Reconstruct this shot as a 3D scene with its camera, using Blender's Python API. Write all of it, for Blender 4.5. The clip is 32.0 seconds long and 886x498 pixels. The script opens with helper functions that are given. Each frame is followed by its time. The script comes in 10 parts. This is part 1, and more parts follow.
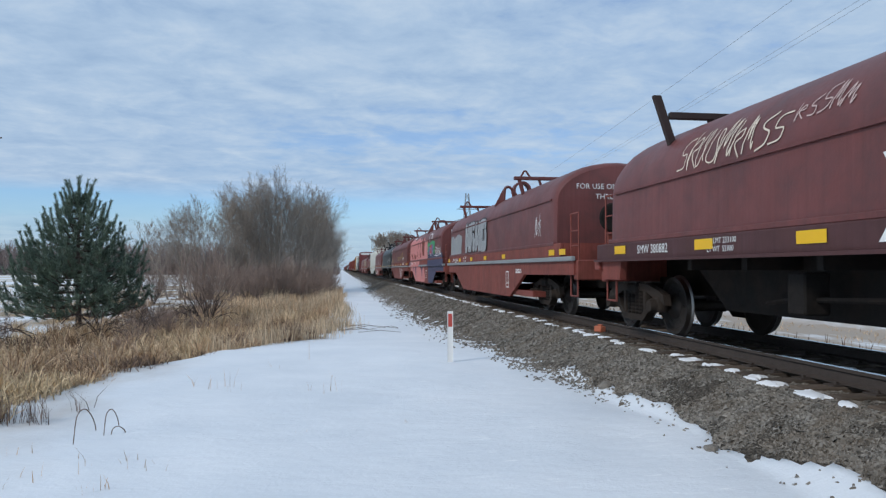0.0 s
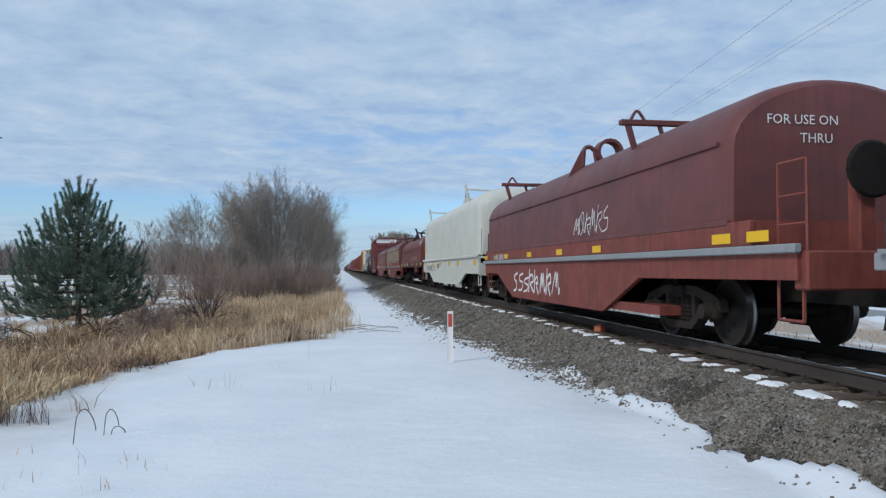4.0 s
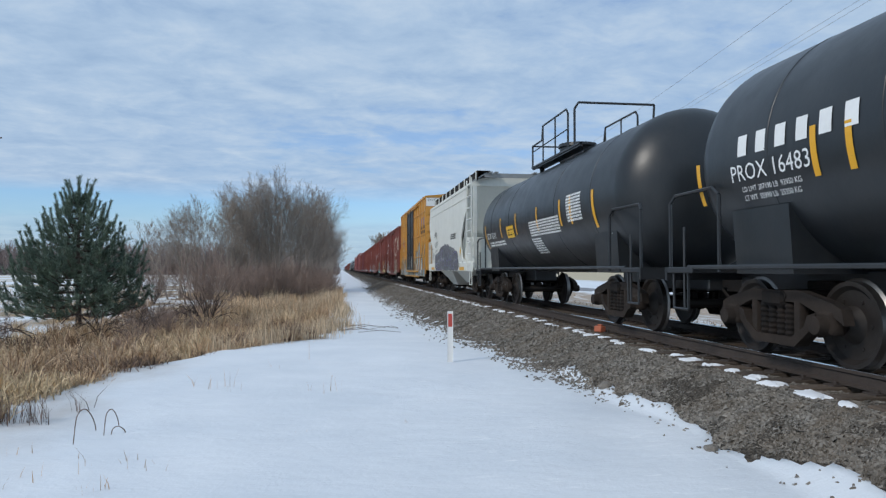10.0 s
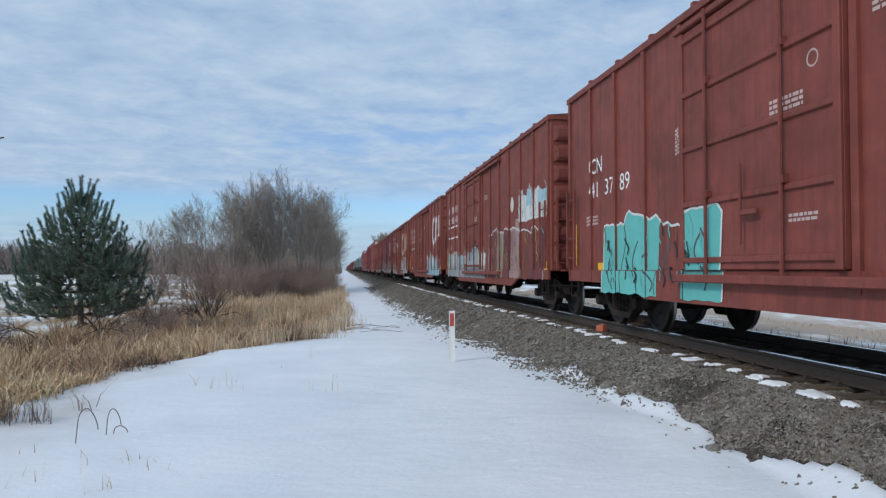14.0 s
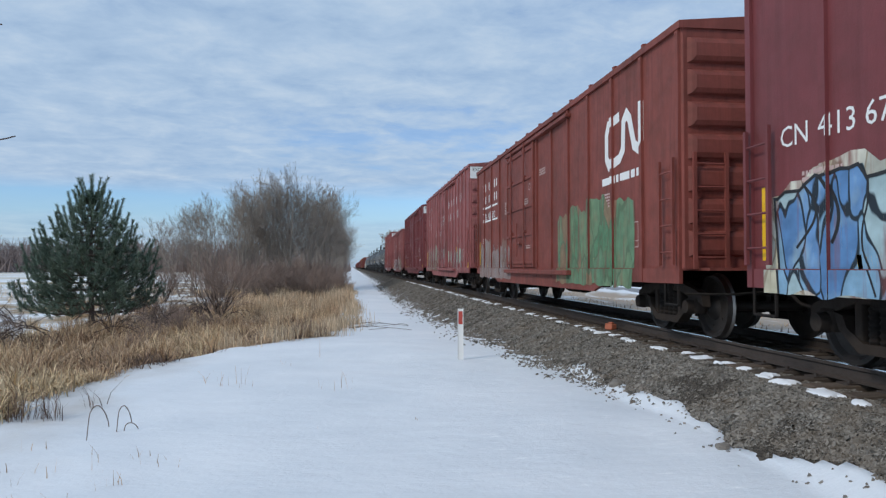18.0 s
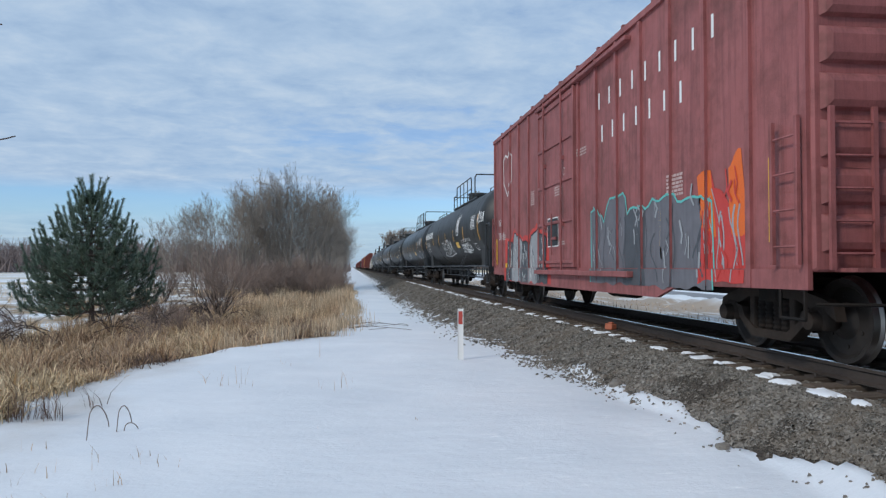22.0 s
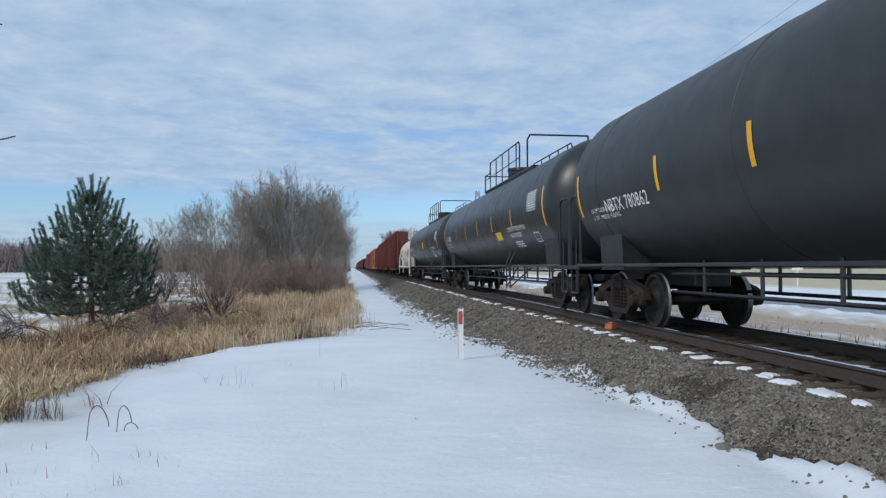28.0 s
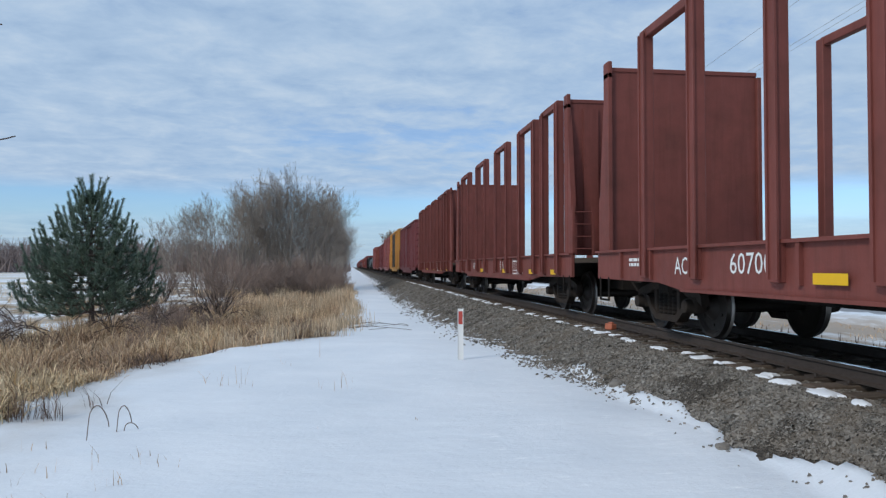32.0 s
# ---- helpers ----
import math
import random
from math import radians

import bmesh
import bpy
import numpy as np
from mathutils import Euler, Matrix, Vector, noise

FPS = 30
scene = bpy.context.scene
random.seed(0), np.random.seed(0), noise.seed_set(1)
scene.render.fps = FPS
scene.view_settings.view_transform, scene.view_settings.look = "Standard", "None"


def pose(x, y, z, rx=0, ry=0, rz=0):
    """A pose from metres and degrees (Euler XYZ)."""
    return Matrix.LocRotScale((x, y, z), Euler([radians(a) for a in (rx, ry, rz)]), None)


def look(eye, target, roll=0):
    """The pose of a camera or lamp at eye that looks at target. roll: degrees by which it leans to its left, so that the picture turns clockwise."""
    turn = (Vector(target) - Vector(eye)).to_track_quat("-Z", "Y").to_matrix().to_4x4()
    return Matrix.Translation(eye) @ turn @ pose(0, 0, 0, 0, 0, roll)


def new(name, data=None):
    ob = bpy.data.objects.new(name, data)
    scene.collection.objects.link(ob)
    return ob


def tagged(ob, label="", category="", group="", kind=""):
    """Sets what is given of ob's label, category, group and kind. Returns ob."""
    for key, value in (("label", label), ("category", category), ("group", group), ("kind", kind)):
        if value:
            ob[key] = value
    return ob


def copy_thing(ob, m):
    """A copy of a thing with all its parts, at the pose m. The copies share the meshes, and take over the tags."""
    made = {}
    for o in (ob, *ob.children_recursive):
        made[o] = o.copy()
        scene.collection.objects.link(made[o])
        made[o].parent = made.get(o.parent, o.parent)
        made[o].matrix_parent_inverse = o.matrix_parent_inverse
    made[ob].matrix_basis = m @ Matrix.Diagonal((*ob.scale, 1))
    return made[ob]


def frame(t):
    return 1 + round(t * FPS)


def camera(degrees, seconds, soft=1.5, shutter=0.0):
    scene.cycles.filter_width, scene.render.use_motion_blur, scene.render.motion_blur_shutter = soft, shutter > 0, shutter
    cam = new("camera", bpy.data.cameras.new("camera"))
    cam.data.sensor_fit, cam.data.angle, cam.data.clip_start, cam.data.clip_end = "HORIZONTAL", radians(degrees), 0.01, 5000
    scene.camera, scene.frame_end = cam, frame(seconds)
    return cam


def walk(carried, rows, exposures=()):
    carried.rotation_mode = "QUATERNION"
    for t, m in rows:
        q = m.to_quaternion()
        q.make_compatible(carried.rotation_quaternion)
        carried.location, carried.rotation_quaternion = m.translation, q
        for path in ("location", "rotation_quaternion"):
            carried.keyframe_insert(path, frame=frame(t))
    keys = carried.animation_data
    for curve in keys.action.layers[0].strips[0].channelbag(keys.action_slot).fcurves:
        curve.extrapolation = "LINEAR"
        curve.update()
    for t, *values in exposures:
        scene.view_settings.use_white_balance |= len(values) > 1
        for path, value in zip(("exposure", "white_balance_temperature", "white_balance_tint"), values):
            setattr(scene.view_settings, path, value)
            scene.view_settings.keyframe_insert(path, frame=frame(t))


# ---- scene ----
RX = 5.97            # centre line of the track
V = 18.76            # speed of the train, metres a second
EYE = Vector((0.0, 0.0, 1.03))
cam = camera(63.70, 32.0, soft=1.3)


def aim(k):
    """The camera's pose; k goes from 0 to 1 as it swings slightly to the left."""
    yaw, up = radians(8.096 - 0.826 * k), radians(1.640 - 0.199 * k)
    way = Vector((math.sin(yaw) * math.cos(up), math.cos(yaw) * math.cos(up), math.sin(up)))
    return look(EYE, EYE + way)


walk(cam, [(t, aim(k)) for t, k in ((0, 0), (13.0, 0), (13.5, 0.05), (14.0, 0.17), (14.5, 0.5), (15.0, 0.82), (15.5, 0.96), (16.2, 1), (24, 1), (32, 1))])

# ---- sky and sun ----
SUN_EL, SUN_AZ = 38.0, -122.0     # degrees; azimuth from +y towards +x
world = bpy.data.worlds.new("sky")
scene.world = world
world.use_nodes = True


def build_sky():
    nt = world.node_tree
    nt.nodes.clear()
    N, L = nt.nodes.new, nt.links.new

    def math_node(op, a, b=None, clamp=False):
        n = N("ShaderNodeMath")
        n.operation, n.use_clamp = op, clamp
        for i, v in enumerate((a, b)):
            if v is None:
                continue
            if isinstance(v, (int, float)):
                n.inputs[i].default_value = v
            else:
                L(v, n.inputs[i])
        return n.outputs[0]

    def ramp(src, stops):
        n = N("ShaderNodeValToRGB")
        while len(n.color_ramp.elements) < len(stops):
            n.color_ramp.elements.new(0.5)
        for e, (p, v) in zip(n.color_ramp.elements, stops):
            e.position, e.color = p, (v if isinstance(v, tuple) else (v, v, v, 1))
        L(src, n.inputs[0])
        return n.outputs[0]

    co = N("ShaderNodeTexCoord").outputs["Generated"]
    sep = N("ShaderNodeSeparateXYZ")
    L(co, sep.inputs[0])
    z = math_node("MAXIMUM", sep.outputs[2], 0.0)
    zz = math_node("ADD", z, 0.10)
    comb = N("ShaderNodeCombineXYZ")
    L(math_node("DIVIDE", sep.outputs[0], zz), comb.inputs[0])
    L(math_node("DIVIDE", sep.outputs[1], zz), comb.inputs[1])

    def noise_tex(scale, detail, rough, sx, sy, off):
        m = N("ShaderNodeMapping")
        m.inputs["Scale"].default_value = (sx, sy, 1)
        m.inputs["Location"].default_value = (off, off * 0.7, 0)
        m.inputs["Rotation"].default_value = (0, 0, radians(-12))
        L(comb.outputs[0], m.inputs[0])
        n = N("ShaderNodeTexNoise")
        n.inputs["Scale"].default_value, n.inputs["Detail"].default_value, n.inputs["Roughness"].default_value = scale, detail, rough
        n.inputs["Distortion"].default_value = 0.25
        L(m.outputs[0], n.inputs["Vector"])
        return n.outputs["Fac"]

    big = noise_tex(0.55, 5, 0.5, 0.75, 1.25, 3.1)
    fine = noise_tex(4.6, 9, 0.62, 0.8, 0.85, 7.7)
    mix = math_node("ADD", math_node("MULTIPLY", big, 0.62), math_node("MULTIPLY", fine, 0.44))
    cover = ramp(mix, [(0.36, 0.52), (0.44, 0.90), (0.54, 1.0)])
    # the cloud sheet ends in a clear band above the horizon, with low bands of haze under it
    edge = math_node("ADD", z, math_node("MULTIPLY", math_node("SUBTRACT", big, 0.5), 0.045))
    sheet = ramp(edge, [(0.094, 0.0), (0.116, 1.0)])
    low = ramp(edge, [(0.0, 0.75), (0.034, 0.66), (0.058, 0.50), (0.068, 0.14), (0.088, 0.04)])
    fac = math_node("MAXIMUM", math_node("MULTIPLY", cover, sheet), low)

    sky = N("ShaderNodeTexSky")
    sky.sky_type, sky.sun_disc = "NISHITA", False
    sky.sun_elevation, sky.sun_rotation = radians(SUN_EL), radians(SUN_AZ)
    sky.air_density, sky.dust_density, sky.ozone_density = 1.0, 0.6, 1.0
    gain = N("ShaderNodeVectorMath")
    gain.operation = "MULTIPLY"
    gain.inputs[1].default_value = (1.05, 1.40, 1.90)
    L(sky.outputs[0], gain.inputs[0])
    shade = ramp(fine, [(0.30, (4.2, 5.98, 8.5, 1)), (0.50, (5.15, 6.93, 9.3, 1)), (0.70, (6.45, 8.0, 9.9, 1))])
    blend = N("ShaderNodeMix")
    blend.data_type = "RGBA"
    L(fac, blend.inputs["Factor"])
    L(gain.outputs[0], blend.inputs["A"])
    L(shade, blend.inputs["B"])
    bg = N("ShaderNodeBackground")
    bg.inputs["Strength"].default_value = 0.079
    L(blend.outputs["Result"], bg.inputs["Color"])
    out = N("ShaderNodeOutputWorld")
    L(bg.outputs[0], out.inputs[0])


build_sky()
sun = new("sun", bpy.data.lights.new("sun", "SUN"))
sun.data.energy, sun.data.angle, sun.data.color = 1.6, radians(10), (1.0, 0.95, 0.88)
_a, _e = radians(SUN_AZ), radians(SUN_EL)
sun.matrix_world = look((0, 0, 60), (-math.sin(_a) * math.cos(_e) * 10, -math.cos(_a) * math.cos(_e) * 10, 60 - math.sin(_e) * 10))
scene.view_settings.exposure = 0.0


# ---- materials ----
def material(name, color, rough=0.6, metal=0.0, vary=0.25, grain=6.0, bump=0.0, bump_scale=60.0, streak=0.0, dirt=None, dirt_amount=0.0,
             islands=0.0, objects=0.0, spec=0.5, stretch=(1, 1, 1)):
    """A painted or natural surface: two scales of variation, optional vertical streaks, dirt patches and relief."""
    m = bpy.data.materials.new(name)
    m.use_nodes = True
    nt = m.node_tree
    N, L = nt.nodes.new, nt.links.new
    b = nt.nodes["Principled BSDF"]
    b.inputs["Metallic"].default_value = metal
    b.inputs["Specular IOR Level"].default_value = spec
    co = N("ShaderNodeTexCoord").outputs["Object"]

    def noise_tex(scale, detail, vec=co, rough_=0.6):
        n = N("ShaderNodeTexNoise")
        n.inputs["Scale"].default_value, n.inputs["Detail"].default_value, n.inputs["Roughness"].default_value = scale, detail, rough_
        L(vec, n.inputs["Vector"])
        return n.outputs["Fac"]

    def mapped(s):
        n = N("ShaderNodeMapping")
        n.inputs["Scale"].default_value = s
        L(co, n.inputs[0])
        return n.outputs[0]

    base = mapped(stretch) if stretch != (1, 1, 1) else co
    shift = None
    if objects or islands:
        src = N("ShaderNodeObjectInfo").outputs["Random"] if objects else N("ShaderNodeNewGeometry").outputs["Random Per Island"]
        shift = (src, objects or islands)
    hsv = N("ShaderNodeHueSaturation")
    hsv.inputs["Color"].default_value = (*color, 1)
    add = N("ShaderNodeMath")
    add.operation = "MULTIPLY_ADD"
    L(noise_tex(grain, 8, base), add.inputs[0])
    add.inputs[1].default_value, add.inputs[2].default_value = vary * 2, 1 - vary
    val = add.outputs[0]
    big = N("ShaderNodeMath")
    big.operation = "MULTIPLY_ADD"
    L(noise_tex(grain * 0.12, 4, base), big.inputs[0])
    big.inputs[1].default_value, big.inputs[2].default_value = vary * 1.6, 1 - vary * 0.8
    mul = N("ShaderNodeMath")
    mul.operation = "MULTIPLY"
    L(val, mul.inputs[0]), L(big.outputs[0], mul.inputs[1])
    val = mul.outputs[0]
    if shift:
        sh = N("ShaderNodeMath")
        sh.operation = "MULTIPLY_ADD"
        L(shift[0], sh.inputs[0])
        sh.inputs[1].default_value, sh.inputs[2].default_value = shift[1] * 2, 1 - shift[1]
        m2 = N("ShaderNodeMath")
        m2.operation = "MULTIPLY"
        L(val, m2.inputs[0]), L(sh.outputs[0], m2.inputs[1])
        val = m2.outputs[0]
    L(val, hsv.inputs["Value"])
    col = hsv.outputs[0]

    def lay(colr, fac, amount):
        nonlocal col
        mx = N("ShaderNodeMix")
        mx.data_type = "RGBA"
        f = N("ShaderNodeMath")
        f.operation, f.use_clamp = "MULTIPLY", True
        L(fac, f.inputs[0])
        f.inputs[1].default_value = amount
        L(f.outputs[0], mx.inputs["Factor"]), L(col, mx.inputs["A"])
        mx.inputs["B"].default_value = (*colr, 1)
        col = mx.outputs["Result"]

    def ramped(src, a, c):
        r = N("ShaderNodeMapRange")
        r.inputs["From Min"].default_value, r.inputs["From Max"].default_value = a, c
        L(src, r.inputs[0])
        return r.outputs[0]

    if streak:
        lay(tuple(c * 0.35 for c in color), ramped(noise_tex(1.0, 6, mapped((9, 9, 0.55))), 0.48, 0.72), streak)
        lay(tuple(min(1, c * 1.5 + 0.05) for c in color), ramped(noise_tex(1.3, 6, mapped((7, 7, 0.4))), 0.55, 0.8), streak * 0.5)
        lay(tuple(c * 0.45 for c in color), ramped(noise_tex(1.0, 8, mapped((26, 26, 0.9)), 0.7), 0.54, 0.70), streak * 0.8)
        lay(tuple(c * 0.6 for c in color), ramped(noise_tex(0.55, 5, mapped((0.8, 0.8, 1.6))), 0.45, 0.75), streak)
    if dirt:
        lay(dirt, ramped(noise_tex(1.7, 9, co, 0.7), 0.45, 0.7), dirt_amount)
    L(col, b.inputs["Base Color"])
    r = N("ShaderNodeMapRange")
    r.inputs["To Min"].default_value, r.inputs["To Max"].default_value = max(0.03, rough - 0.12), min(1, rough + 0.12)
    L(noise_tex(grain * 1.7, 5, base), r.inputs[0])
    L(r.outputs[0], b.inputs["Roughness"])
    if bump:
        bp = N("ShaderNodeBump")
        bp.inputs["Strength"].default_value, bp.inputs["Distance"].default_value = min(1, bump), 0.02
        L(noise_tex(bump_scale, 6, base), bp.inputs["Height"])
        L(bp.outputs[0], b.inputs["Normal"])
    return m


RUSTD = (0.07, 0.028, 0.018)
def spray(name, tones, line, seed, size=1.0, width=0.05, worn=(0.2, 0.06, 0.05), bare=0.25):
    """Spray paint in angular, outlined fields of several tones, airbrushed within, flaking to the paint beneath."""
    m = bpy.data.materials.new(name)
    m.use_nodes = True
    nt = m.node_tree
    N, L = nt.nodes.new, nt.links.new
    b = nt.nodes["Principled BSDF"]
    b.inputs["Roughness"].default_value, b.inputs["Specular IOR Level"].default_value = 0.6, 0.3
    co = N("ShaderNodeTexCoord").outputs["Object"]

    def mapped(scale, shift=0.0, lean=0.0):
        n = N("ShaderNodeMapping")
        n.inputs["Scale"].default_value, n.inputs["Location"].default_value, n.inputs["Rotation"].default_value = scale, (seed, shift, seed * 0.37), (lean, 0, 0)
        L(co, n.inputs[0])
        return n.outputs[0]

    def tex(vec, scale, detail):
        n = N("ShaderNodeTexNoise")
        n.inputs["Scale"].default_value, n.inputs["Detail"].default_value = scale, detail
        L(vec, n.inputs["Vector"])
        return n.outputs

    def rng(src, a, c, lo=0.0, hi=1.0):
        r = N("ShaderNodeMapRange")
        for k, v in zip(("From Min", "From Max", "To Min", "To Max"), (a, c, lo, hi)):
            r.inputs[k].default_value = v
        L(src, r.inputs[0])
        return r.outputs[0]

    def mix(fac, a, c, kind="MIX"):
        n = N("ShaderNodeMix")
        n.data_type, n.blend_type = "RGBA", kind
        if isinstance(fac, float):
            n.inputs["Factor"].default_value = fac
        else:
            L(fac, n.inputs["Factor"])
        for k, v in (("A", a), ("B", c)):
            if isinstance(v, tuple):
                n.inputs[k].default_value = (*v, 1)
            else:
                L(v, n.inputs[k])
        return n.outputs["Result"]

    flat = mapped((0.0, 2.6 / size, 1.15 / size), seed * 0.7, 0.35)
    add = N("ShaderNodeVectorMath")
    add.operation = "MULTIPLY_ADD"
    L(tex(flat, 1.3, 1)["Color"], add.inputs[0])
    add.inputs[1].default_value = (0, 0.9, 0.9)
    L(flat, add.inputs[2])
    cells = []
    for feature in ("F1", "DISTANCE_TO_EDGE"):
        v = N("ShaderNodeTexVoronoi")
        v.feature = feature
        v.inputs["Scale"].default_value = 1.0
        L(add.outputs[0], v.inputs["Vector"])
        cells.append(v)
    ramp = N("ShaderNodeValToRGB")
    ramp.color_ramp.interpolation = "CONSTANT"
    for k, c in enumerate(tones):
        e = ramp.color_ramp.elements[k] if k < 2 else ramp.color_ramp.elements.new(k / len(tones))
        e.position, e.color = k / len(tones), (*c, 1)
    sep = N("ShaderNodeSeparateColor")
    L(cells[0].outputs["Color"], sep.inputs[0])
    L(rng(sep.outputs[0], 0.1, 0.9), ramp.inputs[0])
    soft = rng(tex(mapped((1, 1.5, 1)), 2.2, 3)["Fac"], 0.3, 0.7)
    col = mix(rng(soft, 0.55, 1.0, 0.0, 0.55), ramp.outputs[0], tones[-1])
    grey = N("ShaderNodeHueSaturation")
    L(col, grey.inputs["Color"])
    L(rng(tex(mapped((1, 1, 1), 3.0), 5.0, 6)["Fac"], 0.25, 0.75, 0.72, 1.22), grey.inputs["Value"])
    col = mix(rng(cells[1].outputs["Distance"], width * 0.7, width * 1.25, 1.0, 0.0), grey.outputs[0], line)
    thin = rng(tex(mapped((1, 7, 0.8), 1.0), 1.1, 7)["Fac"], 0.60 - 0.25 * bare, 0.80 - 0.25 * bare, 0.0, 0.85)
    L(mix(thin, col, worn), b.inputs["Base Color"])
    return m


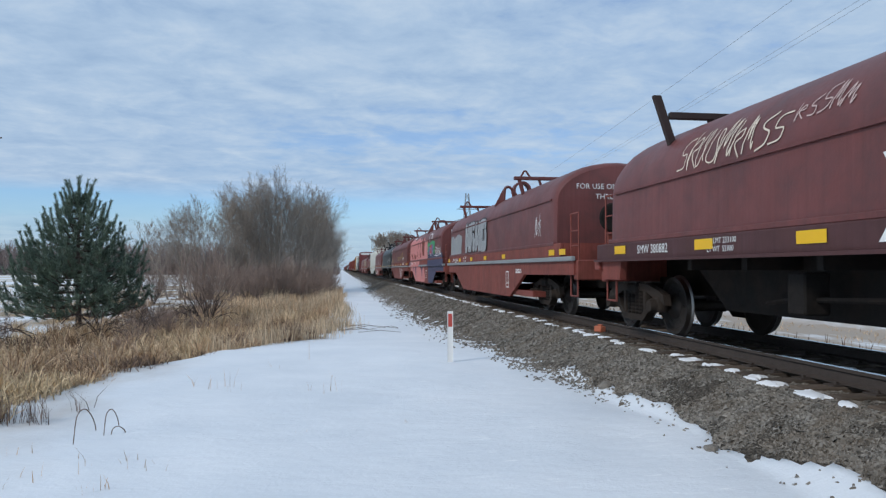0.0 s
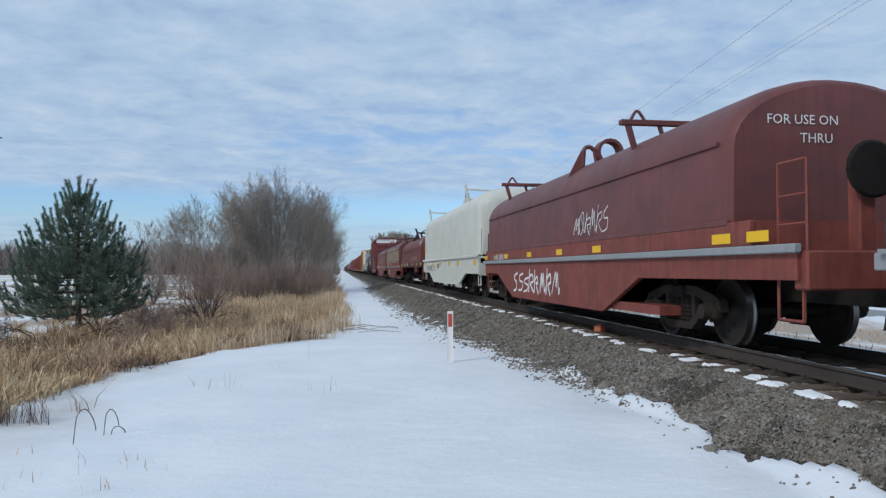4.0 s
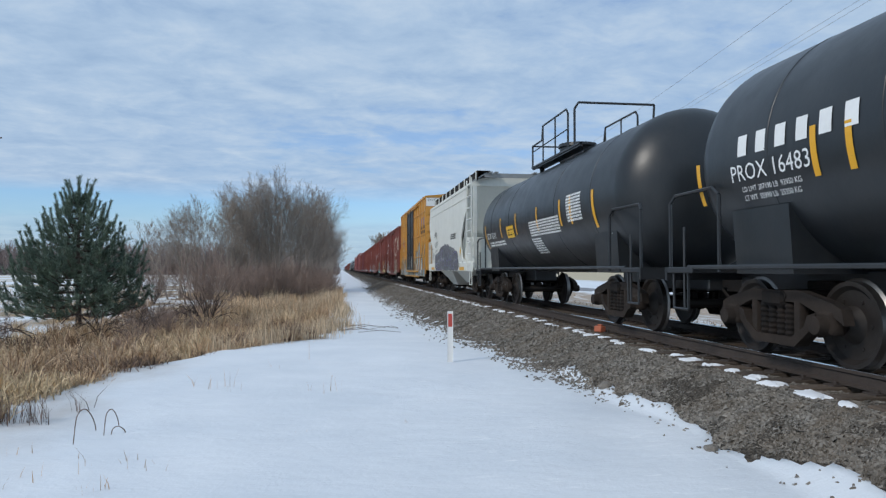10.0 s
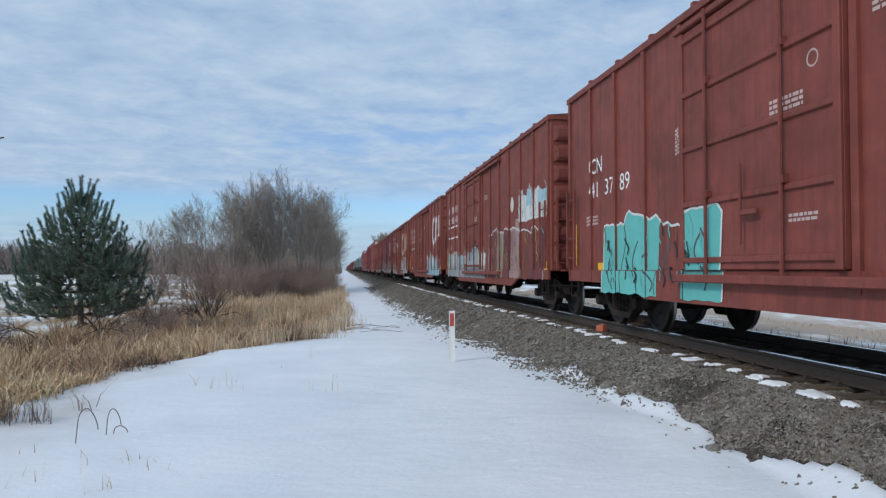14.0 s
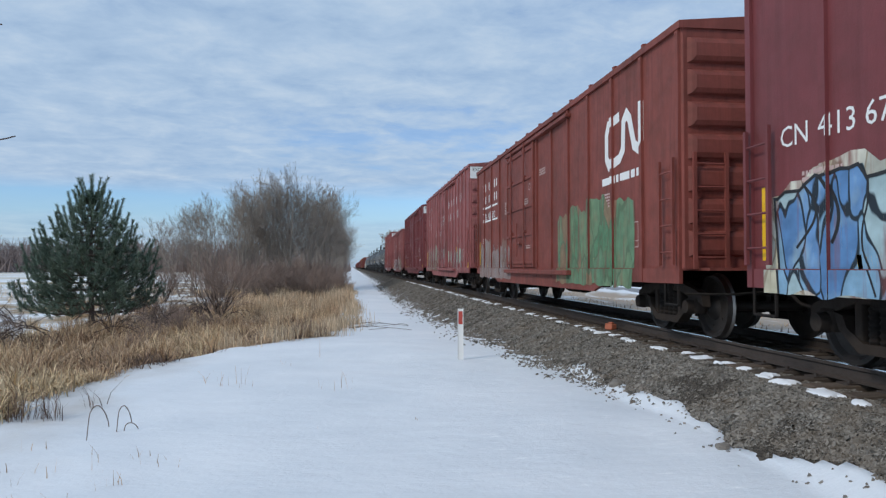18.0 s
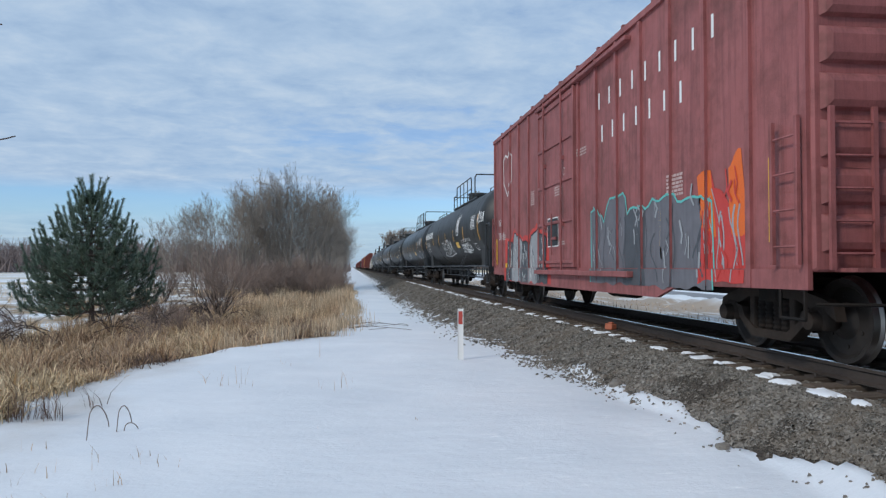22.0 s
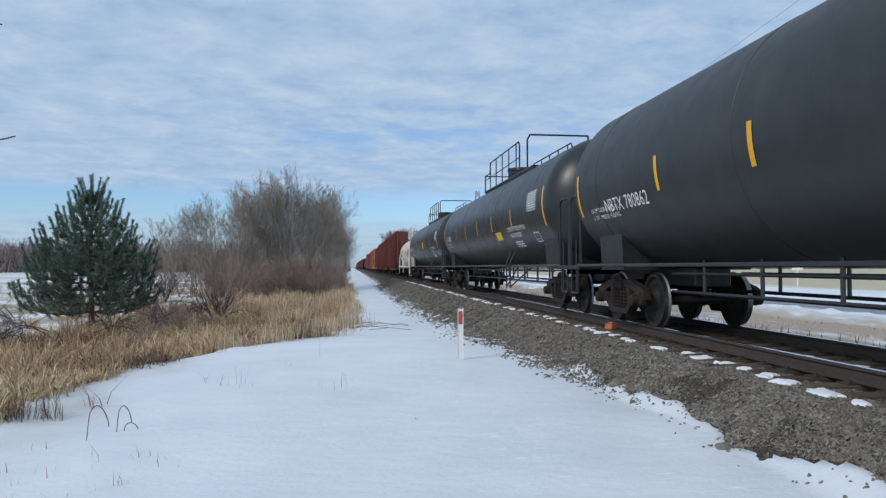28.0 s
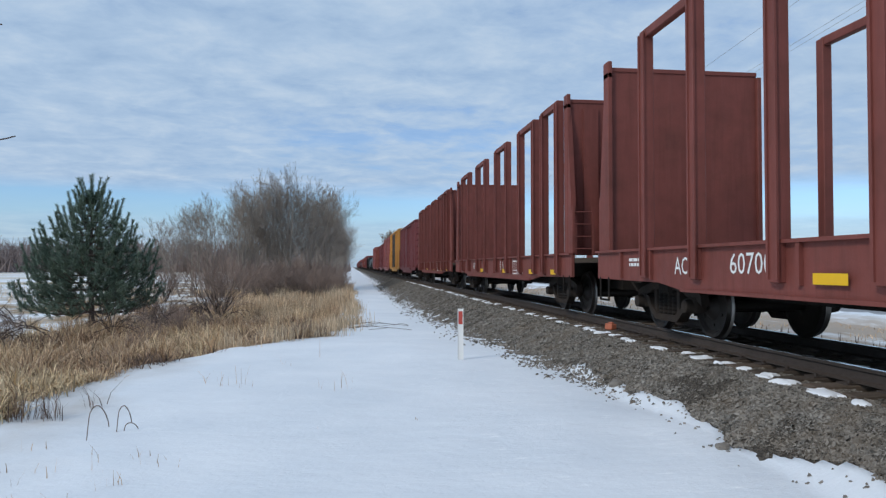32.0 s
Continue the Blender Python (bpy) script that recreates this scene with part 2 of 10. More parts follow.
M = dict(
    g_worn=material("worn_off_spray", (0.30, 0.20, 0.18), 0.7, 0, 0.3, 4, streak=0.4, dirt=(0.33, 0.36, 0.33), dirt_amount=0.7),
    g_faint=material("faint_white_spray", (0.42, 0.27, 0.26), 0.7, 0, 0.3, 4, streak=0.5, dirt=(0.2, 0.06, 0.05), dirt_amount=0.6),
    faint_letter=material("faded_stencil_print", (0.52, 0.38, 0.35), 0.7, 0, 0.25, 12),
    g_sage=material("sage_green_spray", (0.30, 0.35, 0.24), 0.65, 0, 0.25, 5, streak=0.35, dirt=(0.25, 0.12, 0.09), dirt_amount=0.4),
    rust_line=material("dark_rust_line", (0.085, 0.035, 0.026), 0.8, 0, 0.3, 8),
    g_char=material("charcoal_spray", (0.15, 0.145, 0.16), 0.6, 0, 0.3, 4, streak=0.3),
    g_smoke=material("smoke_green_spray", (0.20, 0.26, 0.25), 0.6, 0, 0.2, 5),
    tan_worn=material("worn_tan_paint", (0.25, 0.145, 0.11), 0.75, 0, 0.25, 4, 0.2, 30, 0.4, (0.2, 0.06, 0.045), 0.5),
    dull_yellow=material("faded_yellow_patch", (0.42, 0.21, 0.05), 0.6, 0, 0.15, 8),
    oxide=material("oxide_red_paint", (0.235, 0.062, 0.047), 0.62, 0, 0.28, 3, 0.15, 40, 0.5, RUSTD, 0.5, spec=0.3),
    maroon=material("maroon_paint", (0.185, 0.046, 0.049), 0.55, 0, 0.18, 3, 0.12, 40, 0.28, RUSTD, 0.3, spec=0.35),
    plum=material("faded_maroon_paint", (0.335, 0.112, 0.108), 0.6, 0, 0.26, 3, 0.15, 40, 0.55, RUSTD, 0.55, spec=0.3),
    brown=material("brown_red_paint", (0.245, 0.064, 0.047), 0.65, 0, 0.28, 3, 0.15, 40, 0.55, RUSTD, 0.55, spec=0.3),
    hood=material("coil_cover_red", (0.158, 0.048, 0.043), 0.5, 0, 0.25, 1.4, 0.1, 30, 0.30, (0.055, 0.033, 0.033), 0.5, spec=0.4),
    hood_soot=material("sooty_coil_cover", (0.165, 0.046, 0.034), 0.55, 0, 0.35, 0.9, 0.1, 30, 0.4, (0.035, 0.025, 0.025), 0.7, spec=0.4),
    soot_bar=material("sooty_steel_bar", (0.040, 0.026, 0.024), 0.7, 0, 0.3, 6, spec=0.3),
    # sill brown with the overhanging cover's shade mixed into the colour
    sill_shaded=material("shaded_brown_sill_paint", (0.085, 0.036, 0.036), 0.6, 0, 0.25, 3, 0.1, 40, 0.3, RUSTD, 0.4, spec=0.3),
    tank_matt=material("tank_matt_black", (0.021, 0.024, 0.025), 0.5, 0, 0.25, 1.5, 0.05, 20, 0.25, (0.05, 0.047, 0.045), 0.4),
    yellow=material("weathered_yellow_paint", (0.56, 0.27, 0.045), 0.55, 0, 0.15, 3, 0.1, 40, 0.3, (0.2, 0.1, 0.04), 0.3),
    black=material("black_paint", (0.021, 0.023, 0.026), 0.42, 0, 0.25, 2, 0.08, 30, 0.25, (0.05, 0.045, 0.04), 0.3),
    tank=material("tank_black_paint", (0.018, 0.021, 0.024), 0.38, 0, 0.25, 1.5, 0.05, 20, 0.2, (0.045, 0.042, 0.04), 0.3),
    green=material("dark_green_black_paint", (0.024, 0.034, 0.036), 0.45, 0, 0.25, 2, 0.08, 30, 0.3, (0.06, 0.05, 0.045), 0.3),
    cream=material("cream_paint", (0.60, 0.60, 0.53), 0.5, 0, 0.08, 2, 0.08, 30, 0.18, (0.32, 0.29, 0.23), 0.25),
    ivory=material("ivory_tank_paint", (0.72, 0.66, 0.54), 0.42, 0, 0.08, 2, 0.06, 30, 0.2, (0.4, 0.33, 0.2), 0.35),
    white=material("hopper_white_paint", (0.70, 0.70, 0.64), 0.5, 0, 0.05, 2, 0.08, 30, 0.09, (0.36, 0.35, 0.31), 0.14),
    pink=material("pink_spray_paint", (0.60, 0.23, 0.215), 0.6, 0, 0.14, 4, 0, 40, 0.12, (0.42, 0.13, 0.13), 0.35),
    tan=material("flaking_tan_paint", (0.36, 0.29, 0.21), 0.7, 0, 0.18, 4, 0.2, 30, 0.3, (0.2, 0.06, 0.045), 0.4),
    navy=material("navy_spray_paint", (0.05, 0.05, 0.10), 0.6, 0, 0.2, 4),
    steel_dark=material("running_gear_steel", (0.016, 0.014, 0.013), 0.85, 0, 0.4, 9, 0.4, 50, 0, (0.045, 0.030, 0.022), 0.5, spec=0.15),
    gear=material("brown_dusted_casting", (0.034, 0.027, 0.023), 0.85, 0, 0.4, 9, 0.4, 50, 0, (0.055, 0.040, 0.031), 0.55, spec=0.15),
    wheel=material("wheel_steel", (0.030, 0.024, 0.021), 0.65, 0.3, 0.3, 12, 0.15, 50, 0, (0.03, 0.025, 0.02), 0.5),
    tread=material("polished_tread", (0.22, 0.21, 0.20), 0.4, 1.0, 0.15, 10),
    rail=material("rail_web_rust", (0.060, 0.046, 0.039), 0.8, 0.1, 0.35, 12, 0.3, 80),
    railhead=material("polished_railhead", (0.55, 0.56, 0.58), 0.2, 1.0, 0.1, 8, stretch=(8, 0.3, 8)),
    tie=material("creosoted_tie_wood", (0.105, 0.078, 0.058), 0.9, 0, 0.4, 10, 0.6, 40, objects=0.3, stretch=(0.3, 4, 4)),
    reflector=material("yellow_reflector", (0.80, 0.46, 0.01), 0.35, 0, 0.06, 8, 0, 40),
    stripe=material("amber_stripe", (0.72, 0.36, 0.02), 0.4, 0, 0.08, 8),
    grey=material("grey_sill_paint", (0.26, 0.27, 0.275), 0.6, 0, 0.12, 5, 0, 40, 0.2),
    letter=material("white_lettering", (0.78, 0.78, 0.76), 0.6, 0, 0.1, 12),
    dark_letter=material("black_lettering", (0.02, 0.02, 0.02), 0.6, 0, 0.1, 12),
    cream_letter=material("cream_lettering", (0.70, 0.60, 0.48), 0.6, 0, 0.12, 12),
    red=material("placard_red", (0.60, 0.03, 0.04), 0.5, 0, 0.08, 8),
    g_grey=material("silver_spray", (0.34, 0.35, 0.36), 0.55, 0, 0.2, 5, streak=0.3),
    g_dark=material("dark_grey_spray", (0.075, 0.08, 0.09), 0.6, 0, 0.25, 5),
    g_white=material("white_spray", (0.66, 0.68, 0.66), 0.65, 0, 0.15, 6, streak=0.25),
    g_blue=material("blue_spray", (0.10, 0.25, 0.48), 0.6, 0, 0.2, 5),
    g_sky=material("pale_blue_spray", (0.30, 0.50, 0.58), 0.6, 0, 0.2, 5),
    g_teal=material("turquoise_spray", (0.12, 0.46, 0.42), 0.6, 0, 0.15, 5),
    g_green=material("green_spray", (0.05, 0.30, 0.13), 0.6, 0, 0.2, 5),
    g_moss=material("dull_green_spray", (0.12, 0.19, 0.10), 0.65, 0, 0.25, 5, streak=0.3),
    g_fern=material("faded_fern_spray", (0.13, 0.235, 0.135), 0.65, 0, 0.25, 5, streak=0.3),
    g_red=material("red_spray", (0.55, 0.05, 0.04), 0.6, 0, 0.15, 5),
    g_orange=material("orange_spray", (0.75, 0.14, 0.02), 0.6, 0, 0.15, 5),
    g_gold=material("gold_spray", (0.45, 0.33, 0.10), 0.65, 0, 0.2, 5),
    g_pale=material("pale_green_spray", (0.42, 0.46, 0.36), 0.65, 0, 0.2, 5, streak=0.3),
    g_violet=material("violet_spray", (0.19, 0.17, 0.33), 0.6, 0, 0.2, 5),
    g_black=material("black_spray", (0.015, 0.015, 0.017), 0.55, 0, 0.2, 5),
    snow_lump=material("snow_lump", (0.86, 0.88, 0.91), 0.85, 0, 0.05, 8, 0.4, 20, spec=0.2),
    post_white=material("marker_white", (0.80, 0.79, 0.76), 0.5, 0, 0.05, 10),
    post_red=material("marker_red", (0.50, 0.07, 0.05), 0.5, 0, 0.1, 10),
    orange=material("orange_block", (0.50, 0.15, 0.08), 0.7, 0, 0.2, 20, 0.3, 60),
    stone=material("ballast_stone", (0.215, 0.198, 0.175), 0.9, 0, 0.3, 20, 0.5, 80, islands=0.5, spec=0.2, dirt=(0.18, 0.130, 0.085), dirt_amount=0.45),
    reed=material("dry_reed", (0.57, 0.445, 0.31), 0.85, 0, 0.25, 2, islands=0.5, spec=0.15),
    litter=material("pale_brown_grass", (0.54, 0.39, 0.255), 0.9, 0, 0.25, 2, islands=0.5, spec=0.1),
    flat_red=material("dull_oxide_red", (0.200, 0.058, 0.046), 0.65, 0, 0.2, 3, 0.15, 40, 0.3, RUSTD, 0.35, spec=0.3),
    straw=material("straw_grass_blades", (0.60, 0.46, 0.29), 0.9, 0, 0.25, 2, islands=0.5, spec=0.1),
    dark_weed=material("dark_dead_stems", (0.165, 0.115, 0.09), 0.95, 0, 0.3, 2, islands=0.5, spec=0.1),
    cane=material("dark_bare_canes", (0.075, 0.055, 0.050), 0.9, 0, 0.3, 5, spec=0.2),
    brown_grass=material("brown_weeds", (0.42, 0.28, 0.175), 0.9, 0, 0.25, 2, islands=0.45, spec=0.15),
    needle=material("pine_needles", (0.155, 0.210, 0.160), 0.6, 0, 0.3, 1.6, islands=0.45, spec=0.3, dirt=(0.15, 0.17, 0.09), dirt_amount=0.4),
    pale_bark=material("pale_grey_bark", (0.33, 0.28, 0.235), 0.9, 0, 0.3, 5, 0.4, 40),
    dark_bark=material("dark_brown_bark", (0.085, 0.062, 0.052), 0.9, 0, 0.3, 12, 0.5, 40),
    bark=material("grey_brown_bark", (0.115, 0.092, 0.076), 0.9, 0, 0.3, 12, 0.5, 40),
    # distance haze put into the colour: lighter and greyer twigs
    far_twig=material("hazy_far_twigs", (0.235, 0.185, 0.172), 0.95, 0, 0.2, 1),
    twig=material("bare_twigs", (0.255, 0.218, 0.185), 0.9, 0, 0.25, 3, islands=0.3),
    rust_twig=material("reddish_brush_twigs", (0.265, 0.195, 0.160), 0.9, 0, 0.25, 3, islands=0.3),
    pylon=material("galvanised_steel", (0.30, 0.32, 0.34), 0.6, 0.5, 0.1, 5),
    w_blue=spray("blue_facet_spray", ((0.10, 0.22, 0.42), (0.22, 0.38, 0.52), (0.14, 0.28, 0.50), (0.36, 0.48, 0.50)), (0.02, 0.03, 0.04), 3.1, 0.9, 0.036, bare=0.15),
    w_cream=spray("cream_and_green_spray", ((0.55, 0.53, 0.43), (0.62, 0.62, 0.56), (0.10, 0.15, 0.11), (0.55, 0.55, 0.46)), (0.22, 0.20, 0.14), 7.3, 1.1, 0.05, bare=0.3),
    w_sand=spray("cream_cloud_spray", ((0.56, 0.52, 0.38), (0.62, 0.60, 0.50), (0.45, 0.45, 0.38)), (0.30, 0.25, 0.18), 9.2, 0.9, 0.03, bare=0.55),
    w_sky=spray("pale_blue_facet_spray", ((0.34, 0.46, 0.50), (0.50, 0.54, 0.50), (0.26, 0.20, 0.17), (0.40, 0.50, 0.50)), (0.60, 0.62, 0.60), 4.6, 1.1, 0.045, bare=0.4),
    w_fern=spray("fern_block_spray", ((0.10, 0.215, 0.115), (0.15, 0.25, 0.14), (0.13, 0.235, 0.135), (0.24, 0.17, 0.10)), (0.10, 0.16, 0.09), 5.7, 1.2, 0.035, bare=0.35),
    w_silver=spray("silver_facet_spray", ((0.36, 0.37, 0.38), (0.56, 0.58, 0.58), (0.30, 0.31, 0.33), (0.45, 0.46, 0.47)), (0.04, 0.04, 0.045), 2.4, 1.25, 0.042, bare=0.08),
    w_turq=spray("turquoise_facet_spray", ((0.26, 0.40, 0.42), (0.36, 0.38, 0.38), (0.16, 0.36, 0.34), (0.10, 0.10, 0.11), (0.50, 0.52, 0.50)), (0.03, 0.03, 0.035), 6.5, 1.0, 0.035, (0.30, 0.22, 0.13), 0.25),
    w_haze=spray("rose_overspray", ((0.45, 0.26, 0.16), (0.42, 0.30, 0.22), (0.50, 0.30, 0.12)), (0.45, 0.27, 0.13), 1.9, 1.4, 0.02, (0.58, 0.34, 0.07), 0.6),
    w_dark=spray("dark_facet_spray", ((0.06, 0.06, 0.07), (0.13, 0.30, 0.28), (0.28, 0.28, 0.29), (0.30, 0.20, 0.18), (0.38, 0.37, 0.33), (0.09, 0.09, 0.10)), (0.02, 0.02, 0.022), 8.8, 0.7, 0.04, (0.05, 0.05, 0.05), 0.3),
    wire=material("aluminium_wire", (0.30, 0.32, 0.35), 0.5, 0.5, 0.1, 5),
)


# ---- mesh tools ----
class Shape:
    """Vertices and faces of one mesh."""

    def __init__(self):
        self.v, self.f = [], []

    def add(self, vs, fs):
        n = len(self.v)
        self.v.extend(vs)
        self.f.extend(tuple(i + n for i in q) for q in fs)
        return self

    def box(self, x0, x1, y0, y1, z0, z1, c=0.0):
        if c <= 0:
            vs = [(x, y, z) for x in (x0, x1) for y in (y0, y1) for z in (z0, z1)]
            return self.add(vs, [(0, 1, 3, 2), (4, 6, 7, 5), (0, 4, 5, 1), (2, 3, 7, 6), (0, 2, 6, 4), (1, 5, 7, 3)])

        def ring(d):
            a = (x0 + d, x1 - d, z0 + d, z1 - d)
            return [(a[0] + c, a[2]), (a[1] - c, a[2]), (a[1], a[2] + c), (a[1], a[3] - c), (a[1] - c, a[3]), (a[0] + c, a[3]), (a[0], a[3] - c), (a[0], a[2] + c)]
        return self.rings([[(x, y, z) for x, z in ring(d)] for y, d in ((y0, c), (y0 + c, 0), (y1 - c, 0), (y1, c))])

    def rings(self, rs, caps=True, close=True):
        """Skin between rings of equal count."""
        n = len(rs[0])
        fs = []
        for k in range(len(rs) - 1):
            for i in range(n if close else n - 1):
                j = (i + 1) % n
                fs.append((k * n + i, (k + 1) * n + i, (k + 1) * n + j, k * n + j))
        if caps and close:
            fs.append(tuple(range(n)))
            fs.append(tuple(range((len(rs) - 1) * n, len(rs) * n))[::-1])
        return self.add([p for r in rs for p in r], fs)

    def prism(self, pts, x0, x1):
        """A polygon of (y, z) points, thick from x0 to x1."""
        return self.rings([[(x0, y, z) for y, z in pts], [(x1, y, z) for y, z in pts]])

    def extrude_y(self, pts, y0, y1):
        """A polygon of (x, z) points, drawn from y0 to y1."""
        return self.rings([[(x, y0, z) for x, z in pts], [(x, y1, z) for x, z in pts]])

    def rod(self, p, q, r, n=6, r2=None):
        p, q = Vector(p), Vector(q)
        d = (q - p).normalized()
        a = d.orthogonal().normalized()
        b = d.cross(a)
        r2 = r if r2 is None else r2
        return self.rings([[tuple(o + (a * math.cos(i * math.tau / n) + b * math.sin(i * math.tau / n)) * k) for i in range(n)] for o, k in ((p, r), (q, r2))])

    def path(self, ps, r, n=6):
        for p, q in zip(ps, ps[1:]):
            self.rod(p, q, r, n)
        return self

    def turn_x(self, prof, cy, cz, n=24):
        """Lathe about an axis along x through (cy, cz): profile of (x, radius)."""
        return self.rings([[(x, cy + r * math.cos(i * math.tau / n), cz + r * math.sin(i * math.tau / n)) for i in range(n)] for x, r in prof])

    def turn_y(self, prof, cx, cz, n=40):
        return self.rings([[(cx + r * math.cos(i * math.tau / n), y, cz + r * math.sin(i * math.tau / n)) for i in range(n)] for y, r in prof])

    def mesh(self, name, mat, smooth=False):
        me = bpy.data.meshes.new(name)
        me.from_pydata(self.v, [], self.f)
        me.materials.append(M[mat] if isinstance(mat, str) else mat)
        if smooth:
            me.shade_smooth()
            me.set_sharp_from_angle(angle=radians(38))
        me.update()
        return me


def curve(pts, n=5):
    """A smooth line through points."""
    out = []
    for k in range(len(pts) - 1):
        p0, p1, p2, p3 = pts[max(0, k - 1)], pts[k], pts[k + 1], pts[min(len(pts) - 1, k + 2)]
        for i in range(n):
            t = i / n
            out.append(tuple(0.5 * (2 * b + (c - a) * t + (2 * a - 5 * b + 4 * c - d) * t * t + (3 * b - a - 3 * c + d) * t ** 3) for a, b, c, d in zip(p0, p1, p2, p3)))
    return out + [pts[-1]]


CACHE = {}


def part(name, shape, mat, parent, label="", at=None, smooth=False):
    """One mesh object under a thing or a part; shape is a Shape or a ready mesh."""
    me = shape if isinstance(shape, bpy.types.Mesh) else shape.mesh(name, mat, smooth)
    ob = new(name, me)
    ob.parent = parent
    if at is not None:
        ob.matrix_basis = at if isinstance(at, Matrix) else Matrix.Translation(at)
    return tagged(ob, label) if label else ob


def shared(key, make, mat, smooth=False):
    """A mesh made once for all alike pieces."""
    key = (key, mat)
    if key not in CACHE:
        s = Shape()
        make(s)
        CACHE[key] = s.mesh(str(key[0]).split("/")[0], mat, smooth)
    return CACHE[key]


def bulk(name, verts, faces, mat, smooth=False):
    me = bpy.data.meshes.new(name)
    me.from_pydata(verts, [], faces)
    me.materials.append(M[mat] if isinstance(mat, str) else mat)
    if smooth:
        me.shade_smooth()
    return me


def quads_mesh(name, verts, nper, faces_local, count, mat):
    """Many alike little pieces as one mesh; verts is an array (count * nper, 3)."""
    fl = np.array(faces_local)
    faces = (fl[None, :, :] + (np.arange(count) * nper)[:, None, None]).reshape(-1, fl.shape[1])
    me = bpy.data.meshes.new(name)
    me.from_pydata(verts.tolist(), [], faces.tolist())
    me.materials.append(M[mat] if isinstance(mat, str) else mat)
    return me


# ---- the lie of the land ----
def smooth(a, b, v):
    k = min(1.0, max(0.0, (v - a) / (b - a)))
    return k * k * (3 - 2 * k)


def lerp_table(y, table):
    if y <= table[0][0]:
        return table[0][1]
    for (a, va), (b, vb) in zip(table, table[1:]):
        if y <= b:
            return va + (vb - va) * (y - a) / (b - a)
    return table[-1][1]


BERM = [(-20, -3.8), (7.5, -3.9), (10.7, -3.9), (12.4, -3.45), (14.0, -2.85), (16.2, -2.05), (18.2, -0.75), (22.0, 0.1), (40, 0.2), (90, 0.1)]


def berm(y):
    """Where the open snow beside the track ends and the weeds begin."""
    return lerp_table(y, BERM) + 0.25 * noise.noise((y * 0.45, 3.3, 0)) + 0.08 * noise.noise((y * 2.1, 1.3, 0))


EDGE = [(1.0, 4.35), (4.5, 3.77), (5.3, 3.68), (6.2, 3.54), (7.4, 3.66), (9.1, 3.66), (14.5, 3.48), (20.8, 3.19), (31.4, 2.84), (60, 2.6), (200, 2.5)]


def bed_height(x):
    """Cross-section of the ballast bed."""
    d = abs(x - RX)
    if d < 1.62:
        return -0.235
    return -0.235 - 0.44 * (d - 1.62)


def snow_edge(x, y):
    """Where the snow ends against the ballast shoulder."""
    return lerp_table(y, EDGE) + 0.16 * noise.noise((y * 0.7, 4.1, 0)) + 0.15 * noise.noise((x * 1.5, y * 1.6, 2)) + (0.12 + 0.34 * smooth(7, 15, y)) * noise.noise((x * 4.5 + y * 1.5, y * 2.2, 3))


def ground_height(x, y):
    far = smooth(10, 34, y)
    z = -0.62 - 0.30 * far
    e = berm(y)
    z -= 0.42 * smooth(-0.1, 1.9, e - x)
    if x < 5:
        z += 0.05 * noise.noise((x * 0.35, y * 0.35, 0)) + 0.022 * noise.noise((x * 1.3, y * 1.0, 4)) * (1 if x > e else 2.2)
        if x > 2.2:
            e2, bed = snow_edge(x, y), bed_height(x)
            k = smooth(e2 - 0.08, e2 + 0.10, x)
            z = (1 - k) * max(z, bed + 0.025) + k * (bed - 0.16)
    elif x < 7.4:
        z -= 0.6
    else:
        # strip of dead grass, ploughed bank, road, flat field
        bank = smooth(14.6, 15.6, x + 0.9 * noise.noise((y * 0.22, 5.5, 0)) + 0.4 * noise.noise((y * 1.1, 2.5, 0))) * (1 - smooth(17.2, 19.2, x))
        z = -0.80 - 0.5 * (1 - smooth(7.4, 9.4, x)) + bank * (0.24 + 0.16 * noise.noise((x * 0.9, y * 0.5, 7)) + 0.14 * noise.noise((x * 2.3, y * 1.6, 8))) + 0.08 * smooth(19.2, 20.0, x)
        z += 0.05 * noise.noise((x * 0.6, y * 0.4, 3)) * smooth(8.5, 10, x) * (1 - smooth(22, 26, x))
    return z


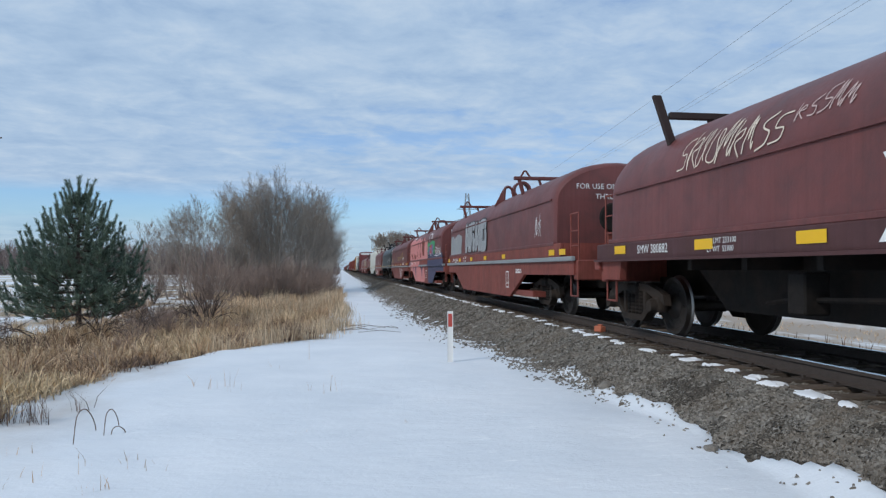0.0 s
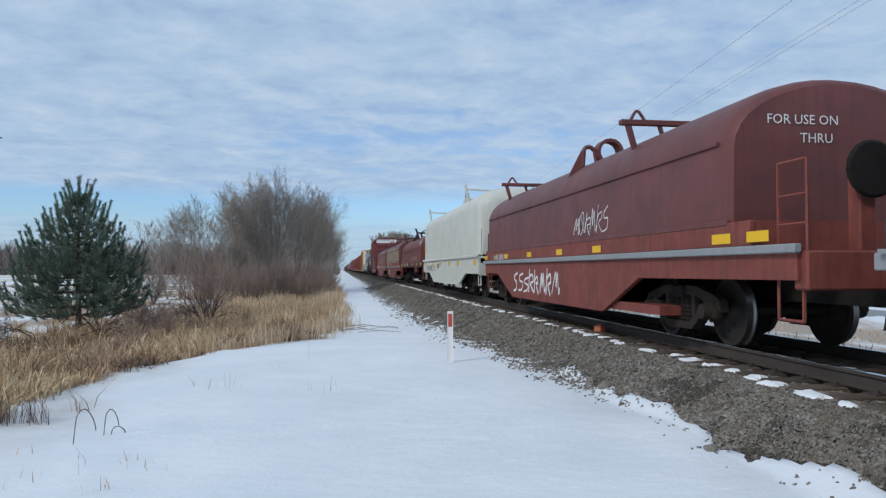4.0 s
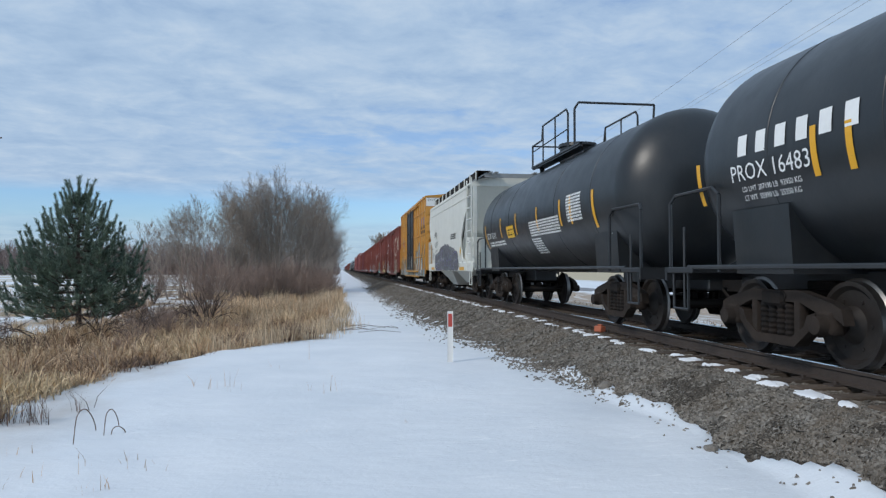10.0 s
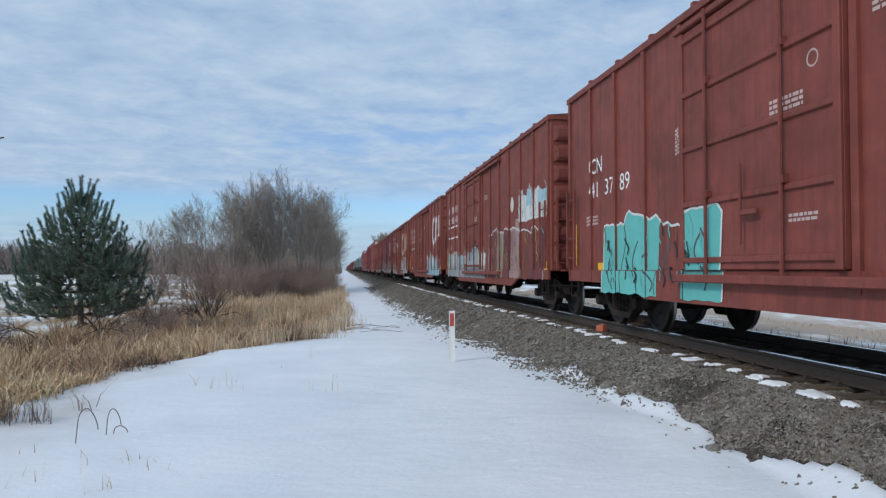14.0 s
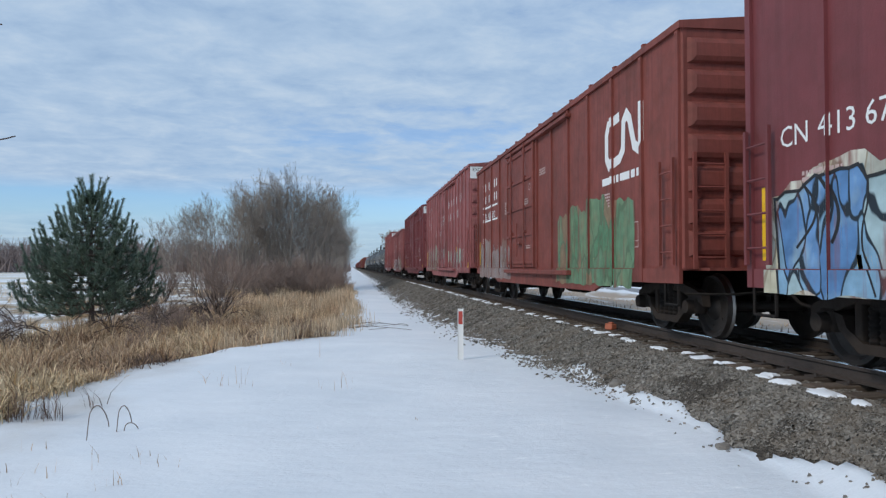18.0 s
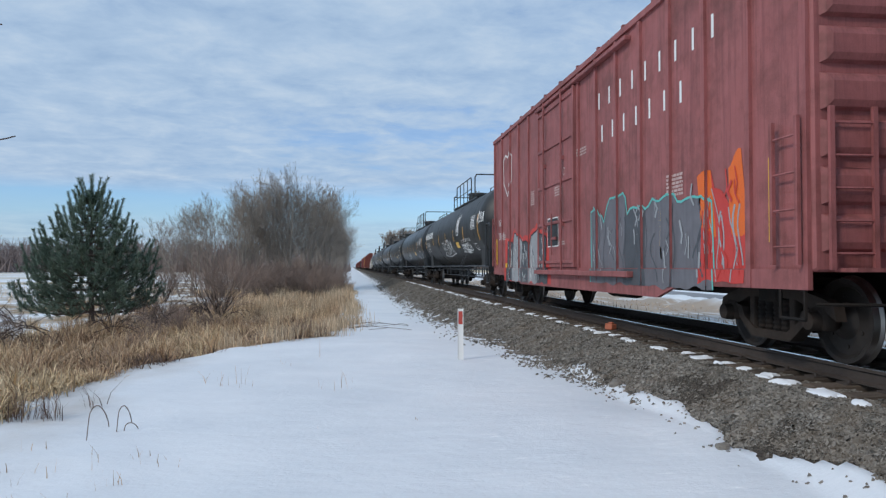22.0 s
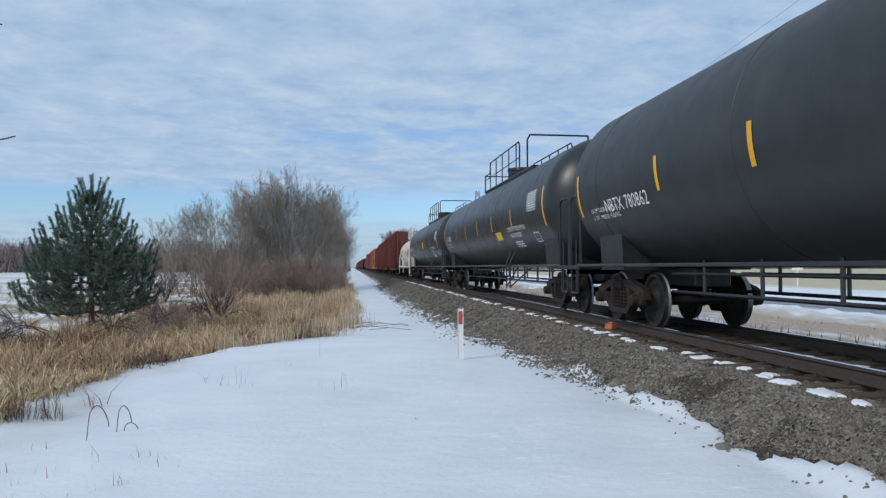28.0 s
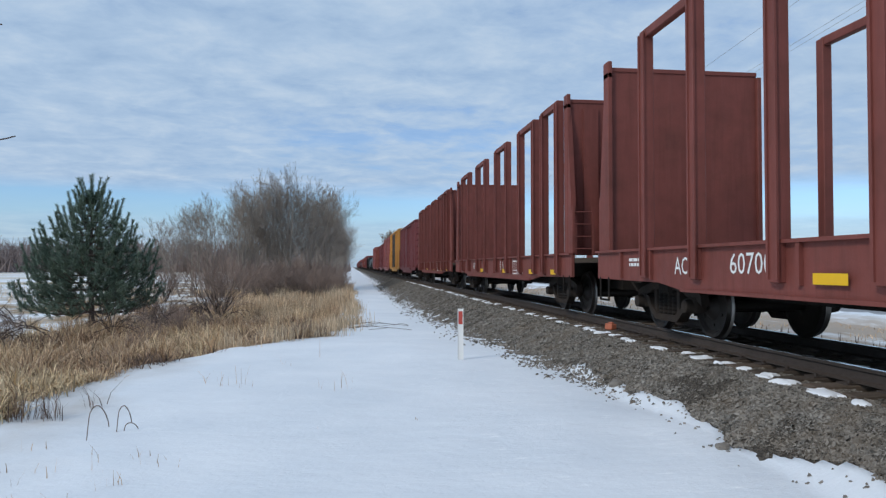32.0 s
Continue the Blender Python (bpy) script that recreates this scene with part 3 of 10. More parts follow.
def ground_material():
    m = bpy.data.materials.new("snow_and_field")
    m.use_nodes = True
    nt = m.node_tree
    N, L = nt.nodes.new, nt.links.new
    b = nt.nodes["Principled BSDF"]
    co = N("ShaderNodeTexCoord").outputs["Object"]
    sep = N("ShaderNodeSeparateXYZ")
    L(co, sep.inputs[0])

    def noise_tex(scale, detail, s=(1, 1, 1)):
        mp = N("ShaderNodeMapping")
        mp.inputs["Scale"].default_value = s
        L(co, mp.inputs[0])
        n = N("ShaderNodeTexNoise")
        n.inputs["Scale"].default_value, n.inputs["Detail"].default_value, n.inputs["Roughness"].default_value = scale, detail, 0.6
        L(mp.outputs[0], n.inputs["Vector"])
        return n.outputs["Fac"]

    def rng(src, a, c, lo=0.0, hi=1.0):
        r = N("ShaderNodeMapRange")
        for k, v in zip(("From Min", "From Max", "To Min", "To Max"), (a, c, lo, hi)):
            r.inputs[k].default_value = v
        L(src, r.inputs[0])
        return r.outputs[0]

    def op(kind, a, c):
        n = N("ShaderNodeMath")
        n.operation, n.use_clamp = kind, False
        for i, v in enumerate((a, c)):
            if isinstance(v, (int, float)):
                n.inputs[i].default_value = v
            else:
                L(v, n.inputs[i])
        return n.outputs[0]

    def mix(fac, a, c):
        n = N("ShaderNodeMix")
        n.data_type = "RGBA"
        L(fac, n.inputs["Factor"])
        for k, v in (("A", a), ("B", c)):
            if isinstance(v, tuple):
                n.inputs[k].default_value = (*v, 1)
            else:
                L(v, n.inputs[k])
        return n.outputs["Result"]

    X, Y = sep.outputs[0], sep.outputs[1]
    snow = mix(rng(noise_tex(0.6, 6), 0.35, 0.7), (0.705, 0.741, 0.780), (0.795, 0.82, 0.848))
    # wind crust strokes on the open snow near the ballast; glints painted white
    crust_glint = op("MULTIPLY", rng(noise_tex(1.0, 5, (3.2, 11, 1)), 0.60, 0.70), op("MULTIPLY", rng(op("ADD", X, op("MULTIPLY", noise_tex(0.45, 4), 2.2)), 1.0, 2.6), rng(noise_tex(0.8, 4), 0.42, 0.58)))
    snow = mix(op("MULTIPLY", crust_glint, 0.75), snow, (0.93, 0.945, 0.955))
    straw = mix(noise_tex(3.0, 8), (0.20, 0.135, 0.075), (0.40, 0.29, 0.17))
    field = mix(noise_tex(0.4, 8, (1, 0.3, 1)), (0.42, 0.335, 0.20), (0.60, 0.50, 0.33))
    # weeds and litter on the low ground left of the snow
    left = op("MULTIPLY", rng(op("ADD", X, op("MULTIPLY", noise_tex(0.5, 6), 1.6)), -1.6, -3.4), rng(Y, 4, 8))
    left = op("MULTIPLY", left, rng(noise_tex(0.25, 7, (1, 0.6, 1)), 0.40, 0.55))
    nearweeds = op("MULTIPLY", rng(X, -40, -22), 1.0)
    left = op("MULTIPLY", left, nearweeds)
    fields = op("MULTIPLY", rng(X, -25, -45), rng(noise_tex(0.05, 5, (0.5, 1, 1)), 0.46, 0.56))
    col = mix(left, snow, straw)
    col = mix(op("MULTIPLY", fields, 0.85), col, field)
    # right of the track: dirty shade-toned fringe, dead grass, ploughed bank, road, stubble field
    wav = op("ADD", X, op("MULTIPLY", op("SUBTRACT", noise_tex(0.16, 5, (1, 0.5, 1)), 0.5), 2.6))
    # the train's shade on the verge is painted into this brown
    fringe = op("MULTIPLY", op("MULTIPLY", rng(wav, 7.2, 8.4), rng(wav, 11.4, 10.2)), rng(noise_tex(1.3, 8, (1, 0.3, 1)), 0.32, 0.48))
    col = mix(op("MULTIPLY", fringe, 0.8), col, (0.20, 0.165, 0.135))
    dead = op("MULTIPLY", op("MULTIPLY", rng(wav, 9.8, 10.8), rng(wav, 16.4, 15.2)), rng(noise_tex(0.9, 8, (1, 0.22, 1)), 0.34, 0.46))
    col = mix(op("MULTIPLY", dead, 0.92), col, (0.36, 0.285, 0.215))
    road = op("MULTIPLY", rng(X, 19.3, 19.8), rng(X, 23.2, 22.7))
    col = mix(op("MULTIPLY", road, 0.9), col, (0.20, 0.20, 0.21))
    stub = op("ADD", X, op("MULTIPLY", op("SUBTRACT", noise_tex(0.10, 6, (1, 0.15, 1)), 0.5), 26.0))
    col = mix(op("MULTIPLY", rng(stub, 36, 43), 0.92), col, field)
    L(col, b.inputs["Base Color"])
    b.inputs["Roughness"].default_value = 0.8
    b.inputs["Specular IOR Level"].default_value = 0.2
    bp = N("ShaderNodeBump")
    bp.inputs["Strength"].default_value, bp.inputs["Distance"].default_value = 0.55, 0.07
    ripple = op("ADD", op("MULTIPLY", noise_tex(1.0, 7, (1.3, 2.4, 1)), 0.75), op("ADD", op("MULTIPLY", noise_tex(1.0, 4, (6, 11, 1)), 0.16), op("MULTIPLY", noise_tex(30, 5), 0.10)))
    L(ripple, bp.inputs["Height"])
    L(bp.outputs[0], b.inputs["Normal"])
    return m


def build_ground():
    xs = [-3000, -1500, -800, -400, -250, -160, -100, -70, -50, -38, -30, -25, -21, -18, -16] + list(np.linspace(-14, 2.2, 96)) + list(np.arange(2.3, 4.85, 0.07)) + \
        list(np.arange(5.2, 11, 0.4)) + list(np.arange(11.2, 19.4, 0.36)) + list(np.arange(20, 32, 1.0)) + [34, 38, 45, 60, 90, 150, 300, 600, 1200, 3000]
    ys = [-3000, -800, -250, -90, -40, -20, -10, -5, -2, 0] + list(np.arange(1.0, 34, 0.17)) + list(np.arange(34.5, 90, 1.2)) + \
        [95, 102, 110, 120, 135, 150, 175, 200, 240, 300, 400, 550, 800, 1200, 2000, 4500]
    nx = len(xs)
    vs = [(x, y, ground_height(x, y)) for y in ys for x in xs]
    fs = [(j * nx + i, j * nx + i + 1, (j + 1) * nx + i + 1, (j + 1) * nx + i) for j in range(len(ys) - 1) for i in range(nx - 1)]
    ob = new("ground", bulk("ground", vs, fs, ground_material(), True))
    tagged(ob, "wind-rippled snow with straw-coloured stubble fields beyond the track", "ground", kind="structure")


def ballast_material():
    m = bpy.data.materials.new("ballast_bed")
    m.use_nodes = True
    nt = m.node_tree
    N, L = nt.nodes.new, nt.links.new
    b = nt.nodes["Principled BSDF"]
    co = N("ShaderNodeTexCoord").outputs["Object"]
    vor = N("ShaderNodeTexVoronoi")
    vor.inputs["Scale"].default_value = 42
    L(co, vor.inputs["Vector"])
    bw = N("ShaderNodeRGBToBW")
    L(vor.outputs["Color"], bw.inputs[0])
    r = N("ShaderNodeValToRGB")
    r.color_ramp.elements[0].color, r.color_ramp.elements[1].color = (0.030, 0.025, 0.020, 1), (0.17, 0.145, 0.118, 1)
    L(bw.outputs[0], r.inputs[0])
    sep = N("ShaderNodeSeparateXYZ")
    L(co, sep.inputs[0])
    n = N("ShaderNodeTexNoise")
    n.inputs["Scale"].default_value, n.inputs["Detail"].default_value, n.inputs["Roughness"].default_value = 2.6, 9, 0.72
    L(co, n.inputs["Vector"])
    # drifted snow between the stones low on the shoulder
    low = N("ShaderNodeMapRange")
    low.inputs["From Min"].default_value, low.inputs["From Max"].default_value = 3.75, 2.6
    low.inputs["To Min"].default_value, low.inputs["To Max"].default_value = -0.16, 0.13
    L(sep.outputs[0], low.inputs[0])
    s = N("ShaderNodeMath")
    s.operation = "ADD"
    L(n.outputs["Fac"], s.inputs[0]), L(low.outputs[0], s.inputs[1])
    fac = N("ShaderNodeMapRange")
    fac.inputs["From Min"].default_value, fac.inputs["From Max"].default_value = 0.50, 0.56
    L(s.outputs[0], fac.inputs[0])
    mx = N("ShaderNodeMix")
    mx.data_type = "RGBA"
    L(fac.outputs[0], mx.inputs["Factor"]), L(r.outputs[0], mx.inputs["A"])
    mx.inputs["B"].default_value = (0.84, 0.86, 0.89, 1)
    L(mx.outputs["Result"], b.inputs["Base Color"])
    b.inputs["Roughness"].default_value = 0.92
    b.inputs["Specular IOR Level"].default_value = 0.2
    bp = N("ShaderNodeBump")
    bp.inputs["Strength"].default_value, bp.inputs["Distance"].default_value = 0.9, 0.04
    L(vor.outputs["Distance"], bp.inputs["Height"])
    L(bp.outputs[0], b.inputs["Normal"])
    return m


def build_track():
    # ballast bed
    xs = list(np.arange(1.6, 4.6, 0.16)) + [4.8, 5.2, 5.6, 6.0, 6.4, 6.8, 7.2, 7.6, 8.0, 8.5, 9.0, 9.6]
    ys = list(np.arange(-60, 1, 4.0)) + list(np.arange(1.2, 34, 0.2)) + list(np.arange(34.5, 80, 1.5)) + [85, 95, 110, 130, 160, 200, 260, 350, 500, 800, 1300, 2200]
    nx = len(xs)
    vs = [(x, y, bed_height(x) + 0.045 * noise.noise((x * 1.6, y * 1.6, 0)) + 0.03 * noise.noise((x * 6, y * 6, 5))) for y in ys for x in xs]
    fs = [(j * nx + i, j * nx + i + 1, (j + 1) * nx + i + 1, (j + 1) * nx + i) for j in range(len(ys) - 1) for i in range(nx - 1)]
    tagged(new("ballast_bed", bulk("ballast_bed", vs, fs, ballast_material(), True)), "grey crushed-stone ballast bed with snow drifted on its shoulder", "ballast", kind="structure")

    # loose angular stones on the near shoulder, thinning out into the snow
    rs = np.random.RandomState(5)
    pos, size = [], []
    while len(pos) < 150000:
        near = len(pos) < 118000
        y = 3.0 + 17.0 * rs.rand() ** 1.45 if near else 15 + 62 * rs.rand() ** 1.35
        x = 2.7 + 2.35 * rs.rand() ** 0.62 if near else 2.0 + 3.0 * rs.rand() ** 0.7
        edge = snow_edge(x, y) - 0.03
        if x < edge:
            loose = smooth(7, 12, y)
            streak = 0.5 + noise.noise((x * 2.2 + y * 0.9, y * 1.5, 9))
            if rs.rand() > (0.04 + 0.85 * loose * max(0.0, streak)) * math.exp(-(edge - x) * (6.5 - 3.6 * loose)):
                continue
        z = max(bed_height(x), ground_height(x, y)) if x < edge + 0.2 else bed_height(x)
        s = (0.011 + 0.013 * rs.rand()) * (0.92 + 0.30 * smooth(6, 16, y) if near else 1.55) * (1.6 if rs.rand() < 0.05 else 1)
        pos.append((x, y, z + s * 0.15))
        size.append(s)
    n = len(pos)
    chip = np.array([(-1, -0.7, -0.7), (0.9, -0.8, -0.7), (1, 0.7, -0.7), (-0.8, 0.9, -0.7), (-0.5, -0.1, 0.75), (0.55, 0.2, 0.65)], float)
    tris = [(0, 1, 5), (0, 5, 4), (1, 2, 5), (2, 3, 4), (2, 4, 5), (3, 0, 4)]
    shape = chip[None] * (1 + 0.6 * (rs.rand(n, 6, 3) - 0.5)) * (np.array(size)[:, None, None] * (0.65 + 0.8 * rs.rand(n, 1, 3)))
    ang = np.stack([rs.rand(n) * 6.28, rs.randn(n) * 0.45, rs.randn(n) * 0.45], 1)
    for a, (i, j) in enumerate(((0, 1), (1, 2), (0, 2))):
        c, s_ = np.cos(ang[:, a])[:, None], np.sin(ang[:, a])[:, None]
        p, q = shape[:, :, i].copy(), shape[:, :, j].copy()
        shape[:, :, i], shape[:, :, j] = p * c - q * s_, p * s_ + q * c
    shape += np.array(pos)[:, None, :]
    tagged(new("ballast_stones", quads_mesh("ballast_stones", shape.reshape(-1, 3), 6, tris, n, "stone")), "loose angular grey and brown ballast stones", "stones", kind="stuff")

    # sleepers, rails, tie plates
    track = tagged(new("railway_track"), "single railway track on dark timber sleepers with worn shiny railheads", "railway track", kind="structure")
    track.location = (RX, 0, 0)
    tie = shared("sleeper/1", lambda s: s.box(-1.3, 1.3, -0.115, 0.115, -0.36, -0.185, 0.012), "tie")
    plate = shared("tie_plate/1", lambda s: (s.box(-0.18, 0.18, -0.09, 0.09, -0.185, -0.168), s.box(-0.13, -0.10, -0.05, -0.02, -0.168, -0.135), s.box(0.10, 0.13, 0.02, 0.05, -0.168, -0.135)), "rail")
    prof = [(-0.07, -0.168), (0.07, -0.168), (0.07, -0.155), (0.012, -0.135), (0.010, -0.05), (0.036, -0.036), (0.037, -0.004), (-0.037, -0.004), (-0.036, -0.036), (-0.010, -0.05), (-0.012, -0.135), (-0.07, -0.155)]
    for side in (-0.7525, 0.7525):
        r = part("rail", Shape().extrude_y([(x + side, z) for x, z in prof], -120, 2500), "rail", track)
        part("railhead", Shape().box(side - 0.028, side + 0.028, -120, 2500, -0.004, 0.0), "railhead", r, "polished steel running surface")
    rs = random.Random(3)
    lumps = Shape()
    for k in range(150):
        y = 1.0 + 0.53 * k + rs.uniform(-0.03, 0.03)
        t = part("sleeper", tie, "tie", track, at=pose(rs.uniform(-0.03, 0.03), y, rs.uniform(-0.012, 0.0), 0, 0, rs.uniform(-1.2, 1.2)))
        if k < 60:
            for side in (-0.7525, 0.7525):
                part("tie_plate", plate, "rail", t, at=(side, 0, 0))
        if y < 60 and rs.random() < 0.82:
            for j in range(rs.randint(1, 2)):
                cx, cy = RX - 1.27 + rs.uniform(-0.10, 0.12), y + 0.26 + rs.uniform(-0.1, 0.1)
                a, b_, h = rs.uniform(0.07, 0.15) / (1 + j), rs.uniform(0.10, 0.24) / (1 + j), rs.uniform(0.015, 0.035)
                n_, rings_ = 14, []
                wob = [rs.uniform(0.5, 1.35) for _ in range(n_)]
                for rr, hh in ((1.0, -0.6), (0.92, 0.25), (0.6, 0.75), (0.15, 0.9)):
                    rings_.append([(cx + a * rr * w * math.cos(i * math.tau / n_), cy + b_ * rr * w * math.sin(i * math.tau / n_), -0.205 + h * hh * rs.uniform(0.75, 1.2)) for i, w in enumerate(wob)])
                lumps.rings(rings_)
        if rs.random() < 0.3:
            cx, a, b_ = RX + rs.uniform(-0.5, 0.4), rs.uniform(0.15, 0.4), rs.uniform(0.1, 0.22)
            lumps.rings([[(cx + a * rr * math.cos(i * math.tau / 10) * rs.uniform(0.8, 1.1), y + 0.26 + b_ * rr * math.sin(i * math.tau / 10), -0.24 + 0.05 * hh) for i in range(10)] for rr, hh in ((1, 0), (0.8, 0.7), (0.3, 1))])
    tagged(new("snow_patches", lumps.mesh("snow_patches", "snow_lump", True)), "small melting snow patches lying on the sleeper ends", "snow patches", kind="stuff")


build_ground()
build_track()


# ---- plants ----
def blades(name, label, spots, mat, seed, lean=0.35, width=0.012, kind_cat="dry grass"):
    """Dry stalks as one mesh: spots are rows of x, y, z, height."""
    rs = np.random.RandomState(seed)
    p = np.array(spots)
    n = len(p)
    a = rs.rand(n) * 6.283
    w = width * (0.6 + 0.8 * rs.rand(n))
    side = np.stack([np.cos(a), np.sin(a), np.zeros(n)], 1) * w[:, None]
    b = rs.rand(n) * 6.283
    ln = lean * rs.rand(n) ** 1.3 * p[:, 3]
    out = np.stack([np.cos(b) * ln, np.sin(b) * ln, np.zeros(n)], 1)
    up = np.stack([np.zeros(n), np.zeros(n), p[:, 3]], 1)
    base = p[:, :3] - np.array([0, 0, 0.05])
    mid = base + up * 0.55 + out * 0.3
    top = base + up * (0.93 + 0.1 * rs.rand(n))[:, None] + out
    v = np.stack([base - side, base + side, mid - side * 0.8, mid + side * 0.8, top - side * 0.25, top + side * 0.25], 1)
    ob = new(name, quads_mesh(name, v.reshape(-1, 3), 6, [(0, 1, 3, 2), (2, 3, 5, 4)], n, mat))
    return tagged(ob, label, kind_cat, kind="stuff")


def tussocks(name, label, centres, mat, seed, cat, width=0.008):
    """Clumps of arching dry grass: rows of x, y, height, number of blades."""
    rs = np.random.RandomState(seed)
    rep = np.repeat(np.arange(len(centres)), [int(c[3]) for c in centres])
    c = np.array([(x, y, ground_height(x, y), h) for x, y, h, _ in centres])[rep]
    n = len(c)
    a = rs.rand(n) * 6.283
    h = c[:, 3] * (0.45 + 0.7 * rs.rand(n))
    bend = (0.15 + 1.15 * rs.rand(n) ** 1.2) * h
    root = c[:, :3] + np.stack([rs.randn(n) * 0.10, rs.randn(n) * 0.10, np.full(n, -0.06)], 1)
    out = np.stack([np.cos(a), np.sin(a), np.zeros(n)], 1)
    b = a + 1.57 + rs.randn(n) * 0.6
    side = np.stack([np.cos(b), np.sin(b), np.zeros(n)], 1) * (width * (0.55 + 0.8 * rs.rand(n)))[:, None]
    droop = 0.25 + 0.75 * rs.rand(n)
    rows = []
    for f, w in ((0.0, 1.0), (0.4, 0.95), (0.75, 0.7), (1.0, 0.2)):
        z = h * (f - 0.55 * droop * f ** 3 * np.minimum(1.0, bend / h))
        p = root + out * (bend * f ** 1.7)[:, None] + np.stack([np.zeros(n), np.zeros(n), z], 1)
        rows += [p - side * w, p + side * w]
    v = np.stack(rows, 1)
    ob = new(name, quads_mesh(name, v.reshape(-1, 3), 8, [(0, 1, 3, 2), (2, 3, 5, 4), (4, 5, 7, 6)], n, mat))
    return tagged(ob, label, cat, kind="stuff")


def bramble(x, y, n, reach, rise, seed):
    """Arching bare canes from one root."""
    rnd = random.Random(seed)
    s, g = Shape(), ground_height(x, y)
    for _ in range(n):
        a, r, h = rnd.uniform(0, 6.283), reach * rnd.uniform(0.4, 1.1), rise * rnd.uniform(0.4, 1.1)
        pts, wob = [], rnd.uniform(-0.5, 0.5)
        for i in range(8):
            f = i / 7
            b = a + wob * f
            pts.append((x + math.cos(b) * r * f ** 1.2, y + math.sin(b) * r * f ** 1.2, g - 0.05 + h * math.sin(2.3 * f) * (1 + 0.1 * rnd.random())))
        s.path(pts, 0.012, 4)
        for k in (3, 4, 5):
            p = Vector(pts[k])
            s.rod(p, p + Vector((rnd.gauss(0, 0.25), rnd.gauss(0, 0.25), rnd.uniform(0.1, 0.5))), 0.007, 3, 0.004)
    ob = new("bramble", s.mesh("bramble", "cane"))
    tagged(ob, "tangle of dark arching bare canes over snow and dry grass", "bramble", "brambles round the pine")


def build_weeds():
    rs = np.random.RandomState(11)
    # straw-coloured reeds, tall towards the trees, thin and short along the near fringe
    reeds, fringe = [], []
    for _ in range(46000):
        y = 19 + 44 * rs.rand() ** 1.25
        x = berm(y) + 0.16 * rs.randn() - abs(rs.randn()) * (0.8 + (y - 17) * 0.085)
        gap = noise.noise((x * 0.5, y * 0.22, 3))
        if gap < -0.12 + 0.25 * rs.rand() + 0.55 * (1 - smooth(23, 33, y)):
            continue
        h = (0.30 + 0.80 * rs.rand() ** 1.5) * (0.42 + 0.63 * smooth(20, 30, y)) * (0.45 + 0.55 * smooth(-0.1, 0.8, berm(y) - x)) * (0.85 + 0.6 * noise.noise((x * 0.7, y * 0.4, 6)))
        reeds.append((x, y, ground_height(x, y), max(0.12, h)))
    for _ in range(3600):
        y = 15.5 + 8 * rs.rand()
        x = berm(y) + 0.30 * rs.randn() - 0.5 * rs.rand()
        if noise.noise((x * 0.9, y * 0.9, 13)) > -0.1:
            fringe.append((x, y, ground_height(x, y), 0.12 + 0.42 * rs.rand()))
    blades("reeds", "dense straw-coloured dry reeds at the edge of the snow", reeds, "reed", 1, 0.42, 0.0075, "reeds")
    blades("reed_fringe", "thin pale reeds standing out of the snow", fringe, "reed", 6, 0.35, 0.006, "reeds")
    # tussocks of arching brown grass in the low ground
    sets = dict(brown=[], litter=[], reed=[], dark=[])
    for _ in range(5200):
        y = 8.2 + 32 * rs.rand() ** 1.3
        d = 13 * rs.rand() ** 1.5
        x = berm(y) + 0.05 - d
        if y > 19 and d < 1.0:
            continue
        k = noise.noise((x * 0.33, y * 0.28, 5)) + rs.randn() * 0.22
        open_ = noise.noise((x * 0.5, y * 0.4, 8)) + 0.45 * noise.noise((x * 1.5, y * 1.2, 2))
        if open_ < -0.30 + 0.5 * smooth(6, 13, d) + 0.30 * (1 - smooth(0.0, 0.9, d)):
            continue
        h = (0.30 + 0.40 * rs.rand()) * (0.55 + 0.45 * smooth(0, 1.4, d)) * (1 + 0.7 * noise.noise((x * 0.6, y * 0.5, 1)))
        sets["dark" if k > 0.30 else "brown" if k > 0.02 else "litter" if k > -0.30 else "reed"].append((x, y, max(0.16, h), 20 + rs.randint(22)))
    tussocks("dry_weeds", "tangled brown dry weeds in the low ground", sets["brown"], "brown_grass", 2, "weeds")
    tussocks("dry_grass", "matted pale brown dry grass in arching tussocks", sets["litter"], "litter", 5, "dry grass")
    tussocks("straw_grass", "straw-coloured grass tussocks among the weeds", sets["reed"], "straw", 7, "dry grass")
    tussocks("dead_weeds", "dark dead weed clumps among the grass", sets["dark"], "dark_weed", 8, "weeds")
    # grass before the brush and out in the snowy field
    far = []
    for _ in range(26000):
        y = 34 + 30 * rs.rand()
        x = 0.0 - 16 * rs.rand() ** 1.1
        if noise.noise((x * 0.25, y * 0.18, 2)) > -0.16 + 0.55 * smooth(0.09, 0.20, -x / y):
            far.append((x, y, ground_height(x, y), 0.35 + 0.5 * rs.rand()))
    blades("field_grass", "dry brown grass in front of the brush", far, "litter", 3, 0.5, 0.016, "dry grass")
    far = []
    for _ in range(9000):
        y = 28 + 80 * rs.rand()
        x = -12 - 50 * rs.rand()
        if noise.noise((x * 0.10, y * 0.09, 2)) > 0.02:
            far.append((x, y, ground_height(x, y), 0.15 + 0.35 * rs.rand()))
    blades("stubble_grass", "pale dry grass standing in the snowy field", far, "reed", 9, 0.6, 0.025, "dry grass")
    # dark stems along the far side of the track
    far = []
    for _ in range(9000):
        y = 3 + 80 * rs.rand() ** 1.2
        x = 9.2 + abs(rs.randn()) * 0.9 + 1.6 * max(0, noise.noise((y * 0.3, 1.1, 0)))
        far.append((x, y, ground_height(x, y), 0.10 + 0.26 * rs.rand()))
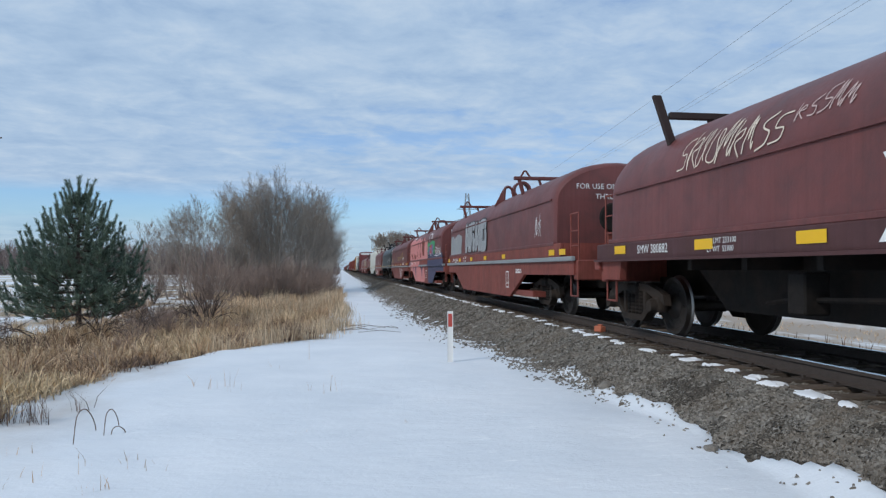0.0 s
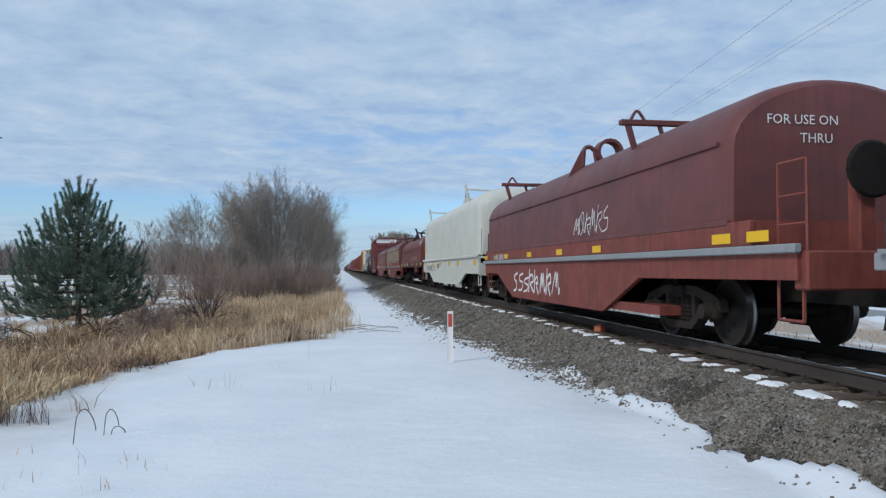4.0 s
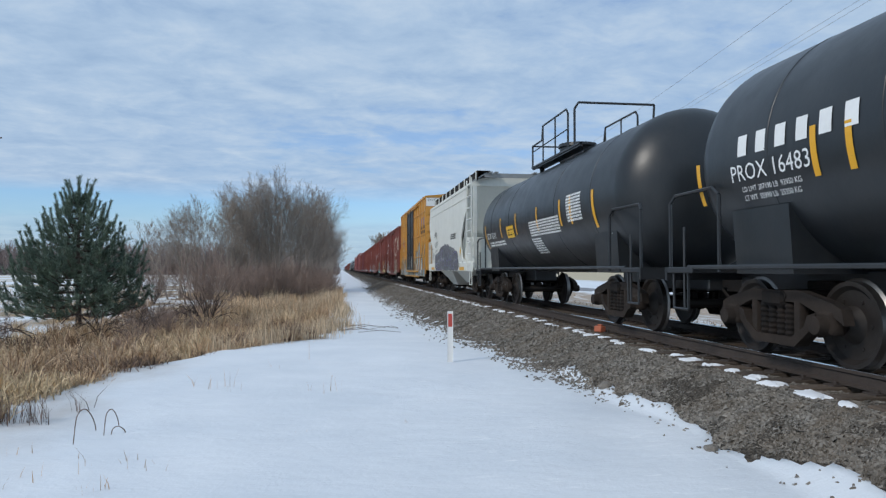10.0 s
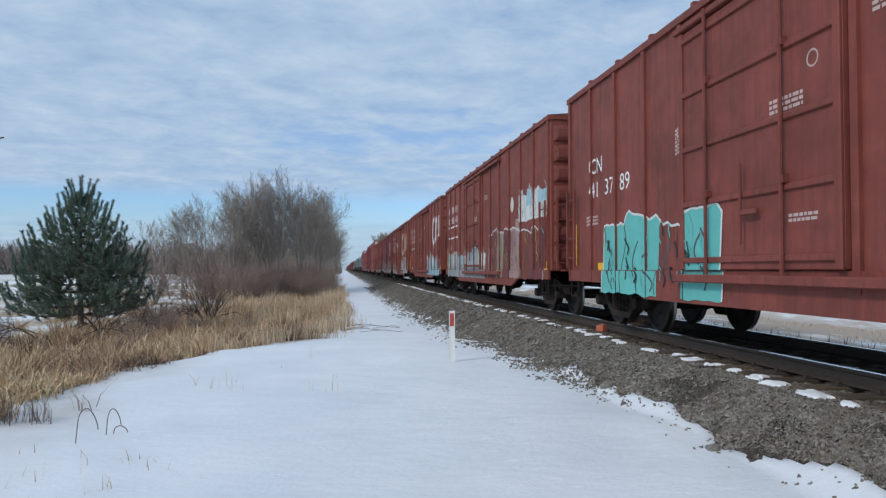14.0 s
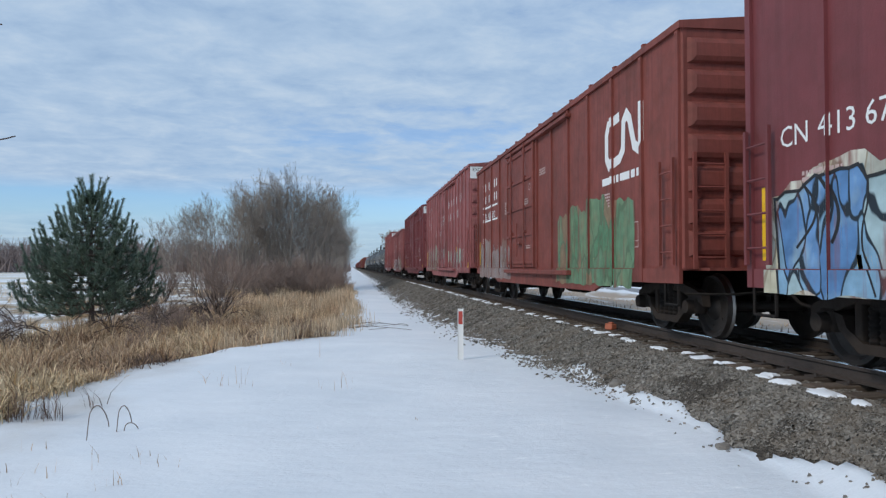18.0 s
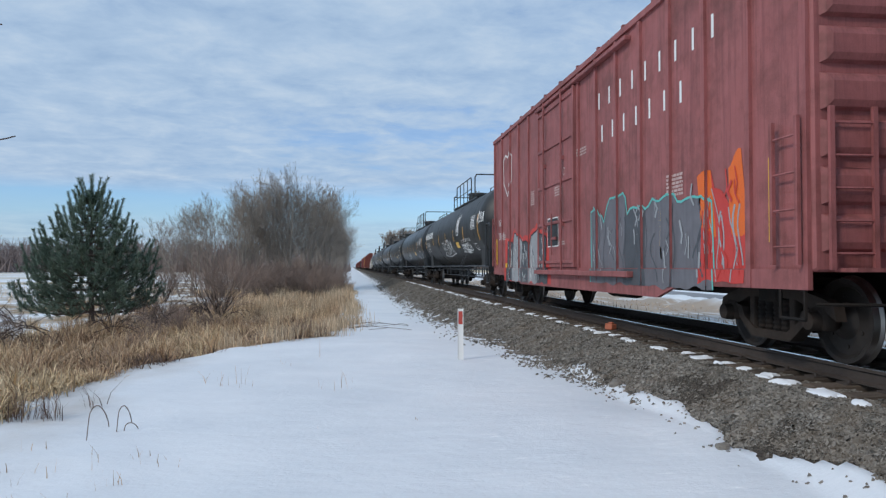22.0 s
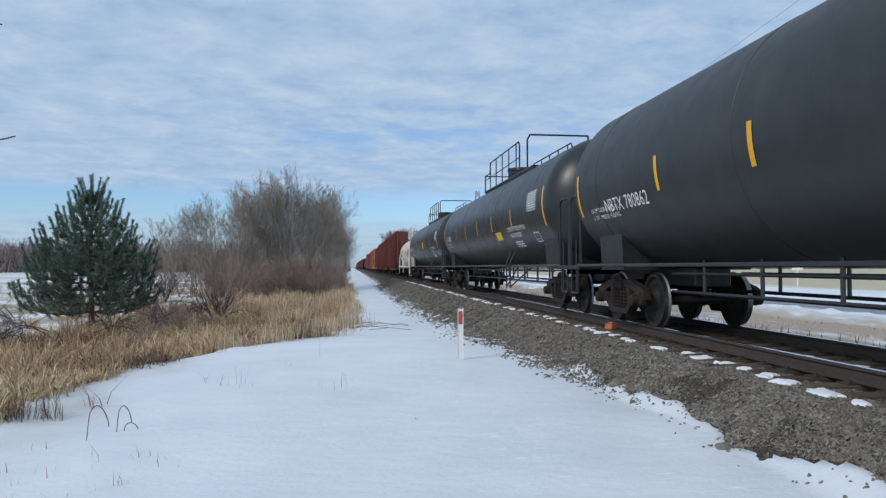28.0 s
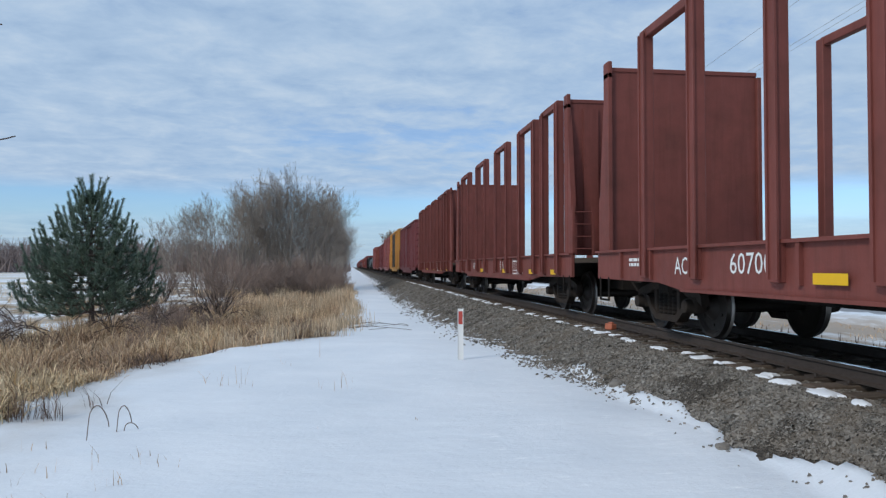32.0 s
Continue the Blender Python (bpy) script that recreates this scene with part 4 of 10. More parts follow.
    blades("trackside_grass", "short dark dead stems along the far side of the track", far, "dark_weed", 4, 0.25, 0.011, "dead grass")
    far = []
    for _ in range(7000):
        y = 6 + 80 * rs.rand()
        x = 10.4 + 4.6 * rs.rand()
        if noise.noise((x * 0.7, y * 0.25, 12)) > -0.05:
            far.append((x, y, ground_height(x, y), 0.06 + 0.12 * rs.rand()))
    blades("verge_grass", "flattened pale dead grass on the road verge", far, "litter", 10, 1.6, 0.012, "dead grass")
    for k, (x, y, n, reach, rise) in enumerate(((-11.4, 21.5, 14, 2.2, 1.3), (-9.6, 20.0, 12, 1.8, 1.0), (-13.2, 24.0, 12, 2.4, 1.4), (-7.4, 23.5, 12, 2.0, 0.9), (-6.6, 26.5, 12, 2.2, 1.0), (-6.0, 22.5, 10, 1.6, 0.8), (-12.6, 19.0, 10, 1.8, 1.0), (-5.2, 28.5, 10, 1.8, 0.9), (-8.6, 18.2, 9, 1.4, 0.7))):
        bramble(x, y, n, reach, rise, 300 + k)
    # small stalks standing in the snow
    for k, (x, y, n, h, spread) in enumerate(((-1.78, 10.3, 13, 0.24, 0.16), (-1.42, 10.0, 3, 0.2, 0.06), (-0.08, 9.75, 4, 0.30, 0.06), (-0.40, 9.9, 2, 0.16, 0.04), (-1.16, 12.4, 4, 0.13, 0.08), (-0.62, 13.6, 1, 0.3, 0.02), (-0.25, 10.9, 3, 0.10, 0.08),
                                              (-1.5, 6.2, 6, 0.10, 0.10), (-1.78, 5.7, 9, 0.12, 0.10), (-2.1, 6.3, 5, 0.14, 0.12), (-2.5, 5.9, 5, 0.12, 0.14), (-2.9, 6.2, 4, 0.14, 0.12), (-1.75, 6.5, 4, 0.10, 0.10), (-2.75, 6.9, 4, 0.12, 0.10), (-2.2, 5.4, 5, 0.09, 0.12), (0.7, 7.7, 2, 0.05, 0.05), (-0.4, 7.4, 2, 0.05, 0.05))):
        spots = [(x + rs.randn() * spread, y + rs.randn() * spread, 0, h * (0.5 + 0.7 * rs.rand())) for _ in range(n)]
        spots = [(a, b, ground_height(a, b), c + 0.04) for a, b, _, c in spots]
        ob = blades("weed_stalks", "thin dry weed stalks standing in the snow", spots, "brown_grass", 40 + k, 0.55, 0.0035, "weed stalks")
        ob["group"] = "weed stalks in the snow"
    # dark bushy weeds at the foot of the bank
    for k, (x, y, n, h) in enumerate(((-3.55, 8.2, 60, 0.32), (-3.28, 8.25, 46, 0.36), (-3.9, 8.0, 50, 0.26), (-3.75, 7.5, 40, 0.2), (-3.05, 8.9, 14, 0.3), (-3.95, 9.2, 26, 0.34), (-3.5, 7.0, 24, 0.14))):
        spots = [(x + rs.randn() * 0.09, y + rs.randn() * 0.09, 0, h * (0.4 + 0.7 * rs.rand())) for _ in range(n)]
        ob = blades("weed_bush", "dark brittle weed clump with many thin stems in snow", [(a, b, ground_height(a, b), c + 0.04) for a, b, _, c in spots], "dark_weed", 70 + k, 0.8, 0.004, "weeds")
        ob["group"] = "dark weeds at the foot of the bank"
    # bent stems, hooked over at the top
    for x, y, h, w in ((-2.52, 7.25, 0.37, 0.20), (-2.36, 7.62, 0.30, 0.14), (-2.30, 7.64, 0.12, 0.14)):
        s, g = Shape(), ground_height(x, y)
        pts = []
        for i in range(15):
            f = i / 14
            up = math.sin(min(1.0, f / 0.62) * 1.571) if f < 0.62 else 1 - 1.5 * (f - 0.62) ** 1.5 * 1.6
            pts.append((x + w * (0.35 * f + 0.65 * smooth(0.3, 1.0, f)), y + 0.02 * f, g - 0.04 + h * up))
        s.path(pts, 0.005, 6)
        ob = new("bent_stem", s.mesh("bent_stem", "dark_weed", True))
        tagged(ob, "dry dark plant stem hooked over in the snow", "stem", "bent stems")


def limb(s, p, d, length, r, depth, rnd, lift, twigs, spread=0.55, thin=0.009):
    """A branch that forks as it goes; thin ends go to the twigs shape."""
    steps = 3
    for i in range(steps):
        nd = (d + Vector((rnd.gauss(0, 0.10), rnd.gauss(0, 0.10), rnd.gauss(0, 0.05) + lift * 0.06))).normalized()
        q = p + nd * (length / steps)
        r2 = r * 0.86
        (s if r > 0.018 else twigs).rod(p, q, max(r, thin), 5 if r > 0.03 else 3, max(r2, thin * 0.8))
        p, d, r = q, nd, r2
        if depth > 0 and i < steps - 1 and rnd.random() < 0.85:
            a = rnd.uniform(0, math.tau)
            o = d.orthogonal().normalized()
            o.rotate(Matrix.Rotation(a, 3, d))
            limb(s, p, (d * 0.75 + o * spread + Vector((0, 0, lift * 0.25))).normalized(), length * rnd.uniform(0.5, 0.75), r * 0.55, depth - 1, rnd, lift, twigs, spread, thin)
    if depth > 0:
        for _ in range(2):
            o = d.orthogonal().normalized()
            o.rotate(Matrix.Rotation(rnd.uniform(0, math.tau), 3, d))
            limb(s, p, (d + o * spread * rnd.uniform(0.5, 1) + Vector((0, 0, lift * 0.2))).normalized(), length * rnd.uniform(0.6, 0.85), r * 0.8, depth - 1, rnd, lift, twigs, spread, thin)


def bare_tree(seed, height, trunks=1, depth=5, thin=0.014, spread=0.5, mat="twig", bark="bark", name="bare_tree", label="", cat="tree"):
    rnd = random.Random(seed)
    root = tagged(new(name), label or "leafless grey-brown deciduous tree with fine upright twigs", cat)
    s, tw = Shape(), Shape()
    for _ in range(trunks):
        d = Vector((rnd.gauss(0, 0.10 if trunks < 3 else 0.35), rnd.gauss(0, 0.10 if trunks < 3 else 0.35), 1)).normalized()
        limb(s, Vector((rnd.gauss(0, 0.12 * trunks), rnd.gauss(0, 0.12 * trunks), -0.2)), d, height * 0.36, height * 0.011 + 0.01, depth, rnd, 0.6, tw, spread, thin)
    part("trunk", s.mesh("trunk", bark), bark, root)
    part("crown", tw.mesh("crown", mat), mat, root)
    return root


def crown_tree(seed, H, stems=2, wide=0.215, thin=0.0095, limbs=13, lift=0.6):
    """A leafless tree: slim pale stems, limbs all the way up, a rounded crown of fine twigs."""
    rnd = random.Random(seed)
    root = tagged(new("bare_tree"), "leafless grey-brown tree with a rounded crown of fine twigs", "tree")
    s, tw = Shape(), Shape()
    for k in range(stems):
        p, d, r = Vector((rnd.gauss(0, 0.25), rnd.gauss(0, 0.25), -0.3)), Vector((rnd.gauss(0, 0.09), rnd.gauss(0, 0.09), 1)).normalized(), H * 0.0112 + 0.012
        pts = [p.copy()]
        n = 9
        top = 0.86 + 0.1 * rnd.random()
        for i in range(n):
            d = (d + Vector((rnd.gauss(0, 0.06), rnd.gauss(0, 0.06), 0.06))).normalized()
            q = p + d * (H * top / n)
            s.rod(p, q, r, 6, r * 0.83)
            p, r = q, r * 0.83
            pts.append(p.copy())
        for i in range(limbs):
            f = 0.32 + 0.68 * (i + rnd.random()) / limbs
            t = f * n
            c = pts[min(n, int(t))].lerp(pts[min(n, int(t) + 1)], t - int(t))
            a = i * 2.4 + rnd.uniform(-0.6, 0.6)
            reach = H * wide * (0.55 + 0.75 * math.sin(math.pi * min(1.0, (1.08 - f) * 1.05)))
            up = rnd.uniform(0.65, 1.4) + 0.5 * f
            limb(s, c, Vector((math.cos(a), math.sin(a), up)).normalized(), min(reach * 0.62, max(0.3, (H * 1.0 - c.z) * 0.7)), H * 0.0040 * (1.15 - f), 3, rnd, lift, tw, 0.55, thin)
    part("trunk", s.mesh("trunk", "pale_bark"), "pale_bark", root)
    part("crown", tw.mesh("crown", "twig"), "twig", root)
    return root


def vase_bush(seed, height, stems, spread, thin=0.011):
    """A bush whose forked stems fan out from one root."""
    rnd = random.Random(seed)
    root = tagged(new("bare_bush"), "leafless vase-shaped bush with dark forking stems", "bush")
    s, tw = Shape(), Shape()
    for k in range(stems):
        a = k * 2.4 + rnd.uniform(-0.3, 0.3)
        o = spread * math.sqrt((k + 0.5) / stems)
        d = Vector((math.cos(a) * o, math.sin(a) * o, 1)).normalized()
        limb(s, Vector((rnd.gauss(0, 0.06), rnd.gauss(0, 0.06), -0.1)), d, height * rnd.uniform(0.40, 0.55), 0.036, 3, rnd, 0.25, tw, 0.5, thin)
    part("stem_cluster", s.mesh("stem_cluster", "dark_bark"), "dark_bark", root)
    part("crown", tw.mesh("crown", "rust_twig"), "rust_twig", root)
    return root


def build_trees():
    rnd = random.Random(9)
    protos = [crown_tree(20 + i, 10.0, 1 + (i % 2)) for i in range(4)]
    spots = []
    for i in range(40):
        k = i / 39
        y = 63 + 170 * k ** 1.5 + rnd.uniform(-3, 3)
        x = -1.9 - rnd.random() ** 1.2 * (8 + 0.06 * (y - 60))
        spots.append((x, y))
    spots += [(-3.0, 60), (-4.6, 61.5), (-6.2, 60.5), (-7.6, 63), (-3.9, 64), (-8.8, 66), (-2.4, 66), (-6.4, 66), (-5.2, 59.5), (-7.0, 68), (-4.4, 75)]
    for i, (x, y) in enumerate(spots):
        m = pose(x, y, ground_height(x, y), 0, 0, rnd.uniform(0, 360))
        sc = rnd.uniform(0.86, 1.03) * (1 + 0.15 * smooth(80, 160, y))
        if x < -8.2:
            sc *= 0.8
        if x > -3.4:
            sc *= 0.88
        if i < 4:
            ob = protos[i]
            ob.matrix_basis = m
        else:
            ob = copy_thing(protos[rnd.randrange(4)], m)
        ob.scale = (sc, sc, sc)
        ob["group"] = "bare trees beside the track"
    # smaller trees standing free of the clump
    for x, y, sc in ((-1.3, 70, 0.50), (-1.2, 80, 0.55), (-1.4, 92, 0.62), (-1.5, 108, 0.68), (-9.2, 60, 0.84), (-8.6, 57, 0.80), (-9.9, 58, 0.78), (-10.8, 60, 0.78), (-11.8, 59, 0.70), (-13.2, 58, 0.62), (-11.2, 57, 0.72), (-12.8, 60, 0.66), (-10.4, 62, 0.74), (-14.6, 64, 0.58), (-17, 66, 0.48), (-19.5, 68, 0.44)):
        ob = copy_thing(protos[rnd.randrange(4)], pose(x, y, ground_height(x, y), 0, 0, rnd.uniform(0, 360)))
        ob.scale = (sc, sc, sc)
        ob["group"] = "bare trees beside the track"
    # bushes: low and twiggy, in front of the trees and out to the left
    bushes = [bare_tree(60 + i, 3.6 + 0.5 * i, 5, 4, 0.009, 0.6, "rust_twig", "bark", "bare_bush", "leafless reddish-brown bush with many thin stems", "bush") for i in range(3)]
    shrub = vase_bush(140, 2.6, 13, 0.80, 0.009)
    shrub.location = (-5.75, 32.4, ground_height(-5.75, 32.4))
    shrub["group"] = "bare bushes beyond the weeds"
    for x, y, sc in ((-12.5, 50, 0.8), (-10.5, 58, 0.9)):
        ob = copy_thing(shrub, pose(x, y, ground_height(x, y), 0, 0, rnd.uniform(0, 360)))
        ob.scale = (sc, sc, sc)
        ob["group"] = "bare bushes beyond the weeds"
    spots = [(-8.6, 62, 0.8), (-11.5, 64, 0.9), (-13.5, 66, 0.95), (-9.8, 60, 0.9), (-16, 66, 0.8), (-8.0, 57, 0.9), (-18.5, 68, 0.75)]
    for i in range(74):
        y = rnd.uniform(50, 66)
        spots.append((rnd.uniform(-0.135 * y, -1.2), y, rnd.uniform(0.4, 0.72)))
    for i in range(8):
        spots.append((rnd.uniform(-19, -6), rnd.uniform(24, 36), rnd.uniform(0.22, 0.4)))
    spots += [(-5.0, 17, 0.18), (-8.4, 19, 0.24), (-9.8, 17.5, 0.22), (-5.6, 20.5, 0.22), (-5.2, 23, 0.24), (-4.9, 24.5, 0.24), (-10.6, 21.5, 0.26), (-4.6, 14.5, 0.13)]
    for i, (x, y, sc) in enumerate(spots):
        m = pose(x, y, ground_height(x, y), 0, 0, rnd.uniform(0, 360))
        if i < 3:
            ob = bushes[i]
            ob.matrix_basis = m
        else:
            ob = copy_thing(bushes[rnd.randrange(3)], m)
        ob.scale = (sc, sc, sc)
        ob["group"] = "bare bushes beyond the weeds"


def build_sapling():
    root = tagged(new("bare_sapling"), "slender bare sapling with long drooping twigs", "tree")
    x, y = -5.3, 2.3
    root.location = (x, y, ground_height(x, y))
    g = root.location.z
    at = lambda px, py, pz: (px - x, py - y, pz - g)
    part("trunk", Shape().path([(0, 0, -0.1), (0.05, 0.02, 1.2), (0.02, 0.08, 2.6), (0.15, 0.15, 4.0)], 0.025, 7), "bark", root)
    for pts in ((at(-5.25, 2.4, 1.9), at(-4.2, 3.3, 2.1), at(-3.2, 4.3, 1.84), at(-2.3, 4.62, 1.80), at(-2.07, 4.70, 1.84)), (at(-5.2, 2.45, 3.2), at(-3.9, 3.6, 3.1), at(-2.75, 4.3, 2.48), at(-2.08, 4.53, 2.48)),
                (at(-5.2, 2.45, 2.5), at(-3.8, 3.7, 2.6), at(-2.14, 4.59, 2.20))):
        part("twig", Shape().path(curve(list(pts), 5), 0.0045, 5), "dark_bark", root)


def build_pine():
    rnd = random.Random(4)
    x0, y0 = -9.15, 26.6
    root = tagged(new("pine_tree"), "young bushy dark green pine with upright shoots among dry weeds", "tree")
    root.location = (x0, y0, ground_height(x0, y0))
    H = 5.3
    tr = Shape().rod((0.05, 0, -0.2), (0, 0, 2.4), 0.11, 9, 0.07).rod((0, 0, 2.4), (0, 0, H - 0.4), 0.07, 7, 0.02)
    br, tufts, candles = Shape(), [], []
    prof = [(0.4, 2.1), (0.9, 2.5), (1.5, 2.45), (2.5, 1.85), (3.3, 1.30), (4.0, 0.78), (4.6, 0.38), (5.1, 0.12)]
    levels = 17
    for k in range(levels):
        z = 0.72 + (H - 1.45) * (k / (levels - 1)) ** 0.95
        f = z / H
        reach = lerp_table(z + 0.35, prof)
        n = 12 if f < 0.5 else 8 if f < 0.72 else 5
        for i in range(n):
            a = math.tau * (i + 0.5 * (k % 2)) / n + rnd.uniform(-0.22, 0.22)
            r = reach * rnd.uniform(0.74, 1.05)
            dirv = Vector((math.cos(a), math.sin(a), 0))
            tip = Vector((0, 0, z)) + dirv * r + Vector((0, 0, r * (0.02 + 0.5 * f)))
            mid = Vector((0, 0, z)) + dirv * r * 0.55 + Vector((0, 0, r * 0.08 * f - 0.06))
            br.rod((0, 0, z), mid, 0.03, 5, 0.02).rod(mid, tip, 0.02, 4, 0.01)
            m = max(3, int(r * 7))
            for j in range(m):
                t = 0.30 + 0.70 * (j + rnd.random()) / m
                c = Vector((0, 0, z)).lerp(mid, t / 0.55) if t < 0.55 else mid.lerp(tip, (t - 0.55) / 0.45)
                c = c + Vector((rnd.gauss(0, 0.16), rnd.gauss(0, 0.16), rnd.gauss(0, 0.07)))
                d = (dirv * rnd.uniform(0.3, 0.9) + Vector((rnd.gauss(0, 0.35), rnd.gauss(0, 0.35), rnd.uniform(0.3, 0.9)))).normalized()
                tufts.append((c, d, rnd.uniform(0.18, 0.32)))
            # side shoots round the tip, then the upright candle
            for q in range(3 if f < 0.6 else 1):
                b = a + rnd.uniform(-1.1, 1.1)
                tufts.append((tip - dirv * rnd.uniform(0.0, 0.3), (Vector((math.cos(b), math.sin(b), 0)) * 0.7 + Vector((0, 0, rnd.uniform(0.35, 0.9)))).normalized(), rnd.uniform(0.22, 0.36)))
            if f > 0.25 or rnd.random() < 0.4:
                candles.append((tip, (dirv * 0.30 + Vector((rnd.gauss(0, 0.06), rnd.gauss(0, 0.06), 1))).normalized(), rnd.uniform(0.48, 0.66) + 0.28 * f))
    for i in range(5):
        a = i * 1.257
        candles.append((Vector((0.10 * math.cos(a), 0.10 * math.sin(a), H - 0.75)), Vector((0.28 * math.cos(a), 0.28 * math.sin(a), 1)).normalized(), 0.42))
    candles.append((Vector((0, 0, H - 0.7)), Vector((0.02, 0, 1)), 1.0))
    rs = np.random.RandomState(2)

    def needles(shoots, per, spread, length, half):
        C, D, Ln = np.array([c for c, _, _ in shoots]), np.array([d for _, d, _ in shoots]), np.array([l for _, _, l in shoots])
        n = len(shoots)
        base = C[:, None] + D[:, None] * (rs.rand(n, per) * Ln[:, None])[..., None]
        out = rs.randn(n, per, 3)
        out -= (out * D[:, None]).sum(2)[..., None] * D[:, None]
        out /= np.linalg.norm(out, axis=2)[..., None]
        nd = out * spread + D[:, None]
        nd /= np.linalg.norm(nd, axis=2)[..., None]
        side = np.cross(nd, rs.randn(n, per, 3))
        side /= np.linalg.norm(side, axis=2)[..., None] + 1e-6
        ln = (length * (0.75 + 0.5 * rs.rand(n, per)))[..., None]
        v = np.stack([base - side * half, base + side * half, base + nd * ln], 2).reshape(-1, 3)
        return quads_mesh("needles", v, 3, [(0, 1, 2)], n * per, "needle")

    part("trunk", tr.mesh("trunk", "bark"), "bark", root)
    part("bough_frame", br.mesh("bough_frame", "bark"), "bark", root)
    part("crown", needles(tufts, 46, 0.95, 0.13, 0.0085), "needle", root, "dense dark green needle tufts")
    part("upright_growth", needles(candles, 230, 0.85, 0.125, 0.0085), "needle", root, "upright bottle-brush shoots")


def build_far_woods():
    rnd = random.Random(31)
    for name, label, x0, x1, y, hi in (("far_woods", "distant brown leafless woodland along the horizon", -460, -4, 330, 16.5), ("far_woods", "distant pale leafless woodland beyond the fields", 20, 900, 620, 14)):
        s = Shape()
        n = 1900
        for i in range(n):
            x = x0 + (x1 - x0) * (i + rnd.random()) / n
            yy = y + rnd.uniform(-25, 45) + abs(x) * 0.05
            h = hi * rnd.uniform(0.72, 1.0) * (0.92 + 0.22 * noise.noise((x * 0.02, 0, 0)))
            s.rod((x, yy, -1.2), (x + rnd.gauss(0, 0.4), yy, h * 0.6), 0.20, 3, 0.14)
            for j in range(8):
                z = h * rnd.uniform(0.08, 0.72)
                s.rod((x, yy, z), (x + rnd.gauss(0, 1.9), yy + rnd.gauss(0, 1), min(h, z + h * rnd.uniform(0.15, 0.4))), 0.15, 3, 0.05)
            for j in range(2):
                s.rod((x + rnd.gauss(0, 2), yy + 5, -1.2), (x + rnd.gauss(0, 2), yy + 5, h * rnd.uniform(0.30, 0.62)), 0.75, 3, 0.25)
        tagged(new(name, s.mesh(name, "far_twig")), label, "woods", kind="stuff")
    # clump of trees past the train
    proto = crown_tree(90, 13.5, 2, 0.26, 0.05)
    for i, (x, y) in enumerate(((18, 250), (21, 256), (14.5, 262), (24, 268), (27, 280), (16, 285))):
        m = pose(x, y, -1, 0, 0, i * 70)
        ob = proto if i == 0 else copy_thing(proto, m)
        ob.matrix_basis = m
        ob["group"] = "bare trees beyond the train"


build_weeds()
build_trees()
build_pine()
build_sapling()
build_far_woods()


